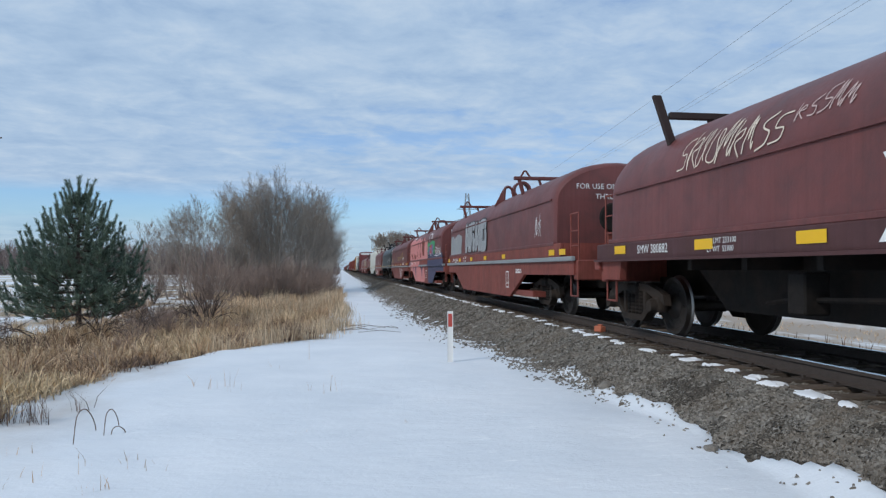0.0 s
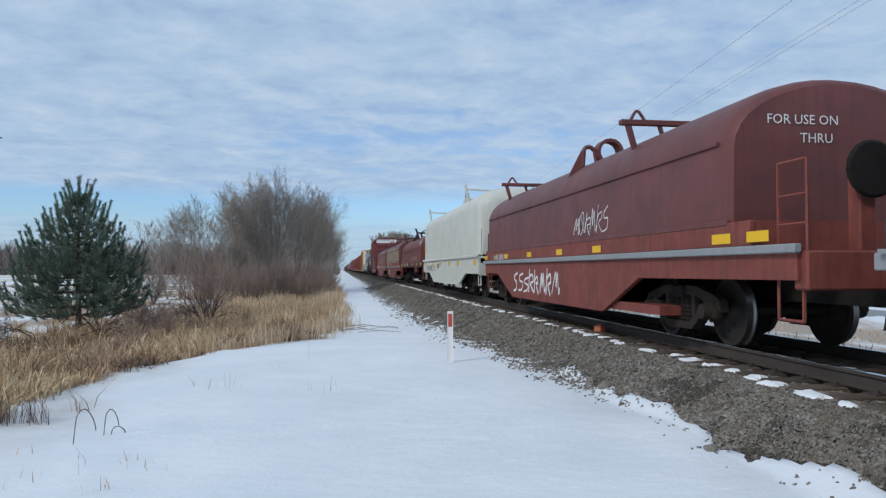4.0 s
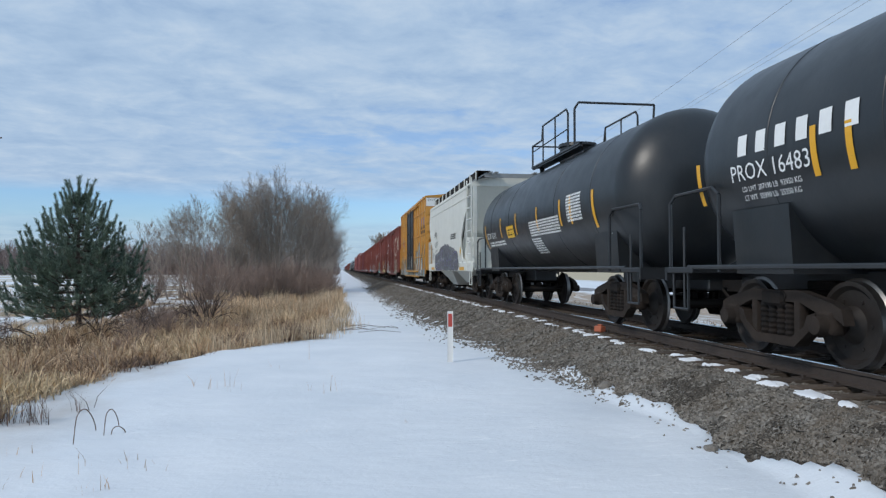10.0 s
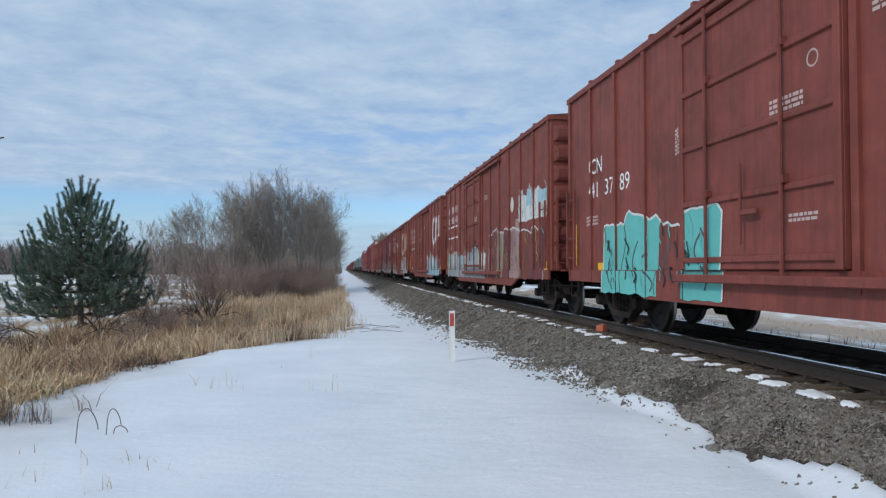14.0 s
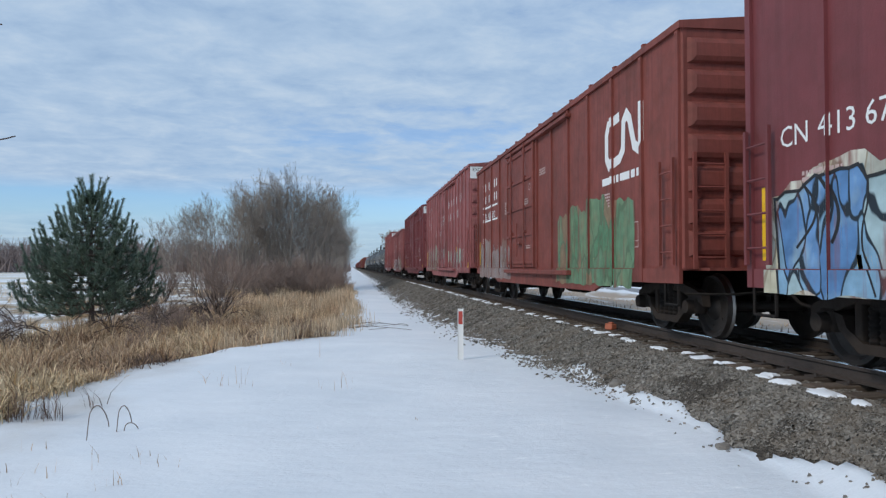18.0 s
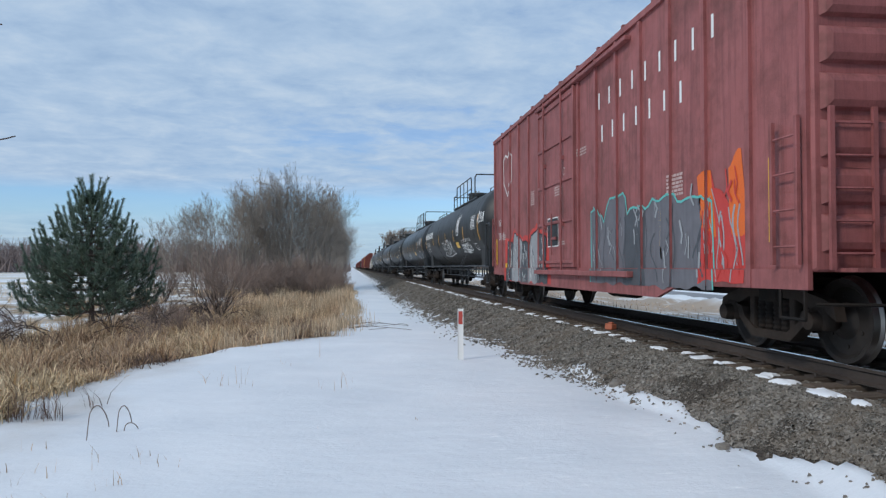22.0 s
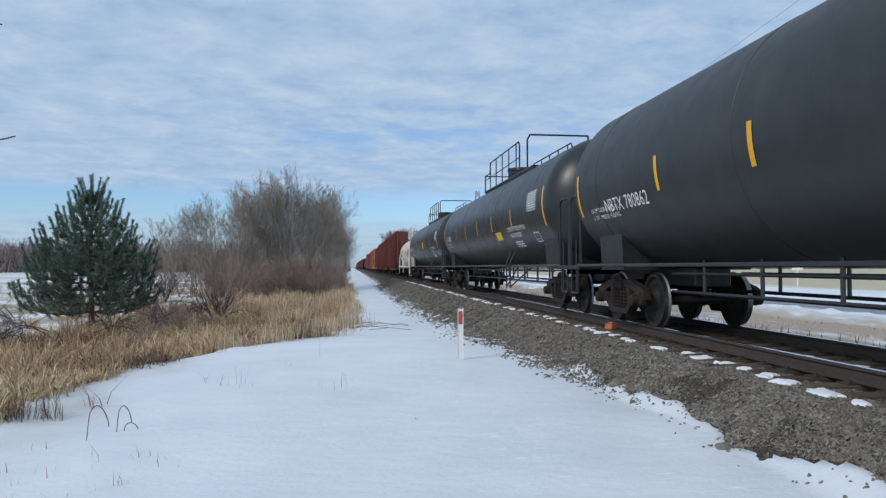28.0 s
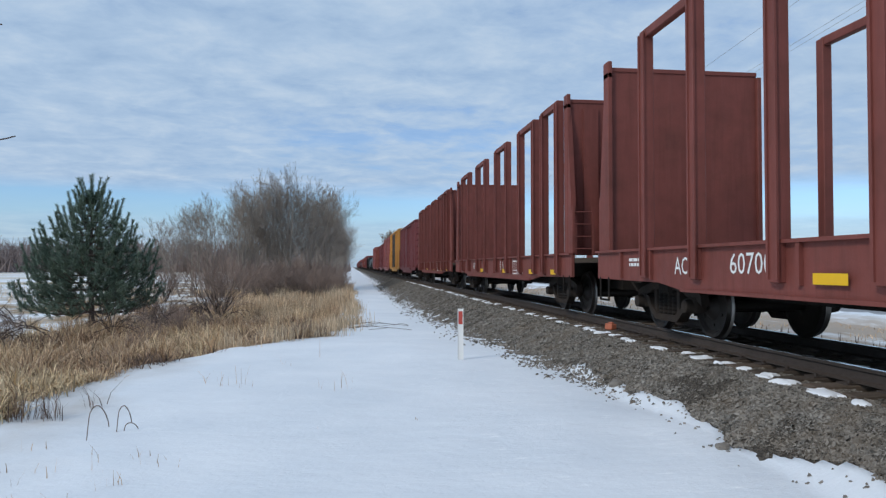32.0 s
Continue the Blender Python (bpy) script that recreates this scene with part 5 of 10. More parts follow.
# ---- trackside things and power line ----
def build_trackside():
    x, y = 1.93, 12.65
    g = ground_height(x, y)
    post = tagged(new("marker_post"), "slim white marker post with a red panel standing in snow", "marker post")
    post.matrix_basis = pose(x, y, g, 0, 0, -8)
    p = part("post", Shape().box(-0.052, 0.052, -0.012, 0.012, -0.2, 0.905, 0.004).box(-0.052, -0.044, -0.022, 0.0, -0.2, 0.9).box(0.044, 0.052, -0.022, 0.0, -0.2, 0.9), "post_white", post)
    part("panel", Shape().box(-0.036, 0.036, -0.0165, -0.0125, 0.63, 0.86), "post_red", p, "dull red reflective panel")
    ob = new("orange_block", Shape().box(-0.07, 0.07, -0.10, 0.10, 0, 0.12, 0.015).box(-0.02, 0.05, -0.05, 0.06, 0.12, 0.15, 0.01).mesh("orange_block", "orange"))
    ob.matrix_basis = pose(4.98, 13.35, -0.19, 0, 4, 20)
    tagged(ob, "small worn orange block lying on the sleeper end by the rail", "block")
    for k, (x, y, s) in enumerate(((3.33, 6.12, 0.075), (3.55, 9.3, 0.10), (3.62, 9.5, 0.07))):
        rnd = random.Random(70 + k)
        sh = Shape().rings([[(s * r * rnd.uniform(0.8, 1.2) * math.cos(i * 0.7854), s * 0.8 * r * rnd.uniform(0.8, 1.2) * math.sin(i * 0.7854), s * z) for i in range(8)] for r, z in ((0.8, -0.4), (1.0, 0.1), (0.8, 0.45), (0.3, 0.62))])
        ob = new("dark_rock", sh.mesh("dark_rock", "stone"))
        ob.location = (x, y, max(ground_height(x, y), bed_height(x)))
        tagged(ob, "dark stone lying in the snow beside the ballast", "rock", "dark rocks")
    # twigs lying on the snow near the reeds
    s = Shape()
    rnd = random.Random(8)
    for k in range(9):
        x, y = rnd.uniform(-0.1, 1.4), rnd.uniform(19.5, 23)
        a, ln = rnd.uniform(-0.5, 0.6), rnd.uniform(0.4, 1.2)
        z = ground_height(x, y)
        s.path([(x, y, z + 0.02), (x + ln * 0.5 * math.cos(a), y + ln * 0.5 * math.sin(a), z + 0.08), (x + ln * math.cos(a), y + ln * math.sin(a), z + 0.03)], 0.008, 4)
    tagged(new("fallen_twigs", s.mesh("fallen_twigs", "bark")), "fallen dark twigs lying on the snow by the reeds", "twigs", kind="stuff")

    sg = tagged(new("roadside_sign"), "small white sign on a thin post beside the far road", "sign")
    sg.matrix_basis = pose(40.0, 60.0, ground_height(40, 60), 0, 0, -34)
    part("post", Shape().box(-0.05, 0.05, -0.04, 0.04, -0.3, 1.75, 0.01), "post_white", sg)
    part("panel", Shape().box(-0.45, 0.45, -0.065, -0.042, 1.45, 1.85, 0.006), "post_white", sg, "plain white sign panel")

    # lattice pylon and three wires of the power line
    py = tagged(new("power_pylon"), "distant grey steel lattice power pylon", "pylon")
    py.location = (62, 350, -1)
    H, mast = 40.0, Shape()
    lv = [0, 7, 13, 18.5, 23.5, 28, 32, 36, 40]
    wid = [3.6 - 2.9 * z / 40 for z in lv]
    for z0, w0, z1, w1 in zip(lv, wid, lv[1:], wid[1:]):
        c0 = [(-w0, -w0, z0), (w0, -w0, z0), (w0, w0, z0), (-w0, w0, z0)]
        c1 = [(-w1, -w1, z1), (w1, -w1, z1), (w1, w1, z1), (-w1, w1, z1)]
        for i in range(4):
            mast.rod(c0[i], c1[i], 0.16, 4).rod(c0[i], c1[(i + 1) % 4], 0.09, 3).rod(c1[i], c0[(i + 1) % 4], 0.09, 3)
    part("mast", mast, "pylon", py)
    for z, w in ((26, 7.0), (32, 5.5)):
        part("cross_arm", Shape().rod((-w, 0, z), (w, 0, z), 0.16, 4).rod((-w, 0, z), (0, 0, z + 2), 0.11, 3).rod((w, 0, z), (0, 0, z + 2), 0.11, 3), "pylon", py)
    for k, (xo, zo) in enumerate(((30.0, 22.5), (36.0, 23.0), (37.2, 23.2))):
        d = Vector((math.tan(radians(8.096 - 3.1)), 1, 0))
        pts = [tuple(Vector((xo, 0, zo + (0.00018 * (s_ - 180) ** 2 - 5.8) * 0.25)) + d * s_) for s_ in range(-60, 421, 24)]
        ob = new("power_line", Shape().path(pts, 0.017, 5).mesh("power_line", "wire"))
        tagged(ob, "thin overhead power line wire", "wire", "overhead wires")


build_trackside()


# ---- the train: shared running gear ----
WHEEL_R = 0.457
SPIN = {-1: [], 1: []}        # wheelsets by axle, turned together
CARS = []                     # cars and the place of their middle along the train


def turn_z(s, prof, cx, cy, n=10):
    return s.rings([[(cx + r * math.cos(i * math.tau / n), cy + r * math.sin(i * math.tau / n), z) for i in range(n)] for z, r in prof])


def wheelset_mesh():
    if "wheelset" in CACHE:
        return CACHE["wheelset"]
    s = Shape()
    s.rod((-1.0, 0, 0), (1.0, 0, 0), 0.075, 10)
    for k in (-1, 1):
        prof = [(0.86, 0.09), (0.80, 0.16), (0.755, 0.20), (0.745, 0.36), (0.79, 0.405), (0.79, 0.452), (0.715, WHEEL_R), (0.69, 0.485), (0.68, 0.485), (0.665, 0.41), (0.70, 0.36), (0.715, 0.20), (0.68, 0.14), (0.66, 0.09)]
        s.turn_x([(x * k, r) for x, r in prof], 0, 0, 28)
        for a in range(6):      # bolts and casting marks that show the turning
            y, z = 0.27 * math.cos(a * 1.047), 0.27 * math.sin(a * 1.047)
            s.rod((0.745 * k, y, z), (0.762 * k, y, z), 0.022, 5)
    me = s.mesh("wheelset", "wheel", True)
    me.materials.append(M["tread"])
    for p in me.polygons:
        rad = [math.hypot(me.vertices[i].co.y, me.vertices[i].co.z) for i in p.vertices]
        if min(rad) > 0.40:
            p.material_index = 1 if abs(p.center.x) > 0.68 and min(rad) > 0.445 else 0
    CACHE["wheelset"] = me
    return me


def make_frame(s):
    x0, x1 = -1.07, -0.95
    s.prism([(-1.14, 0.47), (-1.10, 0.63), (-0.95, 0.69), (-0.45, 0.80), (0.45, 0.80), (0.95, 0.69), (1.10, 0.63), (1.14, 0.47), (0.98, 0.55), (0.72, 0.58), (0.46, 0.67), (-0.46, 0.67), (-0.72, 0.58), (-0.98, 0.55)], x0, x1)
    s.prism([(-0.74, 0.58), (-0.66, 0.40), (-0.38, 0.19), (0.38, 0.19), (0.66, 0.40), (0.74, 0.58), (0.60, 0.54), (0.54, 0.42), (0.32, 0.29), (-0.32, 0.29), (-0.54, 0.42), (-0.60, 0.54)], x0 - 0.02, x1 + 0.02)
    for k in (-1, 1):
        s.box(x0, x1, k * 0.40 - 0.055, k * 0.40 + 0.055, 0.26, 0.72, 0.01)
        s.box(x0 - 0.03, x1 + 0.04, k * 0.86 - 0.13, k * 0.86 + 0.13, 0.36, 0.60, 0.03)
        s.turn_x([(x0 - 0.14, 0.05), (x0 - 0.13, 0.095), (x0 - 0.03, 0.11), (x0, 0.11)], k * 0.86, WHEEL_R, 14)
        s.turn_x([(x0 - 0.015, 0.03), (x0 + 0.01, 0.03)], k * 0.2, 0.735, 8)


def make_springs(s):
    for y in (-0.23, -0.08, 0.08, 0.23):
        prof = [(0.29 + 0.36 * i / 12, 0.07 if i % 2 else 0.054) for i in range(13)]
        turn_z(s, prof, -1.02, y, 9)


def make_bolster(s):
    s.box(-1.12, 1.12, -0.2, 0.2, 0.62, 0.80, 0.03)
    s.box(-0.5, 0.5, -0.24, 0.24, 0.78, 0.90, 0.02)
    for k in (-1, 1):           # brake beams and shoes
        s.box(-0.9, 0.9, k * 0.36 - 0.03, k * 0.36 + 0.03, 0.34, 0.42)
        for x in (-0.75, 0.75):
            s.prism([(k * 0.36, 0.28), (k * 0.42, 0.30), (k * 0.42, 0.58), (k * 0.36, 0.6)], x - 0.05, x + 0.05)


MIRROR = Matrix.Rotation(math.pi, 4, "Z")


def truck(car, y, full=True):
    b = part("truck", shared("bolster/1", make_bolster, "steel_dark"), "", car, "two-axle bogie of dark dusty cast steel", (0, y, 0))
    fr, sp = shared("side_frame/1", make_frame, "gear", True), shared("spring_group/1", make_springs, "steel_dark", True)
    for m in (Matrix(), MIRROR):
        part("side_frame", fr, "", b, at=m)
        if full:
            part("spring_group", sp, "", b, at=m)
    for k in (-1, 1):
        w = part("wheelset", wheelset_mesh(), "", b, "steel wheels with bright rims on an axle", (0, k * 0.86, WHEEL_R))
        SPIN[k].append(w)
    return b


def make_coupler(s):
    s.box(-0.09, 0.09, -0.9, 0.0, 0.74, 0.92, 0.02)
    s.prism([(-0.02, 0.70), (0.30, 0.70), (0.42, 0.78), (0.42, 0.95), (0.25, 1.0), (-0.02, 0.97)], -0.13, 0.13)
    s.path([(0.16, -0.1, 0.72), (0.17, 0.2, 0.55), (0.14, 0.5, 0.50), (0.12, 0.62, 0.58)], 0.022, 6)


def couplers(car, half, reach=0.25):
    me = shared("coupler/1", make_coupler, "steel_dark")
    part("coupler", me, "", car, at=(0, half - 0.12 + reach * 0.4, 0))
    part("coupler", me, "", car, at=Matrix.Translation((0, -half + 0.12 - reach * 0.4, 0)) @ MIRROR)


def ladder(s, x, y0, y1, z0, z1, n, r=0.014):
    """A ladder on the near or far side: rails at y0 and y1."""
    for y in (y0, y1):
        s.box(x - 0.02, x + 0.02, y - 0.025, y + 0.025, z0, z1)
    for i in range(n):
        z = z0 + (z1 - z0) * (i + 0.5) / n
        s.rod((x, y0, z), (x, y1, z), r, 5)


def end_ladder(s, y, x0, x1, z0, z1, n):
    for x in (x0, x1):
        s.box(x - 0.025, x + 0.025, y - 0.02, y + 0.02, z0, z1)
    for i in range(n):
        z = z0 + (z1 - z0) * (i + 0.5) / n
        s.rod((x0, y, z), (x1, y, z), 0.014, 5)


def stirrup(s, x, y, w=0.45, top=0.95, low=0.48):
    s.path([(x, y - w / 2, top), (x, y - w / 2, low), (x, y + w / 2, low), (x, y + w / 2, top)], 0.02, 5)


# ---- lettering and paint on the sides ----
def cut(poly, axis, lo, hi):
    for sign, lim in ((1, lo), (-1, -hi)):
        out = []
        for i, p in enumerate(poly):
            q = poly[i - 1]
            a, b = sign * p[axis] - lim, sign * q[axis] - lim
            if (a >= 0) != (b >= 0):
                t = b / (b - a)
                out.append(tuple(q[k] + (p[k] - q[k]) * t for k in (0, 1)))
            if a >= 0:
                out.append(p)
        poly = out
        if len(poly) < 3:
            return []
    return poly


class Side:
    """The near face of a car: its depth x(y, z), and where along y and z it steps or bends."""

    def __init__(self, depth, ycuts=(), zcuts=()):
        self.depth, self.y, self.z = depth, sorted(ycuts), sorted(zcuts)

    def lay(self, polys, lift):
        s = Shape()
        for count, poly in enumerate(polys):
            proud = lift + 0.0001 * (count % 12)
            y0, y1 = min(p[0] for p in poly), max(p[0] for p in poly)
            z0, z1 = min(p[1] for p in poly), max(p[1] for p in poly)
            ys = [y0 - 1] + [c for c in self.y if y0 < c < y1] + [y1 + 1]
            zs = [z0 - 1] + [c for c in self.z if z0 < c < z1] + [z1 + 1]
            for a, b in zip(ys, ys[1:]):
                strip = cut(poly, 0, a, b) if len(ys) > 2 else poly
                if not strip:
                    continue
                ym = (max(a, y0) + min(b, y1)) / 2
                for c, d in zip(zs, zs[1:]):
                    bit = cut(strip, 1, c, d) if len(zs) > 2 else strip
                    if bit:
                        area = sum(bit[i - 1][0] * p[1] - p[0] * bit[i - 1][1] for i, p in enumerate(bit))
                        if abs(area) < 1e-7:
                            continue
                        if area > 0:
                            bit = bit[::-1]
                        zm = sum(p[1] for p in bit) / len(bit)
                        s.add([(-(self.depth(ym, z + (zm - z) * 0.02) + proud), y, z) for y, z in bit], [tuple(range(len(bit)))])
        return s


GLYPHS = {}


def text_polys(txt):
    """Outlines of a line of text as triangles, one unit high capital letters, running along s."""
    if txt not in GLYPHS:
        cu = bpy.data.curves.new("lettering", "FONT")
        cu.body, cu.size, cu.resolution_u = txt, 1.0, 2
        ob = bpy.data.objects.new("lettering", cu)
        me = ob.to_mesh()
        GLYPHS[txt] = [[(me.vertices[i].co.x, me.vertices[i].co.y) for i in p.vertices] for p in me.polygons]
        ob.to_mesh_clear()
        bpy.data.objects.remove(ob)
        bpy.data.curves.remove(cu)
    return GLYPHS[txt]


def write(car, side, txt, y, z, h, mat="letter", wide=1.0, skew=0.0, name="lettering", label="", lift=0.004):
    """Text whose left end is at y (it runs towards -y) and whose foot is at z; h is the capital height."""
    k = h / 0.70
    polys = [[(y - s * k * wide - q * k * skew, z + q * k + 0 * s) for s, q in p] for p in text_polys(txt)]
    return part(name, side.lay(polys, lift), mat, car, label or "painted lettering")


def write_end(car, yend, txt, x, z, h, mat="letter", wide=1.0):
    """Text on the end that faces the camera; x is its left end."""
    k = h / 0.70
    s = Shape()
    for p in text_polys(txt):
        s.add([(x + a * k * wide, yend - 0.004, z + b * k) for a, b in p], [tuple(range(len(p)))])
    return part("lettering", s, mat, car, "painted lettering")


def bars(car, side, y, z, rows, w, h, mat="letter", gap=0.55, seed=0, name="lettering"):
    """Small print as plain bars."""
    rnd = random.Random(seed * 7 + rows)
    polys = []
    for r in range(rows):
        z1 = z - r * h * (1 + gap)
        p = y
        while p > y - w:
            ln = rnd.uniform(0.8, 3.2) * h
            ln = min(ln, p - (y - w))
            if ln > h * 0.3:
                polys.append([(p, z1), (p - ln, z1), (p - ln, z1 + h), (p, z1 + h)])
            p -= ln + h * 0.5
    return part(name, side.lay(polys, 0.004), mat, car, "small stencilled print")


def rect(car, side, y0, y1, z0, z1, mat, name="reflector", label="", lift=0.005):
    return part(name, side.lay([[(y0, z0), (y1, z0), (y1, z1), (y0, z1)]], lift), mat, car, label)


def ring_poly(pts, w):
    """Quads along a polyline of width w, mitred at its corners."""
    dirs = []
    for (a, b), (c, d) in zip(pts, pts[1:]):
        n = math.hypot(c - a, d - b) or 1e-6
        dirs.append(((c - a) / n, (d - b) / n))
    if not dirs:
        return []
    closed = len(pts) > 3 and math.hypot(pts[0][0] - pts[-1][0], pts[0][1] - pts[-1][1]) < 1e-6
    rim = []
    for i, (y, z) in enumerate(pts):
        p = dirs[i - 1] if i else (dirs[-1] if closed else dirs[0])
        q = dirs[i] if i < len(dirs) else (dirs[0] if closed else dirs[-1])
        ny, nz = -(p[1] + q[1]), p[0] + q[0]
        n = math.hypot(ny, nz)
        if n < 0.3:
            ny, nz, n = -q[1], q[0], 1.0
        k = min(1.6, 2.0 / n) * w / 2 / n
        rim.append(((y + ny * k, z + nz * k), (y - ny * k, z - nz * k)))
    return [[a[0], b[0], b[1], a[1]] for a, b in zip(rim, rim[1:])]


def frame_box(car, side, y, z, w, h, t=0.03, mat="letter"):
    return part("stencil_box", side.lay(ring_poly([(y, z), (y - w, z), (y - w, z + h), (y, z + h), (y, z)], t) + ring_poly([(y - w * 0.5, z + h), (y - w * 0.5, z + h * 0.25)], t * 0.6) + ring_poly([(y, z + h * 0.25), (y - w, z + h * 0.25)], t * 0.6), 0.004), mat, car, "stencilled inspection box")


def blob(rnd, cy, cz, ry, rz, n=22, rough=0.22, square=0.6):
    ph = [rnd.uniform(0, 6.28) for _ in range(3)]
    pts = []
    for i in range(n):
        a = math.tau * i / n
        c, s = math.cos(a), math.sin(a)
        k = (abs(c) ** (2 / (1 - square + 0.35)) + abs(s) ** (2 / (1 - square + 0.35))) ** (-(1 - square + 0.35) / 2)
        k *= 1 + rough * (0.5 * math.sin(2 * a + ph[0]) + 0.35 * math.sin(3 * a + ph[1]) + 0.3 * math.sin(5 * a + ph[2])) * 0.6 + rnd.uniform(-rough, rough) * 0.25
        pts.append((cy + ry * c * k, cz + rz * s * k))
    return pts


def fan(poly):
    """A star-shaped outline as triangles, so that it may bend over posts."""
    cy, cz = sum(p[0] for p in poly) / len(poly), sum(p[1] for p in poly) / len(poly)
    return [[(cy, cz), poly[i - 1], p] for i, p in enumerate(poly)]


def mass(car, side, seed, y0, y1, z0, z1, fills, edge=None, folds="g_dark", lights=(), halo=None, letters=4, name="graffiti", label="sprayed graffiti", flat=0.25, under=None, dip=0.06):
    """Graffiti as one body of upright letters: a stepped top, letters of their own tone, folds between them."""
    rnd = random.Random(seed)
    fills = (fills,) if isinstance(fills, str) else fills
    h, n = z1 - z0, max(8, int((y1 - y0) / 0.06))
    cuts = [y0 + (y1 - y0) * (i + (rnd.uniform(-0.22, 0.22) if 0 < i < letters else 0)) / letters for i in range(letters + 1)]
    tops = [z1 - h * flat * rnd.random() for _ in range(letters)]
    slope = [rnd.uniform(-0.18, 0.18) * h for _ in range(letters)]
    ph = rnd.uniform(0, 9)

    def lean(z):
        return 0.10 * math.sin((z - z0) / h * 2.6 + ph)

    def top(y):
        i = max(k for k in range(letters) if cuts[k] <= y + 1e-9)
        f = (y - cuts[i]) / (cuts[i + 1] - cuts[i])
        round_ = min(1.0, 5 * min(f, 1 - f)) ** 0.5
        return i, tops[i] + slope[i] * (f - 0.5) + 0.07 * h * noise.noise((y * 4, seed, 0)) - dip * h * (1 - round_)

    ys = [y0 + (y1 - y0) * i / n for i in range(n + 1)]
    foot = [z0 + 0.05 * h * (0.5 + noise.noise((y * 3, seed, 4))) for y in ys]
    groups, crest = {}, []
    split = z0 + 0.38 * h
    for i, (a, b) in enumerate(zip(ys, ys[1:])):
        k, za = top((a + b) / 2 - 0.4 * (b - a))
        zb = top((a + b) / 2 + 0.4 * (b - a))[1]
        zs = split + 0.12 * h * noise.noise((a * 2.2, seed, 7))
        main = fills[k % len(fills)]
        low = under or main
        groups.setdefault(low, []).append([(a, foot[i]), (b, foot[i + 1]), (b + lean(zs), zs), (a + lean(zs), zs)])
        groups.setdefault(main, []).append([(a + lean(zs), zs), (b + lean(zs), zs), (b + lean(zb), zb), (a + lean(za), za)])
        crest.append((a + lean(za), za))
    base = None
    if halo:
        hp = [[(a, z0 + 0.03), (b, z0 + 0.03), (b, top(min(y1, max(y0, b)))[1] + 0.10 + 0.14 * abs(noise.noise((b * 1.7, seed, 2)))), (a, top(min(y1, max(y0, a)))[1] + 0.10 + 0.14 * abs(noise.noise((a * 1.7, seed, 2))))]
              for a, b in zip([y0 - 0.28] + ys[::3] + [y1], ys[::3] + [y1, y1 + 0.28])]
        base = part(name, side.lay([q for q in hp if q[1][0] - q[0][0] > 0.01], 0.0025), halo, car, label)
    for m, p in sorted(groups.items()):
        ob = part(name if base is None else "graffiti_letter", side.lay(p, 0.005), m, base or car, "" if base else label)
        base = base or ob
    lines = []
    for k in range(1, letters):
        y, zt = cuts[k], min(top(cuts[k] - 0.02)[1], top(min(y1, cuts[k] + 0.02))[1])
        lines.append([(y + lean(zt - (zt - z0) * f) + 0.06 * math.sin(f * 7 + k), zt - (zt - z0 - 0.05) * f) for f in (0, 0.2, 0.4, 0.6, 0.8, 1)])
    for k in range(letters):
        w = cuts[k + 1] - cuts[k]
        for _ in range(2):
            c, zc = cuts[k] + w * rnd.uniform(0.25, 0.75), z0 + h * rnd.uniform(0.3, 0.62)
            sp = rnd.choice((-1, 1)) * rnd.uniform(0.5, 1.2)
            lines.append([(c + w * 0.16 * math.sin(sp * j), zc + h * (0.22 - 0.09 * j)) for j in range(6)])
    part("graffiti_fold", side.lay([q for ln in lines for q in ring_poly(curve(ln, 3), rnd.uniform(0.022, 0.045))], 0.008), folds, base)
    if edge:
        out = [(y0, foot[0])] + crest[::2] + [(y1 + lean(crest[-1][1]), crest[-1][1]), (y1, foot[-1])]
        part("graffiti_outline", side.lay(ring_poly(out, 0.035), 0.0105), edge, base)
    for j, m in enumerate(lights):
        p = []
        for k in range(letters):
            for _ in range(5):
                c, zc, w = cuts[k] + (cuts[k + 1] - cuts[k]) * rnd.uniform(0.15, 0.85), z0 + h * rnd.uniform(0.04, 0.72), rnd.uniform(0.012, 0.05)
                p += ring_poly([(c, zc), (c + rnd.uniform(-0.1, 0.1), zc + h * 0.08), (c + rnd.uniform(-0.05, 0.12), zc + h * rnd.uniform(0.14, 0.22))], w)
        part("graffiti_fleck", side.lay(p, 0.013 + 0.002 * j), m, base)


def mural(car, side, seed, y0, y1, z0, z1, fill, edge, accent=(), halo=None, letters=5, label=""):
    """A bold piece with outlined letters."""
    letters = max(letters, round((y1 - y0) / (0.75 * (z1 - z0))))
    mass(car, side, seed, y0, y1, z0, z1, fill, edge, "g_dark" if edge != "g_dark" else "g_black", accent, halo, letters, "graffiti", label or "sprayed graffiti", 0.22)


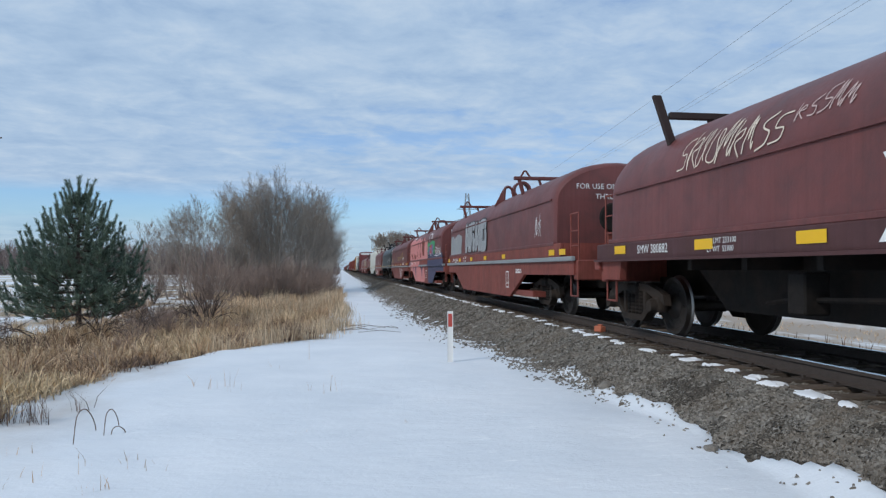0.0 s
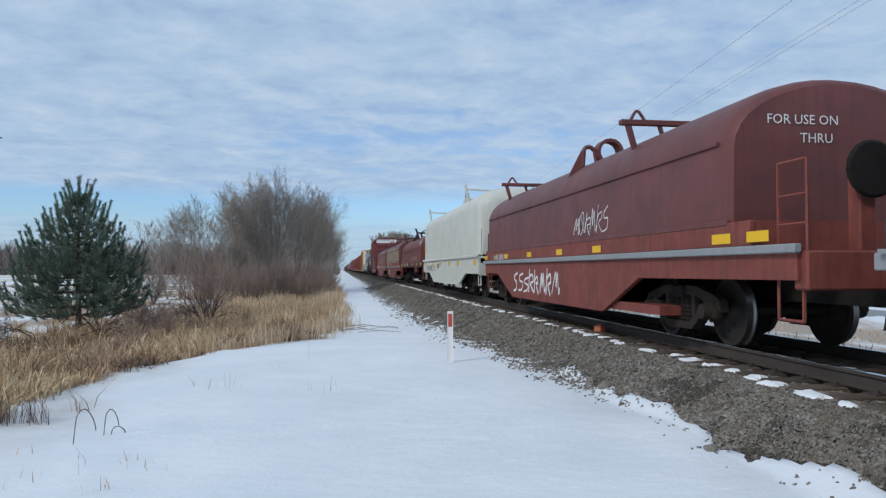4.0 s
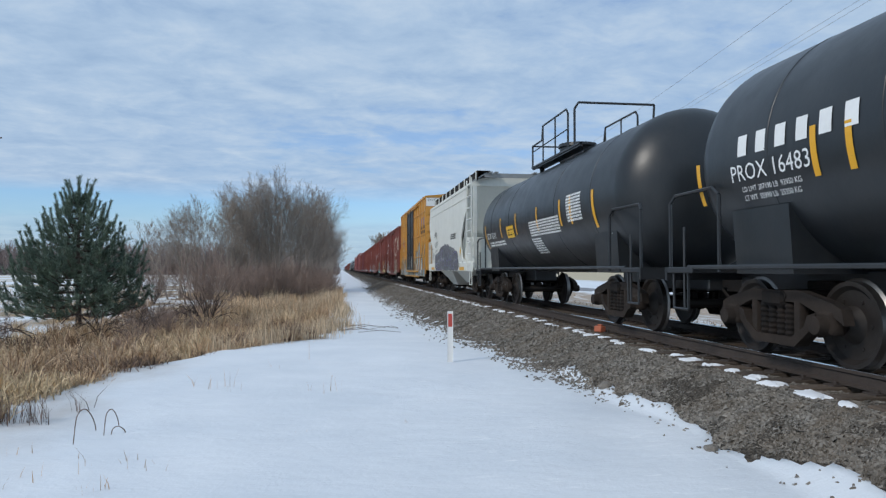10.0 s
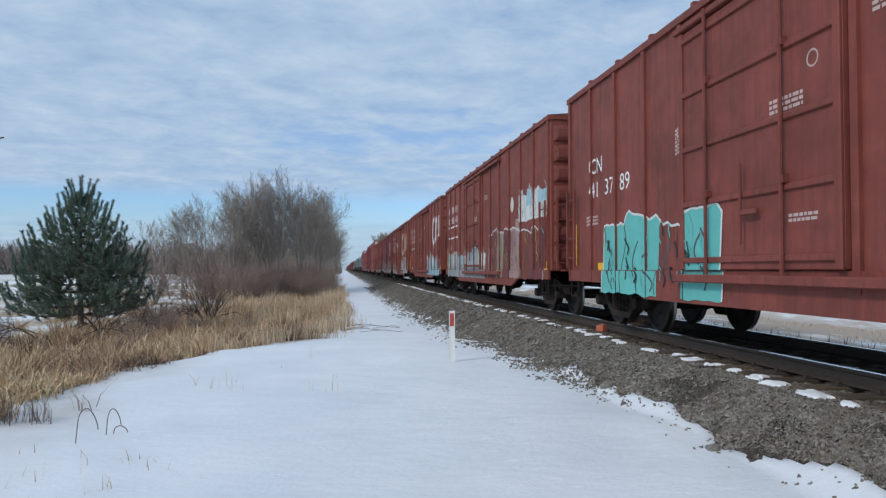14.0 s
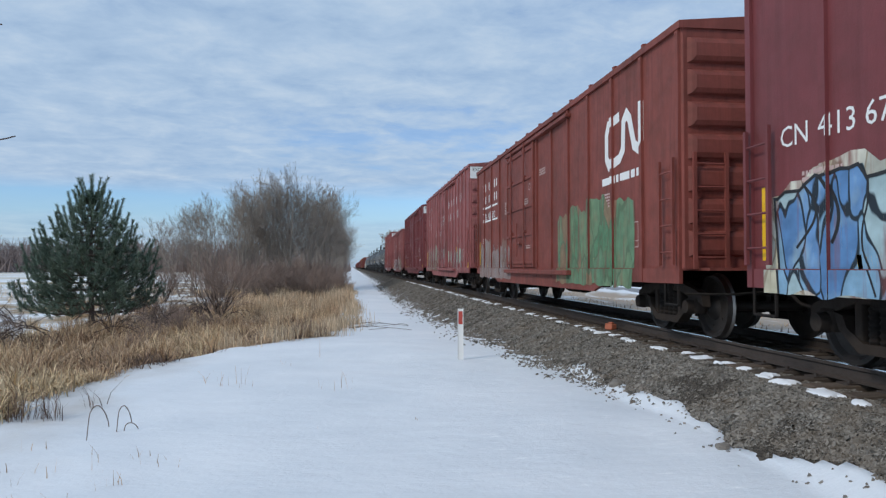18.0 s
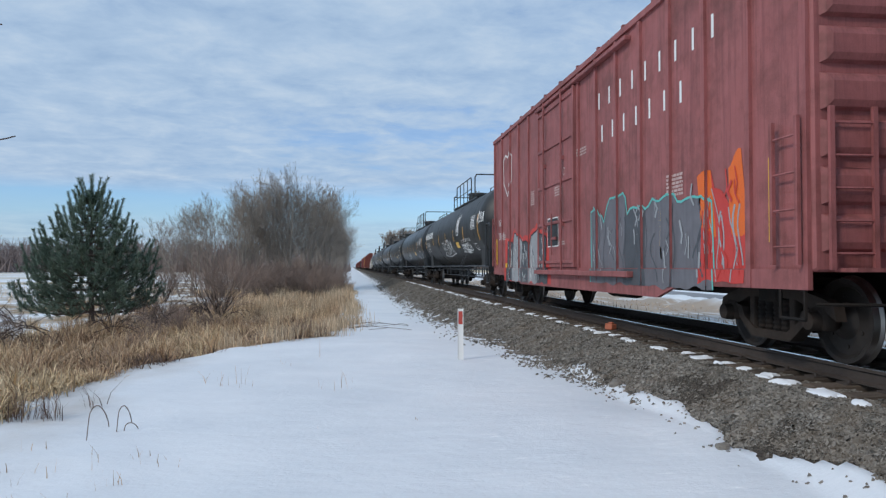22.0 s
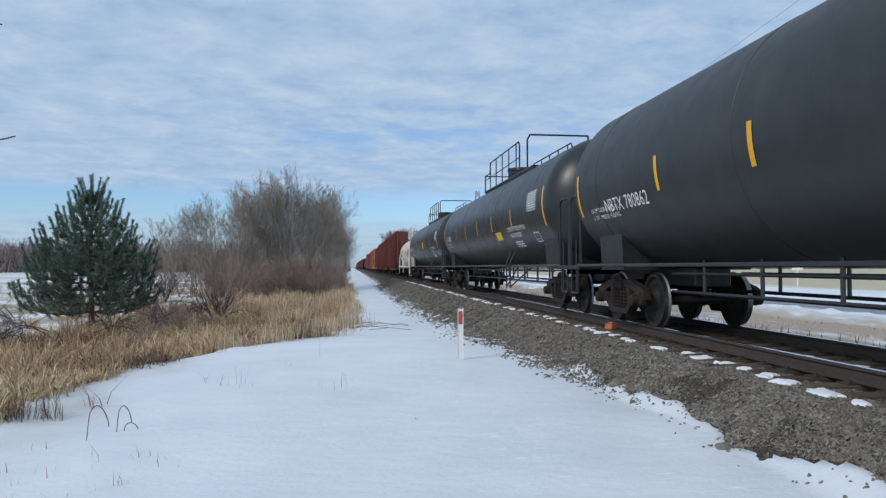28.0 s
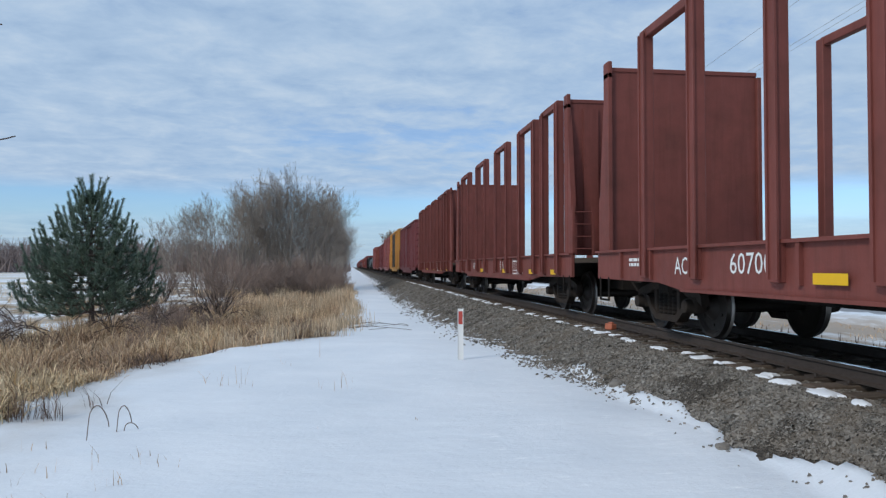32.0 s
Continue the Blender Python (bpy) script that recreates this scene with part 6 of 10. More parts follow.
def piece(car, side, seed, y0, y1, z0, z1, fill, edge, accent=(), halo=None, letters=5, label="", round_=0.80):
    """A bold piece: fat overlapping letters, each outlined, with cut-in counters, highlights and a ragged cloud behind."""
    rnd = random.Random(seed)
    fills = (fill,) if isinstance(fill, str) else fill
    letters = max(letters, round((y1 - y0) / (0.85 * (z1 - z0))))
    h, w = z1 - z0, (y1 - y0) / letters
    inner = "g_dark" if edge in ("g_white", "g_teal", "g_sage", "g_green") else edge
    base = None

    def heap(groups, lift):
        """Overlapping shapes, each a hair above the last."""
        out = Shape()
        for k, polys in enumerate(groups):
            q = side.lay(polys, lift + 0.0004 * (k % 9))
            out.add(q.v, q.f)
        return out

    if halo:
        cloud = []
        for i in range(letters + 2):
            cy = y0 + w * (i - 0.5)
            cloud.append([c for q in fan(blob(rnd, min(y1 - 0.1, max(y0 + 0.1, cy)), z0 + h * 0.52, w * 0.62, h * 0.58, 22, 0.3, 0.7)) if (c := cut(q, 1, z0, 99))])
        base = part("graffiti", heap(cloud, 0.0016), halo, car, label or "sprayed graffiti")

    def bars_of(cy):
        kind, q = rnd.randrange(5), w * 0.23
        top, foot = z1 - h * 0.16 * rnd.random(), z0 + h * 0.05 * rnd.random()
        mid, up = (top + foot) / 2, (top - foot) / 2
        stem = lambda dy, hi=1.0, lo=1.0: (cy + dy, mid + up * (hi - lo) * 0.5, q, up * (hi + lo) * 0.5)
        beam = lambda f, k=1.0: (cy, foot + (top - foot) * f, w * 0.50 * k, h * 0.15)
        return ([stem(w * 0.30), stem(-w * 0.30), beam(0.86), beam(0.42)], [stem(w * 0.30), stem(0.0, 0.9, 0.6), stem(-w * 0.30)], [beam(0.87), beam(0.5, 0.95), beam(0.13), stem(w * 0.33, 0.9, 0.0), stem(-w * 0.33, 0.0, 0.9)],
                [stem(w * 0.28), beam(0.87), beam(0.14), stem(-w * 0.36, 0.35, 0.9)], [stem(w * 0.32), beam(0.84, 0.9), beam(0.48, 0.8), stem(-w * 0.30, -0.1, 1.0)])[kind]

    lays = {}
    for i in range(letters):
        cy = y1 - w * (i + 0.5)
        shapes = bars_of(cy)
        seeds = [rnd.random() for _ in shapes]
        lift = 0.0055 + 0.0105 * (i % 2)
        for grow, m, dz in ((0.040, edge, 0.0), (0.0, fills[i % len(fills)], 0.005)):
            for (a, b, ry, rz), sd in zip(shapes, seeds):
                lays.setdefault((m, round(lift + dz, 4)), []).append(fan(blob(random.Random(sd), a, max(z0 + rz * 0.9, b), ry + grow, rz + grow, 20, 0.10, round_)))
        for _ in range(3):
            a, b = cy + w * rnd.uniform(-0.3, 0.3), z0 + h * rnd.uniform(0.2, 0.75)
            lean, ry, rz = rnd.uniform(-0.25, 0.25), rnd.uniform(0.018, 0.04), h * rnd.uniform(0.08, 0.16)
            lays.setdefault((inner, 0.0260), []).append(fan([(p + lean * (q - b), q) for p, q in blob(rnd, a, b, ry, rz, 14, 0.12, 0.9)]))
        for k, m in enumerate(accent):
            for _ in range(3):
                a, b = cy + w * rnd.uniform(-0.42, 0.42), z0 + h * rnd.uniform(0.1, 0.85)
                lean, ry, rz = rnd.uniform(-0.6, 0.6), rnd.uniform(0.014, 0.035), h * rnd.uniform(0.05, 0.12)
                lays.setdefault((m, 0.0300 + 0.004 * k), []).append(fan([(p + lean * (q - b), q) for p, q in blob(rnd, a, b, ry, rz, 14, 0.12, 0.9)]))
    for (m, lift), polys in sorted(lays.items(), key=lambda q: (q[0][1], q[0][0])):
        ob = part("graffiti" if base is None else "graffiti_letter", heap(polys, lift), m, base or car, "" if base else label or "sprayed graffiti")
        base = base or ob


def wild(car, side, seed, y0, y1, z0, z1, paint, edge=None, halo=None, letters=4, label="", flat=0.4):
    """A dense piece of interlocking angular letters with a ragged crest."""
    mass(car, side, seed, y0, y1, z0, z1, paint, edge, edge or paint, (), halo, letters, "graffiti", label or "sprayed graffiti", flat)


def wash(car, side, seed, y0, y1, z0, z1, mats):
    """Overpainted, faded graffiti: blocks of paint with a ragged top and soft tones."""
    mats = tuple(mats)
    mass(car, side, seed, y0, y1, z0, z1, mats, None, "g_grey" if mats[0] != "g_grey" else "g_dark", mats[1:3], None, max(3, round((y1 - y0) / 0.7)), "faded_graffiti", "faded graffiti patches", 0.35, mats[-1], 0.02)


def swirl(car, side, seed, y0, y1, z0, z1, fill, lines, label, lobes=9):
    """Graffiti as one dark mass of round lobes, filled with nested curls."""
    rnd = random.Random(seed)
    polys, curls = [], {}
    for i in range(lobes):
        for row in range(2):
            cy = y0 + (y1 - y0) * (i + 0.5 + 0.3 * row) / (lobes + 0.3)
            env = 0.62 + 0.38 * math.sin(math.pi * (i + 0.7) / lobes) + rnd.uniform(-0.08, 0.08)
            rz = (z1 - z0) * env * 0.34
            cz = z0 + rz * 0.92 + row * rz * 0.98
            ry = (y1 - y0) / lobes * rnd.uniform(0.75, 1.0)
            b = [(min(y1 + 0.2, max(y0 - 0.2, p)), max(z0, q)) for p, q in blob(rnd, cy, cz, ry, rz, 20, 0.18, 0.45)]
            polys.append(fan(b))
            for k in (0.86, 0.62, 0.4):
                a0, turn = rnd.uniform(0, 6.28), rnd.uniform(2.2, 4.6)
                pts = [(cy + ry * k * math.cos(a0 + turn * j / 9), max(z0 + 0.03, cz + rz * k * math.sin(a0 + turn * j / 9))) for j in range(10)]
                curls.setdefault(rnd.choice(lines), []).extend(ring_poly(pts, rnd.uniform(0.02, 0.04)))
    body = Shape()
    for i, p in enumerate(polys):
        s = side.lay(p, 0.003 + 0.0012 * i)
        body.add(s.v, s.f)
    base = part("graffiti", body, fill, car, label)
    for k, (m, p) in enumerate(sorted(curls.items())):
        part("graffiti_fold", side.lay(p, 0.027 + 0.002 * k), m, base)


def tag(car, side, seed, y, z, w, h, mat="letter", strokes=6, t=0.03):
    """A scrawled tag of curling letters, running from y towards -y."""
    rnd = random.Random(seed)
    polys = []
    pitch = w / strokes
    for i in range(strokes):
        a, lean = y - pitch * (i + 0.15), rnd.uniform(0.05, 0.25) * h
        hi, kind = h * rnd.uniform(0.6, 1.0), rnd.randrange(4)
        q = pitch * rnd.uniform(0.7, 1.15)
        forms = ([(0.1, 0.9), (0.0, 0.45), (0.15, 0.05), (0.6, 0.1), (0.85, 0.5), (0.7, 0.9), (0.35, 0.8), (0.9, 0.3), (1.1, 0.1)],
                 [(0.0, 0.0), (0.25, 0.95), (0.45, 0.3), (0.65, 0.9), (0.9, 0.05), (1.1, 0.25)],
                 [(0.8, 0.95), (0.2, 0.8), (0.25, 0.5), (0.75, 0.45), (0.7, 0.1), (0.1, 0.0)],
                 [(0.15, 1.0), (0.1, 0.0), (0.15, 0.55), (0.65, 0.75), (0.8, 0.45), (0.35, 0.35), (0.95, -0.05)])
        pts = [(a - q * (f + rnd.uniform(-0.09, 0.09)) - lean * (g - 0.5), z + hi * g + h * rnd.uniform(-0.05, 0.05)) for f, g in forms[kind]]
        polys += ring_poly(curve(pts), t * rnd.uniform(0.8, 1.25))
    if strokes > 4 and rnd.random() < 0.5:
        polys += ring_poly(curve([(y + 0.1 * w, z - 0.05 * h), (y - 0.4 * w, z - 0.14 * h), (y - 1.05 * w, z + 0.02 * h)]), t)
    return part("graffiti_tag", side.lay(polys, 0.006), mat, car, "scrawled spray-paint tag")


def emblem(car, side, y, z, w, h, mat="letter", t=0.28):
    """A flowing band: an open bracket that runs on into a wave."""
    pts = [(y - w * 0.42, z + h * 0.72), (y - w * 0.40, z + h * 0.95), (y - w * 0.08, z + h * 0.88), (y - w * 0.02, z + h * 0.70), (y - w * 0.02, z + h * 0.2), (y - w * 0.10, z + h * 0.02),
           (y - w * 0.40, z + h * 0.10), (y - w * 0.50, z + h * 0.25), (y - w * 0.52, z + h * 0.80), (y - w * 0.60, z + h * 0.92), (y - w * 0.68, z + h * 0.80), (y - w * 0.80, z + h * 0.25), (y - w * 0.90, z + h * 0.16), (y - w * 0.98, z + h * 0.3), (y - w * 0.98, z + h * 1.0)]
    return part("emblem", side.lay(ring_poly(pts[1:], t), 0.005), mat, car, "large flowing painted emblem band")


def block_row(car, side, y, z, n, pitch, w, h, mat="letter", rise=0.0, skip=()):
    """A company name as a row of plain upright blocks."""
    polys = []
    for i in range(n):
        if i in skip:
            continue
        a, b = y - i * pitch, z + rise * i
        polys.append([(a, b), (a - w * 0.75, b), (a - w * 0.75, b + h), (a, b + h)])
    return part("lettering", side.lay(polys, 0.004), mat, car, "company name as painted blocks")


def start(kind, label, u0, u1, category):
    car = tagged(new(kind), label, category, "train")
    car.location = (RX, (u0 + u1) / 2, 0)
    CARS.append((car, (u0 + u1) / 2))
    return car, (u1 - u0) / 2


# ---- boxcars ----
HALF = 1.47


def boxcar(u0, u1, top, mat, label, door=(-1.6, 1.6), posts=1.22, belts=(), ends=7, end_mat=None, white_end=False, door_mat=None, refl=(), seed=0, near=True, sill=True):
    car, h = start("boxcar", label, u0, u1, "freight car")
    end_mat, rnd = end_mat or mat, random.Random(seed)
    z0 = 0.98
    body = part("body", Shape().box(-HALF, HALF, -h, h, z0, top - 0.06, 0.025), mat, car)
    peak = top + 0.12
    prof = [(-HALF - 0.05, top - 0.12), (-HALF - 0.05, top - 0.02), (0, peak), (HALF + 0.05, top - 0.02), (HALF + 0.05, top - 0.12)]
    roof = part("roof", Shape().extrude_y(prof, -h - 0.03, h + 0.03), mat, car)
    seam = shared(f"roof_seam/{top}", lambda s: s.extrude_y([(-HALF - 0.05, top - 0.02), (0, peak + 0.0), (HALF + 0.05, top - 0.02), (HALF + 0.05, top + 0.03), (0, peak + 0.05), (-HALF - 0.05, top + 0.03)], -0.04, 0.04), mat)
    n = int(2 * h / 1.2)
    if near:
        for i in range(1, n):
            part("roof_seam", seam, "", roof, at=(0, -h + 2 * h * i / n, 0))
    # vertical posts, left and right of the door
    xs, depth, pw = [], 0.042, 0.10
    for a, b in ((-h + 0.09, door[0] - 0.1), (door[1] + 0.1, h - 0.09)):
        k = max(1, round((b - a) / posts))
        xs += [a + (b - a) * i / k for i in range(k + 1)]
    post = shared(f"post/{top}", lambda s: s.prism([(-pw / 2, 0.80), (pw / 2, 0.80), (pw / 2, top - 0.13), (-pw / 2, top - 0.13)], -HALF - depth, -HALF + 0.01), mat)
    ycuts = []
    for y in xs:
        part("post", post, "", car, at=(0, y, 0))
        if near:
            part("post", post, "", car, at=Matrix.Translation((0, y, 0)) @ MIRROR)
        ycuts += [y - pw / 2, y + pw / 2]
    for z in belts:
        for a, b in ((-h + 0.1, door[0] - 0.1), (door[1] + 0.1, h - 0.1)):
            part("belt_rail", Shape().box(-HALF - 0.05, -HALF + 0.01, a, b, z - 0.035, z + 0.035, 0.01), mat, car)
    # door on its tracks
    dm = door_mat or mat
    d0, d1 = door
    dz0, dz1 = 1.02, top - 0.32
    dr = part("door", Shape().box(-HALF - 0.07, -HALF + 0.005, d0, d1, dz0, dz1, 0.012), dm, car, "sliding plug door with pressed panels")
    xd = -HALF - 0.07
    mid = (d0 + d1) / 2
    for i in range(5):
        z = dz0 + 0.12 + (dz1 - dz0 - 0.24) * i / 4
        part("door_rib", Shape().box(xd - 0.035, xd + 0.01, d0 + 0.08, d1 - 0.08, z - 0.035, z + 0.035, 0.01), dm, dr)
    for y in (d0 + 0.05, mid, d1 - 0.05) if d1 - d0 > 3.4 else (d0 + 0.05, d1 - 0.05):
        part("door_stile", Shape().box(xd - 0.03, xd + 0.01, y - 0.05, y + 0.05, dz0, dz1, 0.01), dm, dr)
    for y in (d0 + (d1 - d0) * 0.27, d0 + (d1 - d0) * 0.76):
        part("lock_rod", Shape().rod((xd - 0.06, y, dz0 - 0.05), (xd - 0.06, y, dz1 + 0.1), 0.022, 6).box(xd - 0.07, xd, y - 0.05, y + 0.05, 1.9, 1.98).box(xd - 0.07, xd, y - 0.05, y + 0.05, 3.3, 3.38), dm, dr)
    part("door_handle", Shape().box(xd - 0.09, xd - 0.05, mid - 0.30, mid + 0.05, 1.62, 1.68, 0.008).rod((xd - 0.08, mid, 1.3), (xd - 0.08, mid, 2.2), 0.018, 6), dm, dr)
    part("door_track", Shape().box(-HALF - 0.15, -HALF, d0 - 2.9, d1 + 0.12, 0.86, 0.96, 0.012), mat, car)
    part("door_track", Shape().box(-HALF - 0.12, -HALF, d0 - 2.8, d1 + 0.12, top - 0.30, top - 0.22, 0.012), mat, car)
    # side sill, deeper in the middle
    if sill:
        part("side_sill", Shape().prism([(-h + 0.15, z0 + 0.03), (h - 0.15, z0 + 0.03), (h - 0.15, 0.80), (h - 2.9, 0.78), (h - 3.6, 0.58), (-h + 3.6, 0.58), (-h + 2.9, 0.78), (-h + 0.15, 0.80)], -HALF - 0.03, -HALF + 0.03), mat, car)
    under = Shape().box(-0.22, 0.22, -h + 0.3, h - 0.3, 0.62, 0.98)
    for y in np.arange(-h + 2.4, h - 2.2, 1.6):
        under.box(-1.4, 1.4, y - 0.05, y + 0.05, 0.75, 0.98)
    under.rod((-0.6, -1.4, 0.62), (-0.6, -0.2, 0.62), 0.19, 10).box(0.3, 0.7, 0.6, 1.1, 0.5, 0.9)
    part("underframe", under, "steel_dark", car)
    # corrugated ends, the near one in view
    lo, hi = z0 + 0.15, top - (0.62 if white_end else 0.2)
    ez = [lo + (hi - lo) * (i + 0.5) / ends for i in range(ends)]
    hh = (hi - lo) / ends
    rib = shared(f"end_rib/{ends}/{top}/{white_end}", lambda s: s.rings([[(-HALF + 0.08 + e, y, -hh * q), (HALF - 0.08 - e, y, -hh * q), (HALF - 0.08 - e, y, hh * q), (-HALF + 0.08 + e, y, hh * q)] for y, q, e in ((0, 0.40, 0.0), (-0.05, 0.34, 0.05), (-0.075, 0.20, 0.1))]), end_mat)
    for z in ez:
        part("end_rib", rib, "", car, at=(0, -h, z))
        if near:
            part("end_rib", rib, "", car, at=Matrix.Translation((0, h, z)) @ MIRROR)
    if white_end:
        part("end_band", Shape().box(-HALF + 0.01, HALF - 0.01, -h - 0.012, -h + 0.01, top - 0.58, top - 0.07), "letter", car, "white painted band high on the end")
        write_end(car, -h - 0.012, "EXCESS HEIGHT CAR", -HALF + 0.1, top - 0.30, 0.12, "dark_letter")
    # ladders, platform, steps, brake wheel
    s = Shape()
    ladder(s, -HALF - 0.09, -h + 0.12, -h + 0.55, 1.05, 2.55, 4)
    part("side_ladder", s, mat, car)
    s = Shape()
    ladder(s, -HALF - 0.09, h - 0.55, h - 0.12, 1.05, 2.55, 4)
    part("side_ladder", s, mat, car)
    if near:
        s = Shape()
        end_ladder(s, -h - 0.11, -HALF + 0.12, -HALF + 0.58, 1.0, 2.6, 5)
        part("end_ladder", s, end_mat, car)
        s = Shape()
        end_ladder(s, -h - 0.12, 0.5, 1.25, 1.1, 2.7, 4)
        part("end_ladder", s, end_mat, car)
        part("brake_wheel", Shape().turn_y([(-h - 0.22, 0.25), (-h - 0.20, 0.28), (-h - 0.18, 0.25), (-h - 0.19, 0.2)], 0.2, 2.35, 20).rod((0.2, -h - 0.2, 2.35), (0.2, -h, 2.35), 0.03, 8), "steel_dark", car)
        part("crossover_platform", Shape().box(-1.25, 1.25, -h - 0.32, -h, 0.98, 1.02), end_mat, car)
        for k in (-1, 1):
            s = Shape()
            stirrup(s, -HALF - 0.01, k * (h - 0.34), 0.42, 0.95, 0.5)
            part("stirrup_step", s, "steel_dark", car)
        part("uncoupling_lever", Shape().path([(-1.42, -h + 0.05, 0.66), (-0.9, -h - 0.22, 0.66), (-0.3, -h - 0.22, 0.70)], 0.018, 5), "steel_dark", car)
    couplers(car, h + 0.45)
    truck(car, -h + 1.38, near), truck(car, h - 1.65, near)

    def at(y, z):
        if d0 <= y <= d1 and dz0 <= z <= dz1:
            return HALF + 0.07
        for c in xs:
            if abs(y - c) <= pw / 2:
                return HALF + depth
        return HALF + (0.03 if z < 1.0 and sill else 0)
    side = Side(at, ycuts + [d0, d1], (1.0, dz0))
    for y, z, w, hh_ in refl:
        rect(car, side, y, y - w, z, z + hh_, "reflector", "reflector", "yellow reflective strip")
    return car, side, h


# ---- coil cars ----
def hood_profile(zb, crease, top, wide=1.46, n=9):
    """Half outline of a cover, from the foot on the near side to the crown."""
    pts = [(-wide, zb), (-wide + 0.02, crease)]
    for i in range(1, n + 1):
        a = math.pi / 2 * i / n
        pts.append((-(wide - 0.02) * math.cos(a), crease + (top - crease) * math.sin(a)))
    return pts


def coil_hood(car, y0, y1, zb, crease, top, mat, wide=1.46, brackets=True, brmat=None, centre=1.3, loop=True, eye=0.0):
    half = hood_profile(zb, crease, top, wide)
    prof = half + [(-x, z) for x, z in half[-2::-1]]
    rings = []
    for y, k in ((y0, 0.93), (y0 + 0.05, 0.965), (y0 + 0.18, 0.99), (y0 + 0.4, 1.0), (y1 - 0.4, 1.0), (y1 - 0.18, 0.99), (y1 - 0.05, 0.965), (y1, 0.93)):
        rings.append([(x * (0.5 + k / 2), y, zb + (z - zb) * k) for x, z in prof])
    hood = part("cover", Shape().rings(rings), mat, car, "removable rounded coil cover", smooth=True)
    part("cover_rim", Shape().box(-wide - 0.03, -wide + 0.02, y0 + 0.02, y1 - 0.02, zb, zb + 0.07, 0.01).box(wide - 0.02, wide + 0.03, y0 + 0.02, y1 - 0.02, zb, zb + 0.07, 0.01), mat, hood)
    part("cover_seam", Shape().box(-wide - 0.012, -wide + 0.04, y0 + 0.25, y1 - 0.25, crease - 0.02, crease + 0.02), mat, hood)
    bm_ = brmat or ("black" if mat == "green" else "soot_bar" if not loop else "hood")
    if brackets:
        for yb in ((centre - 4.4, centre + 4.4) if loop else (centre - 3.9, centre + 4.1)):
            s = Shape()
            zc = top + (0.09 if loop else 0.03)
            flat_bar = lambda p, q, w, d: s.rings([[(x - w, yb - d, z), (x + w, yb - d, z), (x + w, yb + d, z), (x - w, yb + d, z)] for x, z in (p, q)])
            if loop:
                flat_bar((-1.13, top - 0.40), (-1.27, zc), 0.045, 0.035)
                flat_bar((1.13, top - 0.40), (1.27, zc), 0.045, 0.035)
                flat_bar((-0.62, top - 0.22), (-0.72, zc), 0.03, 0.03)
                s.path([(-1.22, yb, zc + 0.03), (-1.12, yb, zc + 0.19), (-1.07, yb, zc + 0.19), (-0.96, yb, zc + 0.03)], 0.026, 6)
                s.box(-1.40, 1.40, yb - 0.06, yb + 0.06, zc - 0.05, zc + 0.04, 0.01)
            else:
                flat_bar((-1.05, top - 0.62), (-1.36, zc + 0.28), 0.055, 0.045)
                flat_bar((1.05, top - 0.62), (1.36, zc + 0.28), 0.055, 0.045)
                flat_bar((-0.45, top - 0.2), (-0.55, zc), 0.03, 0.03)
                s.box(-1.16, 1.16, yb - 0.05, yb + 0.05, zc - 0.06, zc + 0.04, 0.01)
            part("stacking_bracket", s, bm_, hood, "steel stacking bracket on the cover")
        # gusset plate with an arched eye beside a thick lifting ring
        yc = (centre - 1.3 if loop else centre - 0.9) + eye
        s = Shape().extrude_y([(-1.28, top - 0.42), (-1.0, top + 0.12), (-0.90, top + 0.12), (-0.93, top - 0.3)], yc - 0.03, yc + 0.03)
        s.path([(-0.96, yc, top - 0.2), (-0.96, yc, top + 0.10), (-0.90, yc, top + 0.20), (-0.80, yc, top + 0.22), (-0.70, yc, top + 0.14), (-0.66, yc, top - 0.1)], 0.045, 8)
        arc = [(-0.40 - 0.22 * math.cos(a), top + 0.10 + 0.22 * math.sin(a)) for a in np.linspace(-0.9, math.pi + 0.9, 15)]
        hoop = [[(x, yc - 0.15, z), (x, yc + 0.15, z), (x + (x + 0.40) * 0.30, yc + 0.15, z + (z - top - 0.10) * 0.30), (x + (x + 0.40) * 0.30, yc - 0.15, z + (z - top - 0.10) * 0.30)] for x, z in arc]
        s.rings(hoop)
        part("lifting_ring", s, bm_, hood, "looped steel lifting eyes")
    return hood, half


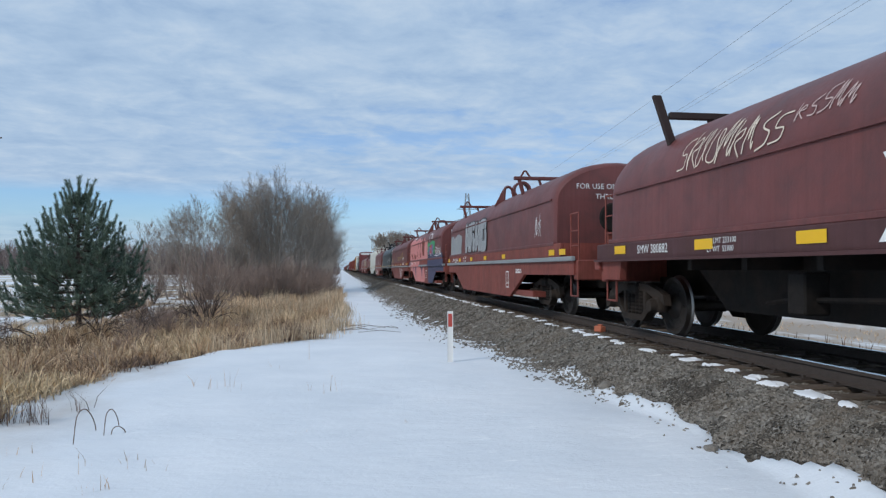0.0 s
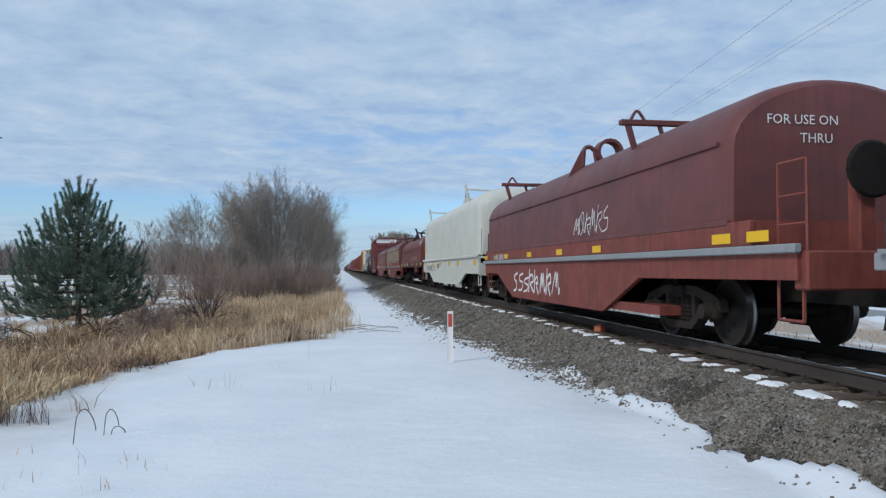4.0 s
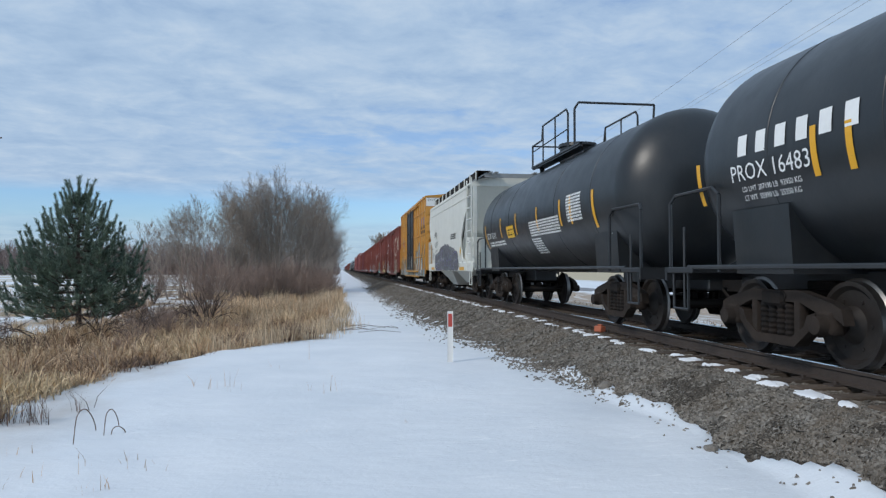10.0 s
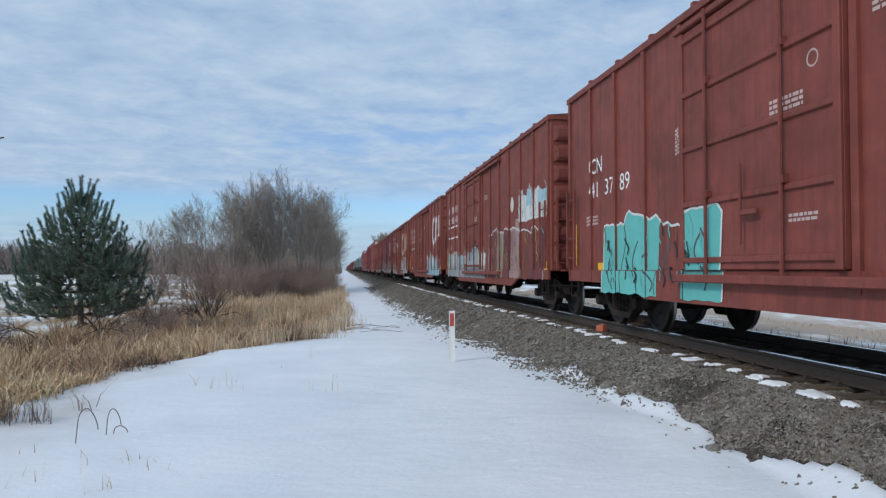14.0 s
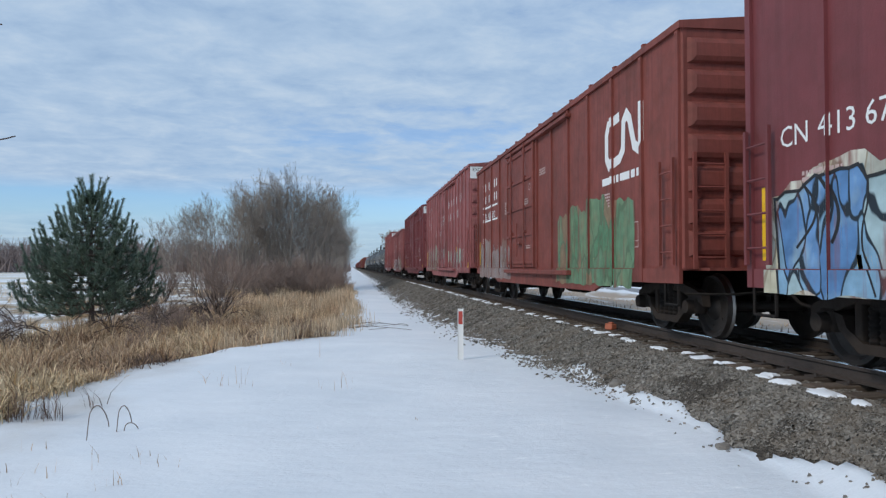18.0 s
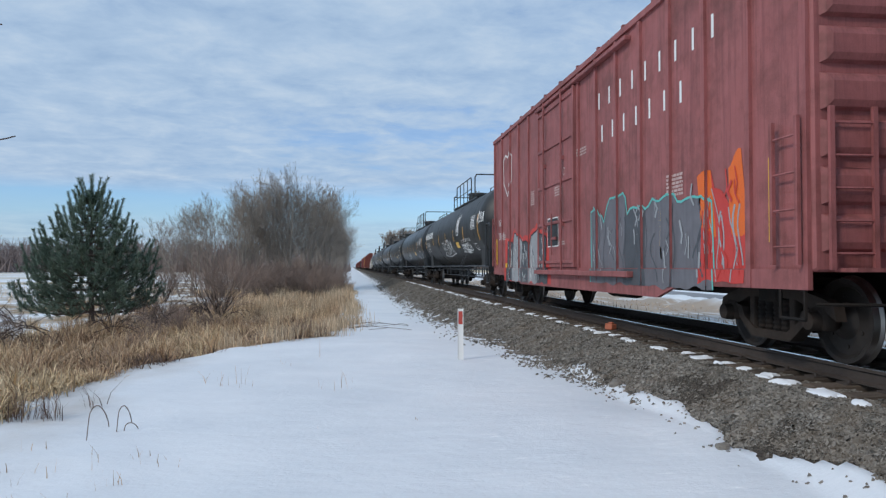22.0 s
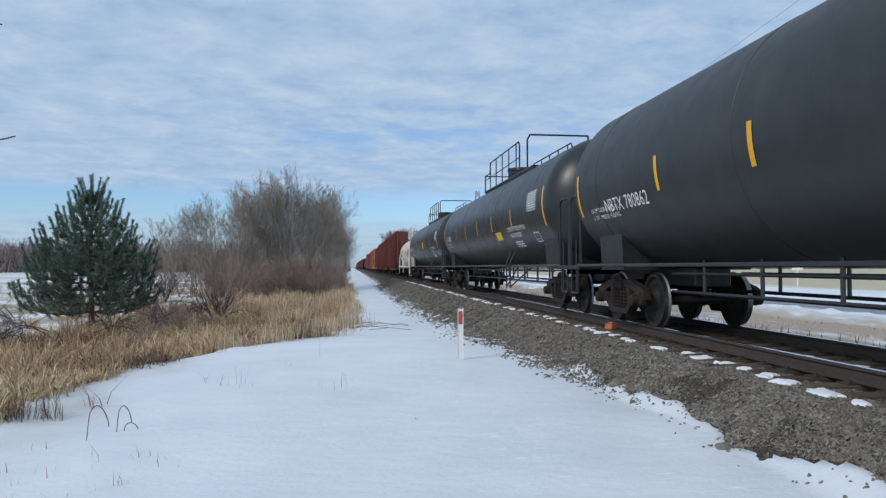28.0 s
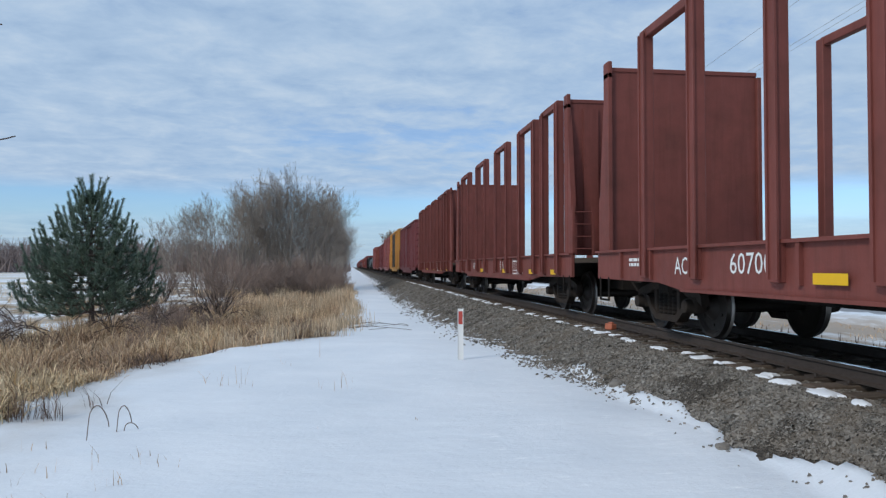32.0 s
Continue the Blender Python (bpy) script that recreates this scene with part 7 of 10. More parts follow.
def end_gear(car, h, mat, z=1.2):
    """Hand brake, grab irons and platform of the end that leads."""
    for k in (-1, 1):
        y = k * h
        part("end_sill", Shape().box(-1.42, 1.42, min(y, y - k * 0.22), max(y, y - k * 0.22), 0.82, z + 0.02, 0.02), mat, car)
        for x in (-1.36, 1.36):
            s = Shape().path([(x, y - k * 0.08, z), (x, y - k * 0.08, z + 0.95), (x, y - k * 0.55, z + 0.95), (x, y - k * 0.55, z)], 0.018, 5)
            for q in (0.3, 0.6):
                s.rod((x, y - k * 0.08, z + q), (x, y - k * 0.55, z + q), 0.014, 5)
            part("grab_iron", s, mat, car)
            s = Shape()
            stirrup(s, x, y - k * 0.35, 0.42, z - 0.1, 0.5)
            part("stirrup_step", s, mat, car)
    part("brake_stand", Shape().box(-0.75, -0.55, -h + 0.12, -h + 0.3, z, z + 0.9, 0.02), mat, car)
    part("brake_wheel", Shape().turn_y([(-h + 0.02, 0.27), (-h + 0.05, 0.30), (-h + 0.08, 0.27), (-h + 0.06, 0.22)], -0.65, z + 0.85, 20).rod((-0.65, -h + 0.04, z + 0.85), (-0.65, -h + 0.2, z + 0.85), 0.04, 8).rod((-0.65 - 0.27, -h + 0.05, z + 0.85), (-0.65 + 0.27, -h + 0.05, z + 0.85), 0.018, 5).rod((-0.65, -h + 0.05, z + 0.58), (-0.65, -h + 0.05, z + 1.12), 0.018, 5), "steel_dark", car)


def coil_trough(u0, u1, mat, label, hood_mat="hood", stripe="grey", top=3.39, near=True, refl=True, lift=0.0, eye=0.0):
    """A coil car with a deep fish-belly trough under a long round cover."""
    car, h = start("coil_car", label, u0, u1, "freight car")
    zs = 1.24
    belly = [(-h + 0.1, zs), (h - 0.1, zs), (h - 0.1, 0.92), (h - 1.9, 0.90), (h - 3.7, 0.30), (-h + 5.5, 0.30), (-h + 3.95, 0.90), (-h + 0.1, 0.92)]
    for x0, x1 in ((-1.46, -1.38), (1.38, 1.46)):
        part("side_panel", Shape().prism(belly, x0, x1), mat, car, "fish-belly side panel")
    part("floor", Shape().box(-1.38, 1.38, -h + 3.4, h - 3.2, 0.36, 0.5), mat, car)
    part("wall", Shape().box(-1.48, -1.40, -h + 0.9, h - 0.3, zs + 0.05, 1.58 + lift, 0.01).box(1.40, 1.48, -h + 0.9, h - 0.3, zs + 0.05, 1.58, 0.01).box(-1.4, 1.4, -h + 0.9, -h + 1.0, zs - 0.2, 1.58).box(-1.4, 1.4, h - 0.4, h - 0.3, zs - 0.2, 1.58), mat, car)
    part("side_rail", Shape().box(-1.53, -1.44, -h + 0.05, h - 0.05, zs - 0.045, zs + 0.05, 0.012).box(1.44, 1.53, -h + 0.05, h - 0.05, zs - 0.045, zs + 0.05, 0.012), stripe, car, "rail along the side")
    part("centre_sill", Shape().box(-0.25, 0.25, -h + 0.2, h - 0.2, 0.62, 0.95), "steel_dark", car)
    hood, half = coil_hood(car, -h + 1.35, h - 0.45, 1.54 + lift, 2.55 + lift, top + lift, hood_mat, eye=eye)
    end_gear(car, h, mat)
    couplers(car, h + 0.1)
    truck(car, -h + 3.4, near), truck(car, h - 0.9, near)

    def at(y, z):
        if z < zs - 0.045:
            return 1.46
        if z < 1.54 + lift:
            return 1.535 if z < zs + 0.05 else 1.485
        for (xa, za), (xb, zb) in zip(half, half[1:]):
            if za <= z <= zb:
                return -(xa + (xb - xa) * (z - za) / max(1e-6, zb - za)) + 0.006
        return 0.1
    side = Side(at, (), [zs - 0.045, zs + 0.05, 1.54 + lift] + [z for _, z in half[1:]])
    if refl:
        for y in (-h + 0.95, -h + 1.7, -2.0, h - 7.7, h - 5.3, h - 2.86, h - 0.15):
            rect(car, side, y, y - 0.42, 1.33, 1.45, refl if isinstance(refl, str) else "reflector", "reflector", "yellow reflective strip")
    return car, side, h


def coil_flat(u0, u1, mat, label, hood_mat="hood", top=3.29, near=True):
    """A coil car with a shallow side sill and an open underframe."""
    car, h = start("coil_car", label, u0, u1, "freight car")
    part("side_sill", Shape().box(-1.50, -1.40, -h, h, 1.19, 1.46, 0.015).box(1.40, 1.50, -h, h, 1.19, 1.46, 0.015), "sill_shaded" if mat == "oxide" else mat, car)
    part("sill_flange", Shape().box(-1.56, -1.46, -h, h, 1.16, 1.20).box(1.46, 1.56, -h, h, 1.16, 1.20), "sill_shaded" if mat == "oxide" else "grey", car)
    part("deck", Shape().box(-1.4, 1.4, -h, h, 1.25, 1.35), mat, car)
    s = Shape().box(-0.3, 0.3, -h + 0.2, h - 0.2, 0.62, 1.25)
    s.prism([(-h + 4.4, 1.2), (h - 1.9, 1.2), (h - 2.9, 0.46), (-h + 5.4, 0.46)], -0.70, -0.60)
    s.prism([(-h + 4.4, 1.2), (h - 1.9, 1.2), (h - 2.9, 0.46), (-h + 5.4, 0.46)], 0.60, 0.70)
    for y in np.arange(-h + 2.8, h - 2.6, 1.3):
        s.prism([(y - 0.05, 1.2), (y + 0.05, 1.2), (y + 0.05, 1.02), (y - 0.05, 1.02)], -1.4, 1.4)
    part("underframe", s, "steel_dark", car)
    for yb in (-h + 3.45, h - 0.6):
        part("bolster_plate", Shape().prism([(yb - 0.42, 1.17), (yb + 0.42, 1.17), (yb + 0.36, 0.86), (yb - 0.36, 0.86)], -1.47, -1.36), mat, car, "painted bolster end above the truck")
        part("jacking_pad", Shape().box(-1.50, -1.36, yb + 0.5, yb + 0.72, 1.02, 1.17, 0.01), "grey" if mat == "green" else mat, car)
    part("air_reservoir", Shape().turn_y([(-1.0, 0.1), (-0.95, 0.22), (0.35, 0.22), (0.4, 0.1)], -1.0, 0.88, 14), "steel_dark", car)
    part("brake_rigging", Shape().path([(-1.1, 1.0, 0.75), (-1.1, 2.6, 0.70), (-0.9, 3.4, 0.62)], 0.03, 5).box(-1.25, -0.95, 2.2, 2.5, 0.55, 1.0, 0.02), "steel_dark", car)
    hood, half = coil_hood(car, -h + 1.0, h - 0.5, 1.46, top - 1.0, top, hood_mat, loop=False)
    end_gear(car, h, mat, 1.36)
    couplers(car, h + 0.1)
    truck(car, -h + 3.45, near), truck(car, h - 0.6, near)

    def at(y, z):
        if z < 1.47:
            return 1.505
        for (xa, za), (xb, zb) in zip(half, half[1:]):
            if za <= z <= zb:
                return -(xa + (xb - xa) * (z - za) / max(1e-6, zb - za)) + 0.006
        return 0.1
    side = Side(at, (), [1.47] + [z for _, z in half[1:]])
    for y in (-h + 0.7, -h + 3.0, -1.6, h - 5.6, h - 3.54, h - 0.85):
        rect(car, side, y, y - 0.45, 1.28, 1.41, "reflector", "reflector", "yellow reflective strip")
    return car, side, h


def coil_high(u0, u1, label):
    """The cream coil car with a high, smooth, box-like cover."""
    car, h = start("coil_car", label, u0, u1, "freight car")
    mat = "cream"
    part("side_sill", Shape().prism([(-h, 1.45), (h, 1.45), (h, 0.88), (h - 2.6, 0.88), (h - 4.2, 0.42), (-h + 4.2, 0.42), (-h + 2.6, 0.88), (-h, 0.88)], -1.47, -1.40).prism([(-h, 1.45), (h, 1.45), (h, 0.88), (h - 2.6, 0.88), (h - 4.2, 0.42), (-h + 4.2, 0.42), (-h + 2.6, 0.88), (-h, 0.88)], 1.40, 1.47), mat, car)
    part("side_rail", Shape().box(-1.55, -1.44, -h, h, 1.43, 1.53, 0.02).box(1.44, 1.55, -h, h, 1.43, 1.53, 0.02), mat, car)
    part("deck", Shape().box(-1.4, 1.4, -h, h, 1.25, 1.4), mat, car)
    part("centre_sill", Shape().box(-0.25, 0.25, -h + 0.2, h - 0.2, 0.62, 1.0), "steel_dark", car)
    half = [(-1.45, 1.53), (-1.44, 3.15)] + [(-1.44 + 0.75 * (1 - math.cos(a)), 3.15 + 0.62 * math.sin(a)) for a in np.linspace(0.2, 1.45, 6)] + [(-0.35, 3.83), (0, 3.86)]
    prof = half + [(-x, z) for x, z in half[-2::-1]]
    rings = []
    for y, k, kz in ((-h + 0.05, 0.90, 0.80), (-h + 0.12, 0.96, 0.90), (-h + 0.3, 0.99, 0.96), (-h + 0.6, 1, 1), (h - 0.6, 1, 1), (h - 0.3, 0.99, 0.96), (h - 0.12, 0.96, 0.90), (h - 0.05, 0.90, 0.80)):
        rings.append([(x * k, y, 1.53 + (z - 1.53) * kz) for x, z in prof])
    hood = part("cover", Shape().rings(rings), mat, car, "high smooth cream coil cover", smooth=True)
    for yb in (-h + 3.4, h - 1.35):
        s = Shape().rod((-1.15, yb, 3.35), (-1.32, yb, 4.25), 0.045, 6).rod((1.15, yb, 3.35), (1.32, yb, 4.25), 0.045, 6).path([(-1.28, yb, 4.08), (-0.6, yb, 4.05), (0.6, yb, 4.05), (1.28, yb, 4.08)], 0.04, 6)
        s.box(-1.47, -1.40, yb - 0.12, yb + 0.12, 2.85, 3.25)
        part("stacking_bracket", s, mat, hood)
    part("lifting_ring", Shape().path([(-0.5, 0.6, 3.7), (-0.45, 0.6, 4.2), (0.3, 0.6, 4.25), (0.4, 0.6, 3.7)], 0.05, 6), mat, hood)
    end_gear(car, h, mat, 1.45)
    couplers(car, h + 0.1)
    truck(car, -h + 3.3), truck(car, h - 1.0)

    def at(y, z):
        return 1.475 if z < 1.43 else (1.555 if z < 1.53 else 1.455)
    side = Side(at, (), (1.43, 1.53))
    for y in (-h + 0.9, -h + 4.5, -1.2, 1.6, h - 3.6, h - 0.35):
        rect(car, side, y, y - 0.42, 1.17, 1.36, "reflector", "reflector", "yellow reflective patch")
    rect(car, side, h - 0.45, h - 1.0, 1.95, 2.15, "reflector", "notice", "yellow notice with print")
    bars(car, side, h - 0.5, 2.06, 2, 0.45, 0.035, "dark_letter", 0.9, 3)
    return car, side, h


# ---- tank cars ----
def tank_car(u0, u1, r, zc, mat, label, centre=0.0, plat=(3.2, 1.0), near=True, stripes=(), lpg=True, rail_mat=None, gear_mat="black", dome=0.42, reach=0.0):
    car, h = start("tank_car", label, u0, u1, "tank car")
    hs = h - (0.12 if lpg else 0.3)
    prof = [(-hs, 0.02)] + [(-hs + 0.75 * r * (1 - math.cos(a)) * 0.75, r * math.sin(a)) for a in np.linspace(0.18, math.pi / 2, 10)]
    prof = prof + [(-y, q) for y, q in prof[::-1]]
    part("shell", Shape().turn_y(prof, 0, zc, 56), mat, car, "long cylindrical tank with rounded heads", smooth=True)
    for y in (-hs + 2.0, -hs * 0.33, hs * 0.33, hs - 2.0):
        part("weld_band", Shape().turn_y([(y - 0.03, r + 0.001), (y - 0.025, r + 0.006), (y + 0.025, r + 0.006), (y + 0.03, r + 0.001)], 0, zc, 56), mat, car, smooth=True)
    low = zc - r
    rm = rail_mat or gear_mat
    body_half = h
    for k in (-1, 1):
        h = body_half + (reach if k < 0 else 0.0)
        yb = k * (h - 1.95)
        s = Shape()
        s.rings([[(x, yb - 0.55, z) for x, z in ((-1.2, 0.98), (1.2, 0.98), (1.25, zc - r * 0.45), (-1.25, zc - r * 0.45))], [(x, yb + 0.55, z) for x, z in ((-1.2, 0.98), (1.2, 0.98), (1.25, zc - r * 0.45), (-1.25, zc - r * 0.45))]])
        part("saddle", s, mat, car)
        part("stub_sill", Shape().box(-0.32, 0.32, min(k * h, k * (h - 3.4)), max(k * h, k * (h - 3.4)), 0.70, 1.02, 0.02), gear_mat, car)
        e0, e1 = sorted((k * (h - 0.75), k * h))
        part("end_platform", Shape().box(-1.45, 1.45, e0, e1, 0.98, 1.06, 0.012).box(-1.45, 1.45, k * h - 0.03, k * h + 0.03, 0.88, 1.06), gear_mat, car)
        for x in (-1.40, 1.40):
            zh, yi = (2.5, 0.72) if lpg else (2.05, 1.35)
            s = Shape().path([(x, k * (h - 0.05), 1.0), (x, k * (h - 0.05), zh - 0.1), (x * 0.98, k * (h - 0.15), zh), (x, k * (h - yi + 0.15), zh), (x, k * (h - yi), zh - 0.1), (x, k * (h - yi), 1.0)], 0.024, 6)
            part("end_handrail", s, rm, car)
            s = Shape()
            stirrup(s, x, k * (h - 0.35), 0.42, 1.0, 0.5)
            s.rod((x, k * (h - 0.45), 0.5), (x, k * (h - 0.45), 1.6), 0.02, 5)
            part("stirrup_step", s, rm, car)
    h = body_half
    for x in (-1.42, 1.42):
        part("side_handrail", Shape().rod((x, -h - reach + 0.6, 1.06), (x, h - 0.6, 1.06), 0.028, 6), rm, car)
    if lpg:      # light running board below the tank with hangers
        s = Shape()
        for x in (-0.62, 0.62):
            s.rod((x, -h + 3.2, 0.62), (x, h - 3.2, 0.62), 0.03, 5).rod((x, -h + 3.2, 0.92), (x, h - 3.2, 0.92), 0.025, 5)
            for y in np.arange(-h + 3.4, h - 3.2, 1.55):
                s.rod((x, y, 0.60), (x, y, 1.14), 0.03, 5)
        part("brake_pipe_frame", s, gear_mat, car)
        s = Shape()
        yl = centre - 3.1
        for y in (-0.25, 0.25):
            s.path([(-1.45, yl + y, 0.42), (-1.45, yl + y, 1.15), (-1.30, yl + y, 1.5)], 0.02, 5)
        for z in np.arange(0.48, 1.2, 0.3):
            s.rod((-1.45, yl - 0.25, z), (-1.45, yl + 0.25, z), 0.016, 5)
        part("ladder", s, gear_mat, car)
        part("ladder_brace", Shape().rod((-1.45, yl + 0.25, 0.45), (-0.9, yl + 0.9, 1.1), 0.02, 5).rod((-1.45, yl - 0.25, 0.45), (-0.9, yl - 0.9, 1.1), 0.02, 5), gear_mat, car)
    # walkway, railing and dome on top
    zt = zc + r
    w, rail_h = plat
    zp = zt - 0.18 if lpg else zt - 0.02
    part("walkway", Shape().box(-0.88, -0.5, centre - w, centre + w, zp - 0.02, zp + 0.02).box(0.5, 0.88, centre - w, centre + w, zp - 0.02, zp + 0.02).box(-0.85, -0.80, centre - w, centre + w, zp - 0.06, zp + 0.03).box(-0.7, -0.6, centre - w + 0.2, centre - w + 0.3, zt - 0.45, zp).box(-0.7, -0.6, centre + w - 0.3, centre + w - 0.2, zt - 0.45, zp), rm, car, "grated walkway on top of the tank")
    s = Shape()
    xr = -0.84
    step = w * 0.45
    far0, far1, near0, near1 = centre + w, centre - w * 0.5, centre - w * 0.8, centre - w
    zl = zp + rail_h * 0.62
    for x in (xr, 0.84):
        s.path([(x, far0, zp), (x, far0, zl), (x, far0 - 0.9, zl), (x, far0 - 1.0, zp + rail_h), (x, far1, zp + rail_h), (x, far1 - 0.12, zp + rail_h - 0.12), (x, far1 - 0.12, zp)], 0.024, 6)
        for y in np.arange(far0 - 1.0, far1, -1.05):
            s.rod((x, y, zp), (x, y, zp + rail_h), 0.02, 5)
        s.rod((x, far0, zp + rail_h * 0.45), (x, far1, zp + rail_h * 0.5), 0.016, 5)
    s.path([(xr, near0, zp), (xr, near0, zp + rail_h - 0.12), (xr + 0.05, near0 - 0.12, zp + rail_h), (0.98, near0 - 0.12, zp + rail_h), (0.98, near0, zp)], 0.026, 6)
    s.rod((xr, far0, zl), (0.98, far0, zl), 0.022, 5)
    part("railing", s, rm, car, "tubular railing round the walkway")
    turn = Shape()
    turn_z(turn, [(zt - 0.2, 0.46), (zt + dome * 0.75, 0.46), (zt + dome * 0.8, 0.50), (zt + dome, 0.48), (zt + dome + 0.03, 0.3)], 0, centre + w * 0.35, 22)
    part("valve_housing", turn, mat, car, "round valve housing", smooth=True)
    couplers(car, h + 0.25)
    truck(car, -h - reach + 1.9, near), truck(car, h - 1.95, near)

    def at(y, z):
        d = z - zc
        return math.sqrt(max(0.01, r * r - d * d)) + 0.002
    side = Side(at, (), list(np.arange(zc - r + 0.1, zc + r - 0.05, 0.11)))
    for y, z0, z1, w_ in stripes:
        rect(car, side, y, y - w_, z0, z1, "stripe", "reflector", "amber reflective stripe")
    return car, side, h


def diamond(car, side, y, z, s, txt):
    m = part("placard", side.lay([[(y, z - s), (y - s * 0.72, z), (y, z + s), (y + s * 0.72, z)]], 0.02), "letter", car, "diamond hazard placard with a number")
    part("placard_face", side.lay([[(y, z - s * 0.86), (y - s * 0.62, z), (y, z + s * 0.86), (y + s * 0.62, z)]], 0.023), "red" if txt == "1075" else "letter", m)
    rect(m, side, y + s * 0.52, y - s * 0.52, z - s * 0.22, z + s * 0.22, "letter", "placard_band", "", 0.026)
    k = s * 0.36 / 0.7
    polys = [[(y + s * 0.44 - a * k * 0.86, z - s * 0.16 + b * k) for a, b in p] for p in text_polys(txt)]
    part("placard_number", side.lay(polys, 0.029), "dark_letter", m)


# ---- covered hopper ----
def hopper(u0, u1, label, near=True):
    car, h = start("covered_hopper", label, u0, u1, "freight car")
    W, zs, ze = 1.50, 0.97, 4.02
    # side sheets with slanted ends and a rolled top
    out = [(-h + 0.95, ze), (h - 0.28, ze), (h - 0.02, 3.4), (h - 0.05, 3.1), (h - 0.25, 2.75), (h - 1.65, 1.65), (h - 1.62, 1.42), (h - 0.9, zs + 0.25),
           (-h + 1.0, zs + 0.25), (-h + 2.1, 1.45), (-h + 2.42, 1.8), (-h + 2.42, 2.2), (-h + 2.05, 2.6), (-h + 1.62, 2.98), (-h + 1.15, 3.2)]
    for k in (-1, 1):
        part("side_sheet", Shape().prism(out, *sorted((k * W, k * (W - 0.05)))), "white", car, "smooth white side sheet")
    prof = [(-W, ze - 0.02), (-W + 0.02, ze + 0.08), (-W + 0.22, ze + 0.2), (-0.5, ze + 0.36), (0.5, ze + 0.36), (W - 0.22, ze + 0.2), (W - 0.02, ze + 0.08), (W, ze - 0.02)]
    part("roof_band", Shape().box(-W - 0.018, -W, -h + 0.9, h - 0.25, ze - 0.40, ze - 0.37).box(-W - 0.025, -W, -h + 0.9, h - 0.25, ze - 0.06, ze), "white", car, "rolled top edge of the side sheet")
    part("roof", Shape().extrude_y(prof, -h + 0.65, h - 0.22), "white", car)
    for k in (-1, 1):
        y_top, y_low = k * (h - 0.7), k * (h - 2.9)
        s = Shape().rings([[(-W + 0.05, y_top, ze), (W - 0.05, y_top, ze), (W - 0.05, y_top - k * 0.06, ze), (-W + 0.05, y_top - k * 0.06, ze)], [(-W + 0.05, y_low, zs), (W - 0.05, y_low, zs), (W - 0.05, y_low - k * 0.06, zs), (-W + 0.05, y_low - k * 0.06, zs)]])
        part("slope_sheet", s, "white", car)
        part("end_web", Shape().prism([(k * (h - 0.78), ze), (k * (h - 3.4), ze), (k * (h - 3.4), zs), (k * (h - 2.5), zs)], -W + 0.42, -W + 0.46), "white", car)
        part("end_box", Shape().prism([(k * (h - 2.55), zs), (k * (h - 0.55), zs), (k * (h - 0.62), 2.1), (k * (h - 1.75), 2.22)], -W + 0.10, W - 0.10), "white", car, "lower end bulkhead")
        part("end_post", Shape().box(-1.4, -1.28, k * (h - 0.35) - 0.06, k * (h - 0.35) + 0.06, zs, ze).box(1.28, 1.4, k * (h - 0.35) - 0.06, k * (h - 0.35) + 0.06, zs, ze), "white", car)
        s = Shape()
        ladder(s, -W - 0.02, k * (h - (0.55 if k < 0 else 0.2)) - 0.45, k * (h - (0.55 if k < 0 else 0.2)) + (0.48 if k < 0 else 0.22), zs, ze + (0.2 if k < 0 else -1.6), 8 if k < 0 else 5, 0.022 if k < 0 else 0.016)
        stirrup(s, -W, k * (h - 0.35), 0.45, zs, 0.5)
        part("ladder", s, "white", car)
        part("end_platform", Shape().box(-W, W, *sorted((k * h, k * (h - 0.7))), 1.0, 1.08, 0.01), "white", car)
    part("side_sill", Shape().box(-W - 0.02, -W + 0.1, -h, h, zs - 0.02, zs + 0.34, 0.03).box(W - 0.1, W + 0.02, -h, h, zs - 0.02, zs + 0.34, 0.03), "white", car)
    for k in (-2.4, 2.2):
        s = Shape().rings([[(-1.3, k - 2.0, 1.1), (1.3, k - 2.0, 1.1), (1.3, k + 2.0, 1.1), (-1.3, k + 2.0, 1.1)], [(-0.75, k - 0.6, 0.34), (0.75, k - 0.6, 0.34), (0.75, k + 0.6, 0.34), (-0.75, k + 0.6, 0.34)]])
        bay = part("hopper_bay", s, "white", car, "sloped discharge bay")
        part("outlet_gate", Shape().box(-0.8, 0.8, k - 0.62, k + 0.62, 0.26, 0.34), "steel_dark", bay)
    part("centre_sill", Shape().box(-0.3, 0.3, -h, h, 0.65, 0.98), "steel_dark", car)
    s = Shape()
    zr = ze + 0.40
    for x in (-0.85, 0.75):
        s.box(x, x + 0.12, -h + 0.2, h - 0.3, zr, zr + 0.04)
        s.box(x + 0.2, x + 0.32, -h + 0.2, h - 0.3, zr, zr + 0.04)
    for y in np.arange(-h + 0.4, h - 0.3, 1.15):
        s.box(-1.0, 1.0, y - 0.03, y + 0.03, ze + 0.25, zr)
        s.rod((-1.42, y, ze + 0.1), (-0.9, y, zr + 0.02), 0.03, 5)
    part("roof_walk", s, "grey", car, "galvanised running boards on the roof")
    part("walk_side", Shape().box(-1.27, -1.24, -h + 0.3, h - 0.3, ze + 0.16, ze + 0.46).box(-1.27, -0.8, -h + 0.3, h - 0.3, ze + 0.45, ze + 0.48), "steel_dark", car, "dark running board along the roof edge")
    for y in np.arange(-h + 0.4, h - 0.2, 1.2):
        part("walk_bracket", Shape().rod((-1.30, y, ze + 0.12), (-1.29, y, ze + 0.48), 0.03, 5), "white", car)
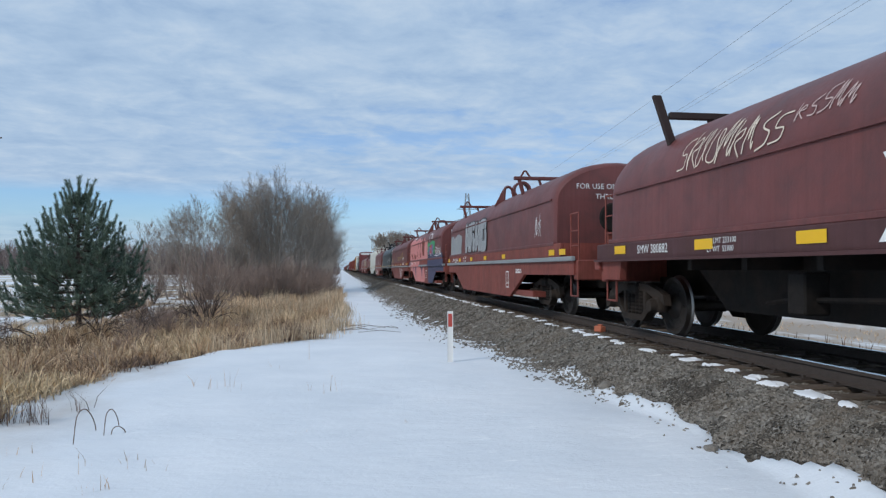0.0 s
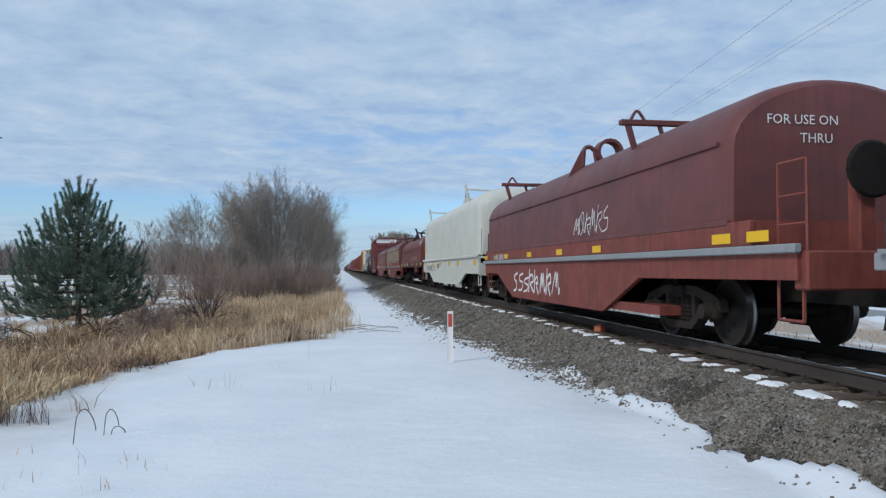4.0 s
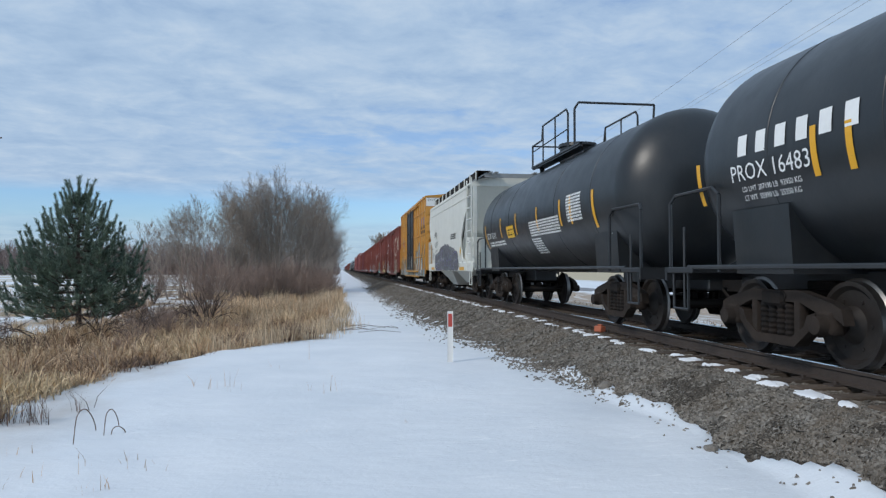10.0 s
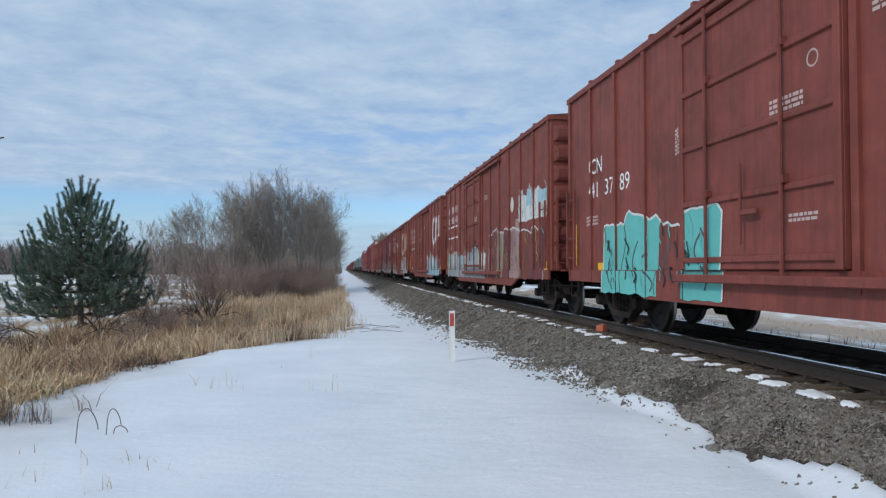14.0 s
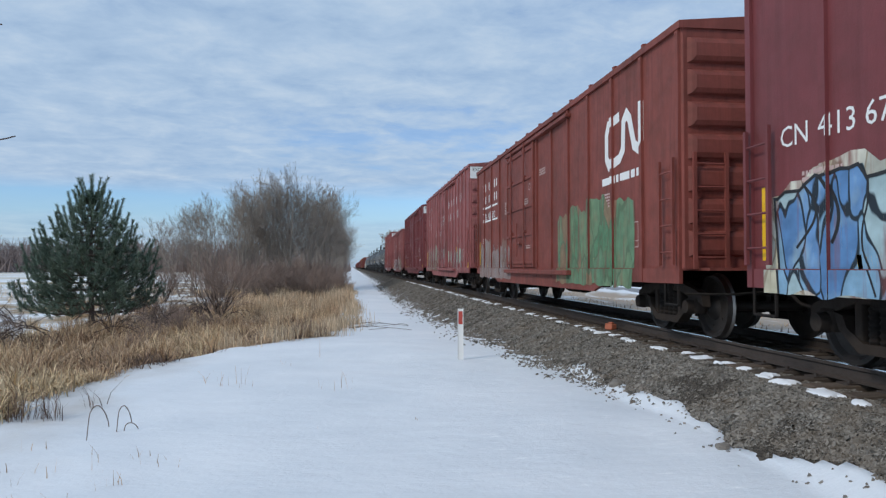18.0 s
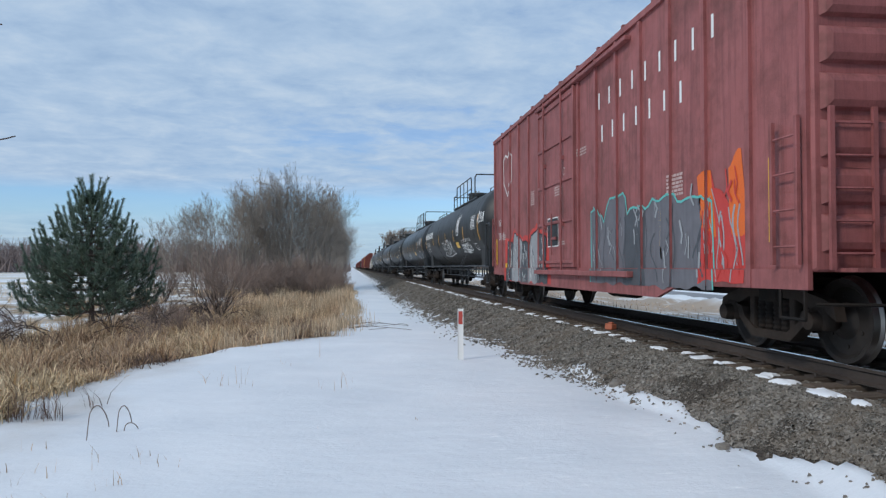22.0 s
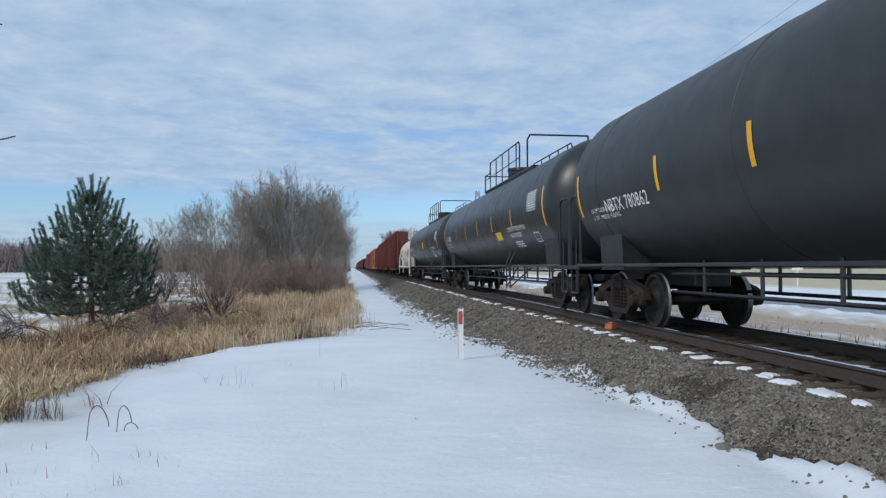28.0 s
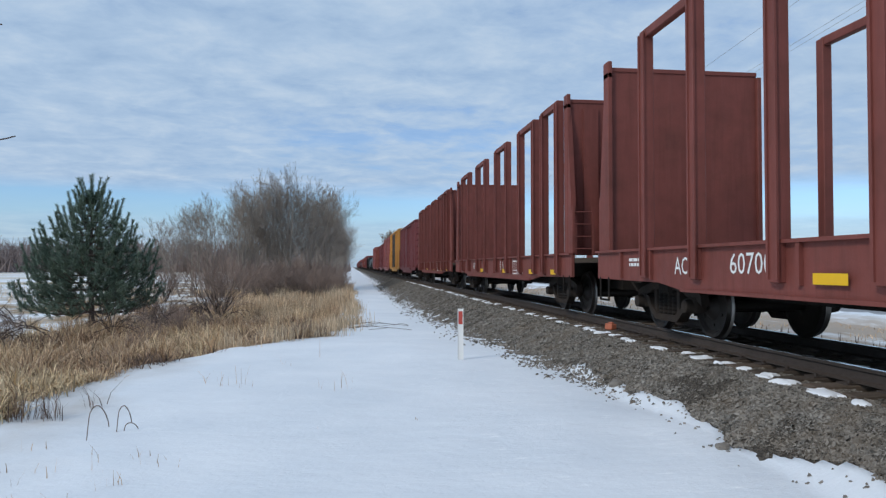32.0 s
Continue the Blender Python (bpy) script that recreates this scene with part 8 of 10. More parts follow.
    for y in (-3.6, -1.2, 1.2, 3.6):
        part("hatch", Shape().box(-0.45, 0.45, y - 0.5, y + 0.5, ze + 0.33, ze + 0.47, 0.03), "white", car)
    couplers(car, h + 0.1)
    truck(car, -h + 1.75, near), truck(car, h - 1.75, near)
    side = Side(lambda y, z: W + 0.002 + (0.02 if z < zs + 0.34 else 0), (), (zs + 0.34,))
    return car, side, h


# ---- bulkhead flats with stake frames ----
def stake_flat(u0, u1, mat, label, near=True):
    car, h = start("bulkhead_flatcar", label, u0, u1, "freight car")
    W, zd = 1.47, 1.28
    for k in (-1, 1):
        part("side_sill", Shape().prism([(-h, zd), (h, zd), (h, 0.82), (h - 2.6, 0.80), (h - 3.4, 0.70), (-h + 3.4, 0.70), (-h + 2.6, 0.80), (-h, 0.82)], *sorted((k * W, k * (W - 0.06)))), mat, car)
        part("sill_flange", Shape().box(*sorted((k * (W - 0.08), k * (W + 0.06))), -h, h, zd, zd + 0.04).box(*sorted((k * W, k * (W + 0.05))), -h + 3.4, h - 3.4, 0.69, 0.73), mat, car)
    part("deck", Shape().box(-W + 0.07, W - 0.07, -h, h, 1.12, 1.22), "tie", car, "dark timber deck")
    part("centre_sill", Shape().box(-0.3, 0.3, -h + 0.2, h - 0.2, 0.55, 1.12), "steel_dark", car)
    for k in (-1, 1):
        y = k * (h - 0.42)
        b = part("bulkhead", Shape().box(-1.40, 1.40, y - 0.05, y + 0.05, zd, 4.55, 0.012), mat, car, "tall steel bulkhead with tapered braces")
        part("bulkhead_cap", Shape().box(-1.40, 1.40, y - 0.07, y + 0.07, 4.52, 4.60, 0.01).box(-1.46, -1.38, y - 0.12, y + 0.12, 4.40, 4.70, 0.01), mat, b)
        part("edge_flange", Shape().box(-1.46, -1.38, y - 0.12, y + 0.12, zd, 4.5, 0.01).box(1.38, 1.46, y - 0.12, y + 0.12, zd, 4.5, 0.01), mat, b)
        yo = y + k * 0.05
        for x in (-1.40, -0.47, 0.47, 1.40):
            part("brace", Shape().prism([(yo, zd), (yo + k * 0.36, zd), (yo + k * 0.36, 1.9), (yo + k * 0.10, 3.9), (yo, 4.5)], x - 0.05, x + 0.05), mat, b)
        for x in (-0.93, 0.0, 0.93):
            part("corrugation", Shape().box(x - 0.16, x + 0.16, y + k * 0.05, y + k * 0.10, zd + 0.1, 4.4) if k > 0 else Shape().box(x - 0.16, x + 0.16, y - 0.10, y - 0.05, zd + 0.1, 4.4), mat, b)
        s = Shape()
        end_ladder(s, k * (h - 0.02), -1.42, -1.0, zd, 2.3, 4)
        part("end_ladder", s, mat, car)
    top = 4.66
    k = h / 8.2
    for ya, yb in ((5.95, 4.35), (2.55, 1.0), (-0.8, -2.3), (-3.9, -5.4), (-6.2, -7.4)):
        for sx in (-1, 1):
            for y in (ya * k, yb * k):
                f = part("stake", Shape().box(*sorted((sx * (W + 0.09), sx * (W - 0.07))), y - 0.085, y + 0.085, 0.86, top, 0.012), mat, car, "heavy steel stake")
                if sx < 0:
                    for q in (-0.085, 0.085):
                        part("stake_rib", Shape().box(-W - 0.11, -W - 0.085, y + q - 0.02, y + q + 0.02, 0.9, top - 0.05), mat, f)
            part("stake_bar", Shape().box(*sorted((sx * (W + 0.07), sx * (W - 0.05))), yb * k, ya * k, top - 0.12, top + 0.02, 0.012), mat, car)
    for y in [v for v in np.arange(-h + 0.8, h - 0.4, 1.2) if not 2.3 < v < 5.2]:
        part("sill_rib", Shape().box(-W - 0.05, -W, y - 0.03, y + 0.03, 0.84, zd), mat, car)
    for k in (-1, 1):
        s = Shape()
        stirrup(s, -W, k * (h - 0.35), 0.42, 0.85, 0.45)
        part("stirrup_step", s, "steel_dark", car)
    couplers(car, h + 0.1)
    truck(car, -h + 2.0, near), truck(car, h - 2.0, near)
    side = Side(lambda y, z: W + 0.003)
    for y in (-h + 1.4, -4.9, -1.7, 1.95):
        rect(car, side, y, y - 0.5, 0.86, 0.97, "reflector", "reflector", "yellow reflective strip", 0.052)
    return car, side, h


# ---- plain cars of the far tail ----
def gondola(u0, u1, mat, label, top=3.2):
    car, h = start("gondola", label, u0, u1, "freight car")
    s = Shape().box(-1.45, -1.38, -h, h, 1.0, top).box(1.38, 1.45, -h, h, 1.0, top).box(-1.38, 1.38, -h, -h + 0.07, 1.0, top).box(-1.38, 1.38, h - 0.07, h, 1.0, top).box(-1.38, 1.38, -h + 0.07, h - 0.07, 1.0, 1.1)
    part("body", s, mat, car)
    s = Shape()
    for y in np.arange(-h + 0.1, h, 1.3):
        s.box(-1.52, -1.45, y - 0.05, y + 0.05, 1.0, top)
    part("side_posts", s, mat, car)
    part("top_rail", Shape().box(-1.53, -1.42, -h, h, top - 0.1, top + 0.03).box(1.42, 1.53, -h, h, top - 0.1, top + 0.03), mat, car)
    part("centre_sill", Shape().box(-0.3, 0.3, -h, h, 0.62, 1.0), "steel_dark", car)
    couplers(car, h + 0.1)
    truck(car, -h + 1.8, False), truck(car, h - 1.8, False)
    return car


# ---- the train, car by car, from the head of the clip to its end ----
def fan_rect(side, car, pts, mat, name, label, lift=0.006):
    return part(name, side.lay([pts], lift), mat, car, label)


def crown_line(car, h, top, txt1, txt2, yend):
    """Stencilled words on the front of a coil cover."""
    write_end(car, yend, txt1, -0.98, top - 0.62, 0.115)
    write_end(car, yend, txt2, -0.55, top - 0.84, 0.115)


def build_coil_cars():
    T = "coil car"
    # white scrawl, small print on a dark sill
    car, side, h = coil_flat(-3.0, 12.1, "oxide", "oxide-red coil car with a long round cover and white scrawl")
    m = 4.55
    tag(car, side, 3, 9.2 - m, 2.35, 2.4, 0.55, "cream_letter", 9, 0.02)
    tag(car, side, 4, 6.7 - m, 2.55, 0.9, 0.3, "faint_letter", 5, 0.015)
    write(car, side, "SMW 380882", 10.35 - m, 1.27, 0.13)
    write(car, side, "LD LMT 233100", 8.25 - m, 1.345, 0.07), write(car, side, "LT WT  52900", 8.25 - m, 1.245, 0.07)
    fan_rect(side, car, [(5.4 - m, 2.02), (5.2 - m, 2.02), (5.3 - m, 1.86)], "letter", "mark", "white triangle mark")
    fan_rect(side, car, [(5.4 - m, 1.26), (5.2 - m, 1.26), (5.3 - m, 1.40)], "letter", "mark", "white triangle mark")

    # silver block graffiti
    car, side, h = coil_trough(13.4, 30.0, "oxide", "oxide-red coil car with silver block graffiti on its cover")
    m = 21.7
    crown_line(car, h, 3.39, "FOR USE ON", "THRU", -h + 1.34)
    mass(car, side, 5, 26.7 - m, 29.3 - m, 1.6, 2.45, "g_grey", None, "g_grey", ("g_pale",), None, 3, "graffiti", "silver-grey overpainted patch", 0.15, None, 0.05)
    piece(car, side, 21, 22.0 - m, 25.8 - m, 1.6, 2.75, "g_grey", "g_black", ("g_white",), None, 4, label="silver and black bubble-letter graffiti")
    write(car, side, "WFRX 382836", 28.7 - m, 1.30, 0.16)
    write(car, side, "LD LMT 225100", 26.2 - m, 1.42, 0.075), write(car, side, "LT WT   60900", 26.2 - m, 1.31, 0.075)
    frame_box(car, side, 19.3 - m, 0.55, 0.3, 0.42), bars(car, side, 18.2 - m, 1.0, 2, 0.6, 0.04, seed=4)
    tag(car, side, 8, 16.3 - m, 1.8, 0.5, 0.5, "letter", 3, 0.015)

    # pink
    car, side, h = coil_trough(31.1, 47.5, "oxide", "oxide-red coil car sprayed pink over its cover and side", refl=False)
    m = 39.3
    crown_line(car, h, 3.39, "FOR USE ON", "THRU", -h + 1.34)
    rnd = random.Random(12)
    pk = [(47.0 - m, 1.6), (47.0 - m, 2.75), (45.4 - m, 2.95), (43.5 - m, 2.72), (42.0 - m, 2.95), (40.6 - m, 2.62), (39.4 - m, 2.85), (38.4 - m, 2.55), (37.5 - m, 2.6), (37.4 - m, 1.6)]
    part("graffiti", side.lay(fan(pk), 0.005), "pink", car, "large pink sprayed area")
    for pts in ([(7.0, 1.98), (6.7, 2.02), (6.35, 1.93), (6.05, 2.05), (5.85, 1.86), (5.45, 1.66), (6.1, 1.66), (6.3, 1.80), (6.6, 1.84)], [(5.15, 2.02), (4.9, 1.90), (4.45, 1.94), (4.15, 1.80), (3.75, 1.92), (3.9, 1.66), (4.9, 1.66)],
                [(2.6, 2.6), (2.3, 2.75), (2.75, 2.3), (2.9, 2.25)], [(3.2, 2.1), (3.05, 2.1), (2.8, 1.75), (3.15, 1.66)], [(1.9, 2.5), (1.6, 2.55), (1.7, 2.1), (1.35, 1.75), (1.8, 1.66), (1.95, 2.0)], [(0.9, 2.6), (0.3, 2.85), (-0.4, 2.5), (-0.3, 1.8), (0.4, 1.75), (0.8, 2.1)]):
        part("graffiti_gap", side.lay(fan(pts), 0.009), "brown", car, "bare red brush-shaped patch in the pink")
    part("graffiti", side.lay([[(46.6 - m, 0.95), (46.6 - m, 1.5), (41.2 - m, 1.5), (41.4 - m, 1.2), (40.6 - m, 1.0), (39.2 - m, 1.15), (38.6 - m, 0.55), (38.9 - m, 0.34), (43.5 - m, 0.34), (45.6 - m, 0.93)]], 0.006), "pink", car, "pink sprayed lower side")
    for pts in ([(5.55, 1.19), (5.1, 1.19), (5.2, 0.62)], [(4.62, 1.19), (3.9, 1.19), (3.95, 0.36)], [(6.6, 1.19), (6.4, 1.19), (6.5, 0.98)], [(1.2, 1.19), (0.6, 1.19), (0.7, 0.4)]):
        part("graffiti_gap", side.lay([pts], 0.010), "navy", car, "navy wedge in the pink")
    rect(car, side, 8.2, 4.35, 1.30, 1.49, "navy", "graffiti", "navy sprayed band")
    write(car, side, "LD LMT 224300", 4.85, 1.44, 0.075, lift=0.012), write(car, side, "LT WT   61700", 4.85, 1.33, 0.075, lift=0.012)
    part("graffiti", side.lay([[(37.3 - m, 0.34), (37.3 - m, 1.52), (31.6 - m, 1.52), (31.6 - m, 0.95), (34.0 - m, 0.95), (35.5 - m, 0.34)]], 0.006), "navy", car, "navy sprayed lower side")
    part("graffiti", side.lay([[(37.4 - m, 1.54), (37.4 - m, 1.80), (31.9 - m, 1.80), (31.9 - m, 1.54)]], 0.006), "navy", car, "navy sprayed band")
    mural(car, side, 31, 34.9 - m, 37.6 - m, 1.62, 2.35, ("g_green", "g_violet", "g_red", "g_violet"), "g_green", ("g_sky", "g_red"), "g_green", 4, label="green, violet and red graffiti")
    tag(car, side, 33, 34.5 - m, 1.75, 2.0, 0.45, "letter", 6, 0.03)
    emblem(car, side, 36.9 - m, 2.52, 1.4, 0.36, "letter", 0.07)
    write(car, side, "GTW 187585", 7.12, 1.32, 0.17, lift=0.012)
    frame_box(car, side, 38.3 - m, 0.6, 0.4, 0.36)
    bars(car, side, 45.6 - m, 2.85, 1, 1.2, 0.12, "letter", seed=3)

    # yellow scrawl
    car, side, h = coil_trough(48.4, 65.3, "oxide", "oxide-red coil car with yellow scrawled writing on its cover")
    m = 56.85
    crown_line(car, h, 3.39, "FOR USE ON", "THRU", -h + 1.34)
    for k, (txt, u, z, hh) in enumerate((("UKKI EYORK", 57.8, 1.72, 0.30), ("THERD", 55.7, 1.80, 0.32), ("BOKE", 54.1, 1.86, 0.40), ("TRUE KINGS ONLY", 64.6, 1.66, 0.26))):
        write(car, side, txt, u - m, z, hh, "g_gold", 0.78, 0.12, "graffiti_tag", "yellow scrawled spray-paint words")
    tag(car, side, 41, 52.9 - m, 1.75, 0.7, 0.26, "letter", 5, 0.02)
    tag(car, side, 42, 65.0 - m, 2.5, 1.2, 0.5, "letter", 6, 0.03), tag(car, side, 43, 65.0 - m, 1.62, 0.6, 0.3, "letter", 4, 0.025)
    tag(car, side, 44, 55.5 - m, 0.5, 1.5, 0.65, "letter", 8, 0.025)
    write(car, side, "WFRX 382933", 63.8 - m, 1.31, 0.15)
    frame_box(car, side, 55.9 - m, 0.75, 0.36, 0.36)
    bars(car, side, 52.9 - m, 1.48, 3, 1.1, 0.035, seed=9), bars(car, side, 54.0 - m, 1.0, 2, 0.7, 0.04, seed=5)

    # black-green
    car, side, h = coil_flat(66.2, 80.4, "green", "black-green coil car with a long round cover", "green", 3.42)
    m = 73.3
    crown_line(car, h, 3.42, "FOR USE ON CGLX 11980", "THRU CGLX 12079 ONLY", -h + 0.99)
    tag(car, side, 51, 70.7 - m, 1.72, 1.5, 0.35, "letter", 5, 0.03), tag(car, side, 52, 67.9 - m, 1.8, 1.0, 0.35, "letter", 5, 0.03), tag(car, side, 53, 79.3 - m, 1.55, 0.7, 0.35, "letter", 5, 0.025)
    write(car, side, "CGLX 12078", 79.1 - m, 1.31, 0.13)
    write(car, side, "LD LMT 231900", 77.1 - m, 1.37, 0.06), write(car, side, "LT WT  54100", 77.1 - m, 1.28, 0.06)
    bars(car, side, 73.0 - m, 1.38, 2, 0.6, 0.04, seed=6)
    frame_box(car, side, 70.4 - m, 1.22, 0.3, 0.22)

    # red with faded scrawl
    car, side, h = coil_trough(81.5, 97.3, "oxide", "oxide-red coil car with faded white scrawl low on its side")
    m = 89.4
    crown_line(car, h, 3.39, "FOR USE ON", "THRU", -h + 1.34)
    tag(car, side, 61, 93.5 - m, 0.5, 4.0, 0.6, "letter", 8, 0.05)
    tag(car, side, 62, 88.5 - m, 1.7, 1.8, 0.5, "letter", 6, 0.02)
    write(car, side, "WFRX 382911", 95.8 - m, 1.31, 0.15)

    # cream
    car, side, h = coil_high(98.3, 114.2, "cream coil car with a high smooth cover")
    m = 106.25
    write(car, side, "MBKX 169018", 112.6 - m, 0.98, 0.26, "dark_letter", 0.92)
    write(car, side, "LD LMT  222300", 110.2 - m, 1.12, 0.085, "dark_letter"), write(car, side, "LT WT    63700", 110.2 - m, 0.97, 0.085, "dark_letter")
    bars(car, side, 108.6 - m, 1.25, 4, 0.6, 0.035, "dark_letter", seed=8)
    bars(car, side, 113.6 - m, 0.92, 1, 0.4, 0.03, "dark_letter", seed=8)

    # soot-darkened
    car, side, h = coil_flat(115.0, 129.4, "oxide", "weathered oxide-red coil car with a soot-darkened round cover", "hood_soot")
    m = 122.2
    crown_line(car, h, 3.0, "FOR USE ON", "THRU", -h + 0.99)
    write(car, side, "SMW 380612", 128.6 - m, 1.27, 0.13), bars(car, side, 126.3 - m, 1.37, 2, 0.6, 0.05, seed=1), bars(car, side, 124.3 - m, 1.38, 2, 0.9, 0.05, seed=2)
    tag(car, side, 71, 121.0 - m, 1.6, 3.0, 0.3, "faint_letter", 9, 0.012), tag(car, side, 74, 119.2 - m, 1.62, 1.0, 0.22, "g_gold", 4, 0.016)
    tag(car, side, 72, 122.4 - m, 1.5, 2.2, 0.45, "faint_letter", 6, 0.012), tag(car, side, 73, 117.2 - m, 2.5, 0.9, 0.3, "letter", 4, 0.025)
    write(car, side, "L 52-11", 119.6 - m, 1.37, 0.06), write(car, side, "IL 49-0", 119.6 - m, 1.27, 0.06)

    # flaking tan cover
    car, side, h = coil_trough(130.3, 147.0, "oxide", "oxide-red coil car whose cover is painted flaking tan", refl="dull_yellow", lift=0.11, eye=0.95)
    m = 138.65
    crown_line(car, h, 3.39, "FOR USE ON GTW 187401", "THRU 187799", -h + 1.34)
    rnd = random.Random(17)
    part("graffiti", side.lay([[(8.5, 1.6), (8.5, 2.5), (7.9, 2.9), (4.9, 2.86), (4.7, 2.6), (4.1, 2.62), (3.9, 2.86), (-2.0, 2.84), (-2.6, 2.5), (-5.6, 2.86), (-6.6, 2.4), (-6.6, 1.6)]], 0.006), "tan", car, "flaking tan sprayed area")
    for k, y in enumerate((7.9, 6.9, 5.8, 5.0, 3.9, 2.6, 1.6, 0.6, -0.5, -1.7, -2.9, -4.2, -5.3)):
        w, tilt, zt = rnd.uniform(0.18, 0.42), rnd.uniform(0.15, 0.5), rnd.uniform(2.35, 2.84)
        part("graffiti_shade", side.lay([[(y, zt), (y - tilt, 1.68), (y - tilt - w, 1.66), (y - w * 1.1, zt - 0.1)]], 0.008), "tan_worn", car, "worn brownish band in the tan paint")
        part("graffiti_outline", side.lay(ring_poly([(y + 0.02, zt), (y - tilt * 0.5 + 0.02, (zt + 1.68) / 2), (y - tilt, 1.67)] + ([(y - tilt - w * 1.3, 1.70 + rnd.uniform(0, 0.1))] if k % 3 else []), 0.028), 0.011), "rust_line", car)
    for cy, cz, ry, rz in ((3.75, 2.02, 0.20, 0.34), (4.3, 2.72, 0.35, 0.12), (-0.6, 2.05, 0.18, 0.34), (-3.6, 2.2, 0.3, 0.4), (0.4, 2.72, 0.25, 0.10)):
        part("graffiti_gap", side.lay(fan(blob(rnd, cy, cz, ry, rz, 18, 0.35, 0.5)), 0.013), "tan_worn", car, "bare reddish patch in the paint")
    for cy, cz, ry, rz in ((3.85, 2.3, 0.07, 0.14), (3.65, 2.24, 0.05, 0.2), (3.5, 2.3, 0.05, 0.1), (-0.55, 2.2, 0.06, 0.14), (-0.7, 2.1, 0.04, 0.1), (3.78, 2.12, 0.04, 0.12)):
        part("graffiti_fleck", side.lay(fan(blob(rnd, cy, cz, ry, rz, 10, 0.5)), 0.016), "g_gold", car)
    part("cover_crease", side.lay(ring_poly([(8.3, 2.60), (5.0, 2.605), (2.0, 2.595), (-1.0, 2.60), (-6.4, 2.60)], 0.022), 0.014), "rust_line", car)
    tag(car, side, 83, 136.9 - m, 2.45, 1.2, 0.4, "letter", 2, 0.06)
    tag(car, side, 81, 144.3 - m, 0.62, 1.9, 0.5, "letter", 6, 0.035)
    write(car, side, "GTW 187624", 146.1 - m, 1.32, 0.17)
    rect(car, side, -0.56, -0.88, 0.60, 0.87, "black", "notice", "black stencil panel with white frame"), frame_box(car, side, -0.56, 0.60, 0.32, 0.27, 0.018)
    write(car, side, "LD LMT 223100", 5.2, 1.43, 0.075), write(car, side, "LT WT   61900", 5.2, 1.32, 0.075)
    fan_rect(side, car, [(1.74, 1.36), (1.54, 1.36), (1.64, 1.53)], "reflector", "mark", "yellow triangle mark")
    bars(car, side, 2.36, 1.40, 1, 0.55, 0.07, "letter", 0.3, 5)

    # pale patch
    car, side, h = coil_trough(148.0, 165.3, "oxide", "oxide-red coil car with a pale painted patch on its cover", lift=0.11, eye=0.85)
    m = 156.65
    crown_line(car, h, 3.39, "FOR USE ON GTW 187401", "THRU 187799", -h + 1.34)
    mass(car, side, 91, -0.66, 1.15, 1.62, 2.3, "g_faint", None, "hood", ("g_faint",), None, 4, "graffiti", "faded white block graffiti", 0.1, None, 0.04)
    tag(car, side, 92, 164.4 - m, 1.75, 1.0, 0.3, "g_gold", 4, 0.03), tag(car, side, 93, 161.2 - m, 1.75, 1.6, 0.3, "g_gold", 5, 0.035)
    bars(car, side, 163.9 - m, 2.95, 3, 0.8, 0.02, "letter", 4.0, 2)
    write(car, side, "GTW 187731", 164.1 - m, 1.31, 0.17)
    write(car, side, "LD LMT  225100", 161.9 - m, 1.43, 0.075), write(car, side, "LT WT     60900", 161.9 - m, 1.32, 0.075)
    rect(car, side, -0.79, -1.13, 0.63, 0.92, "black", "notice", "black stencil panel with white frame"), frame_box(car, side, -0.79, 0.63, 0.34, 0.29, 0.018)
    bars(car, side, 155.0 - m, 2.8, 1, 1.1, 0.1, "letter", seed=7)


def end_print(car, h, top, seed):
    rnd = random.Random(seed)
    s = Shape()
    for k in range(3):
        for r in range(3):
            x = 0.35 + rnd.uniform(-0.1, 0.1)
            z = top * 0.5 + 0.55 * k - 0.11 * r
            for q in range(3):
                w = rnd.uniform(0.06, 0.2)
                s.add([(x, -h - 0.079, z), (x + w, -h - 0.079, z), (x + w, -h - 0.079, z + 0.05), (x, -h - 0.079, z + 0.05)], [(0, 1, 2, 3)])
                x += w + 0.05
    part("lettering", s, "letter", car, "small stencilled print")


def print_side(car, side, h, seed, y=None):
    """Weights, inspection boxes and small notices that most boxcars carry."""
    rnd = random.Random(seed)
    y = h - 1.0 if y is None else y
    bars(car, side, y, 1.95, 3, 0.6, 0.04, "faint_letter", seed=seed), bars(car, side, -h + 3.2, 2.3, 6, 0.42, 0.035, "faint_letter", seed=seed + 1)
    frame_box(car, side, -h + 1.9, 1.35, 0.36, 0.40, 0.016, "faint_letter")
    bars(car, side, 0.9, 2.75, 4, 0.55, 0.036, "faint_letter", seed=seed + 2), bars(car, side, -0.5, 3.35, 3, 0.55, 0.036, "faint_letter", seed=seed + 3), bars(car, side, 0.6, 1.55, 2, 0.45, 0.032, "faint_letter", seed=seed + 4)
    bars(car, side, h - 4.6, 2.9, 7, 0.36, 0.034, "faint_letter", seed=seed + 5)
    part("stencil_ring", side.lay(ring_poly([(0.2 + 0.08 * math.cos(a), 3.05 + 0.08 * math.sin(a)) for a in np.linspace(0, 6.283, 13)], 0.018), 0.004), "faint_letter", car, "stencilled ring")


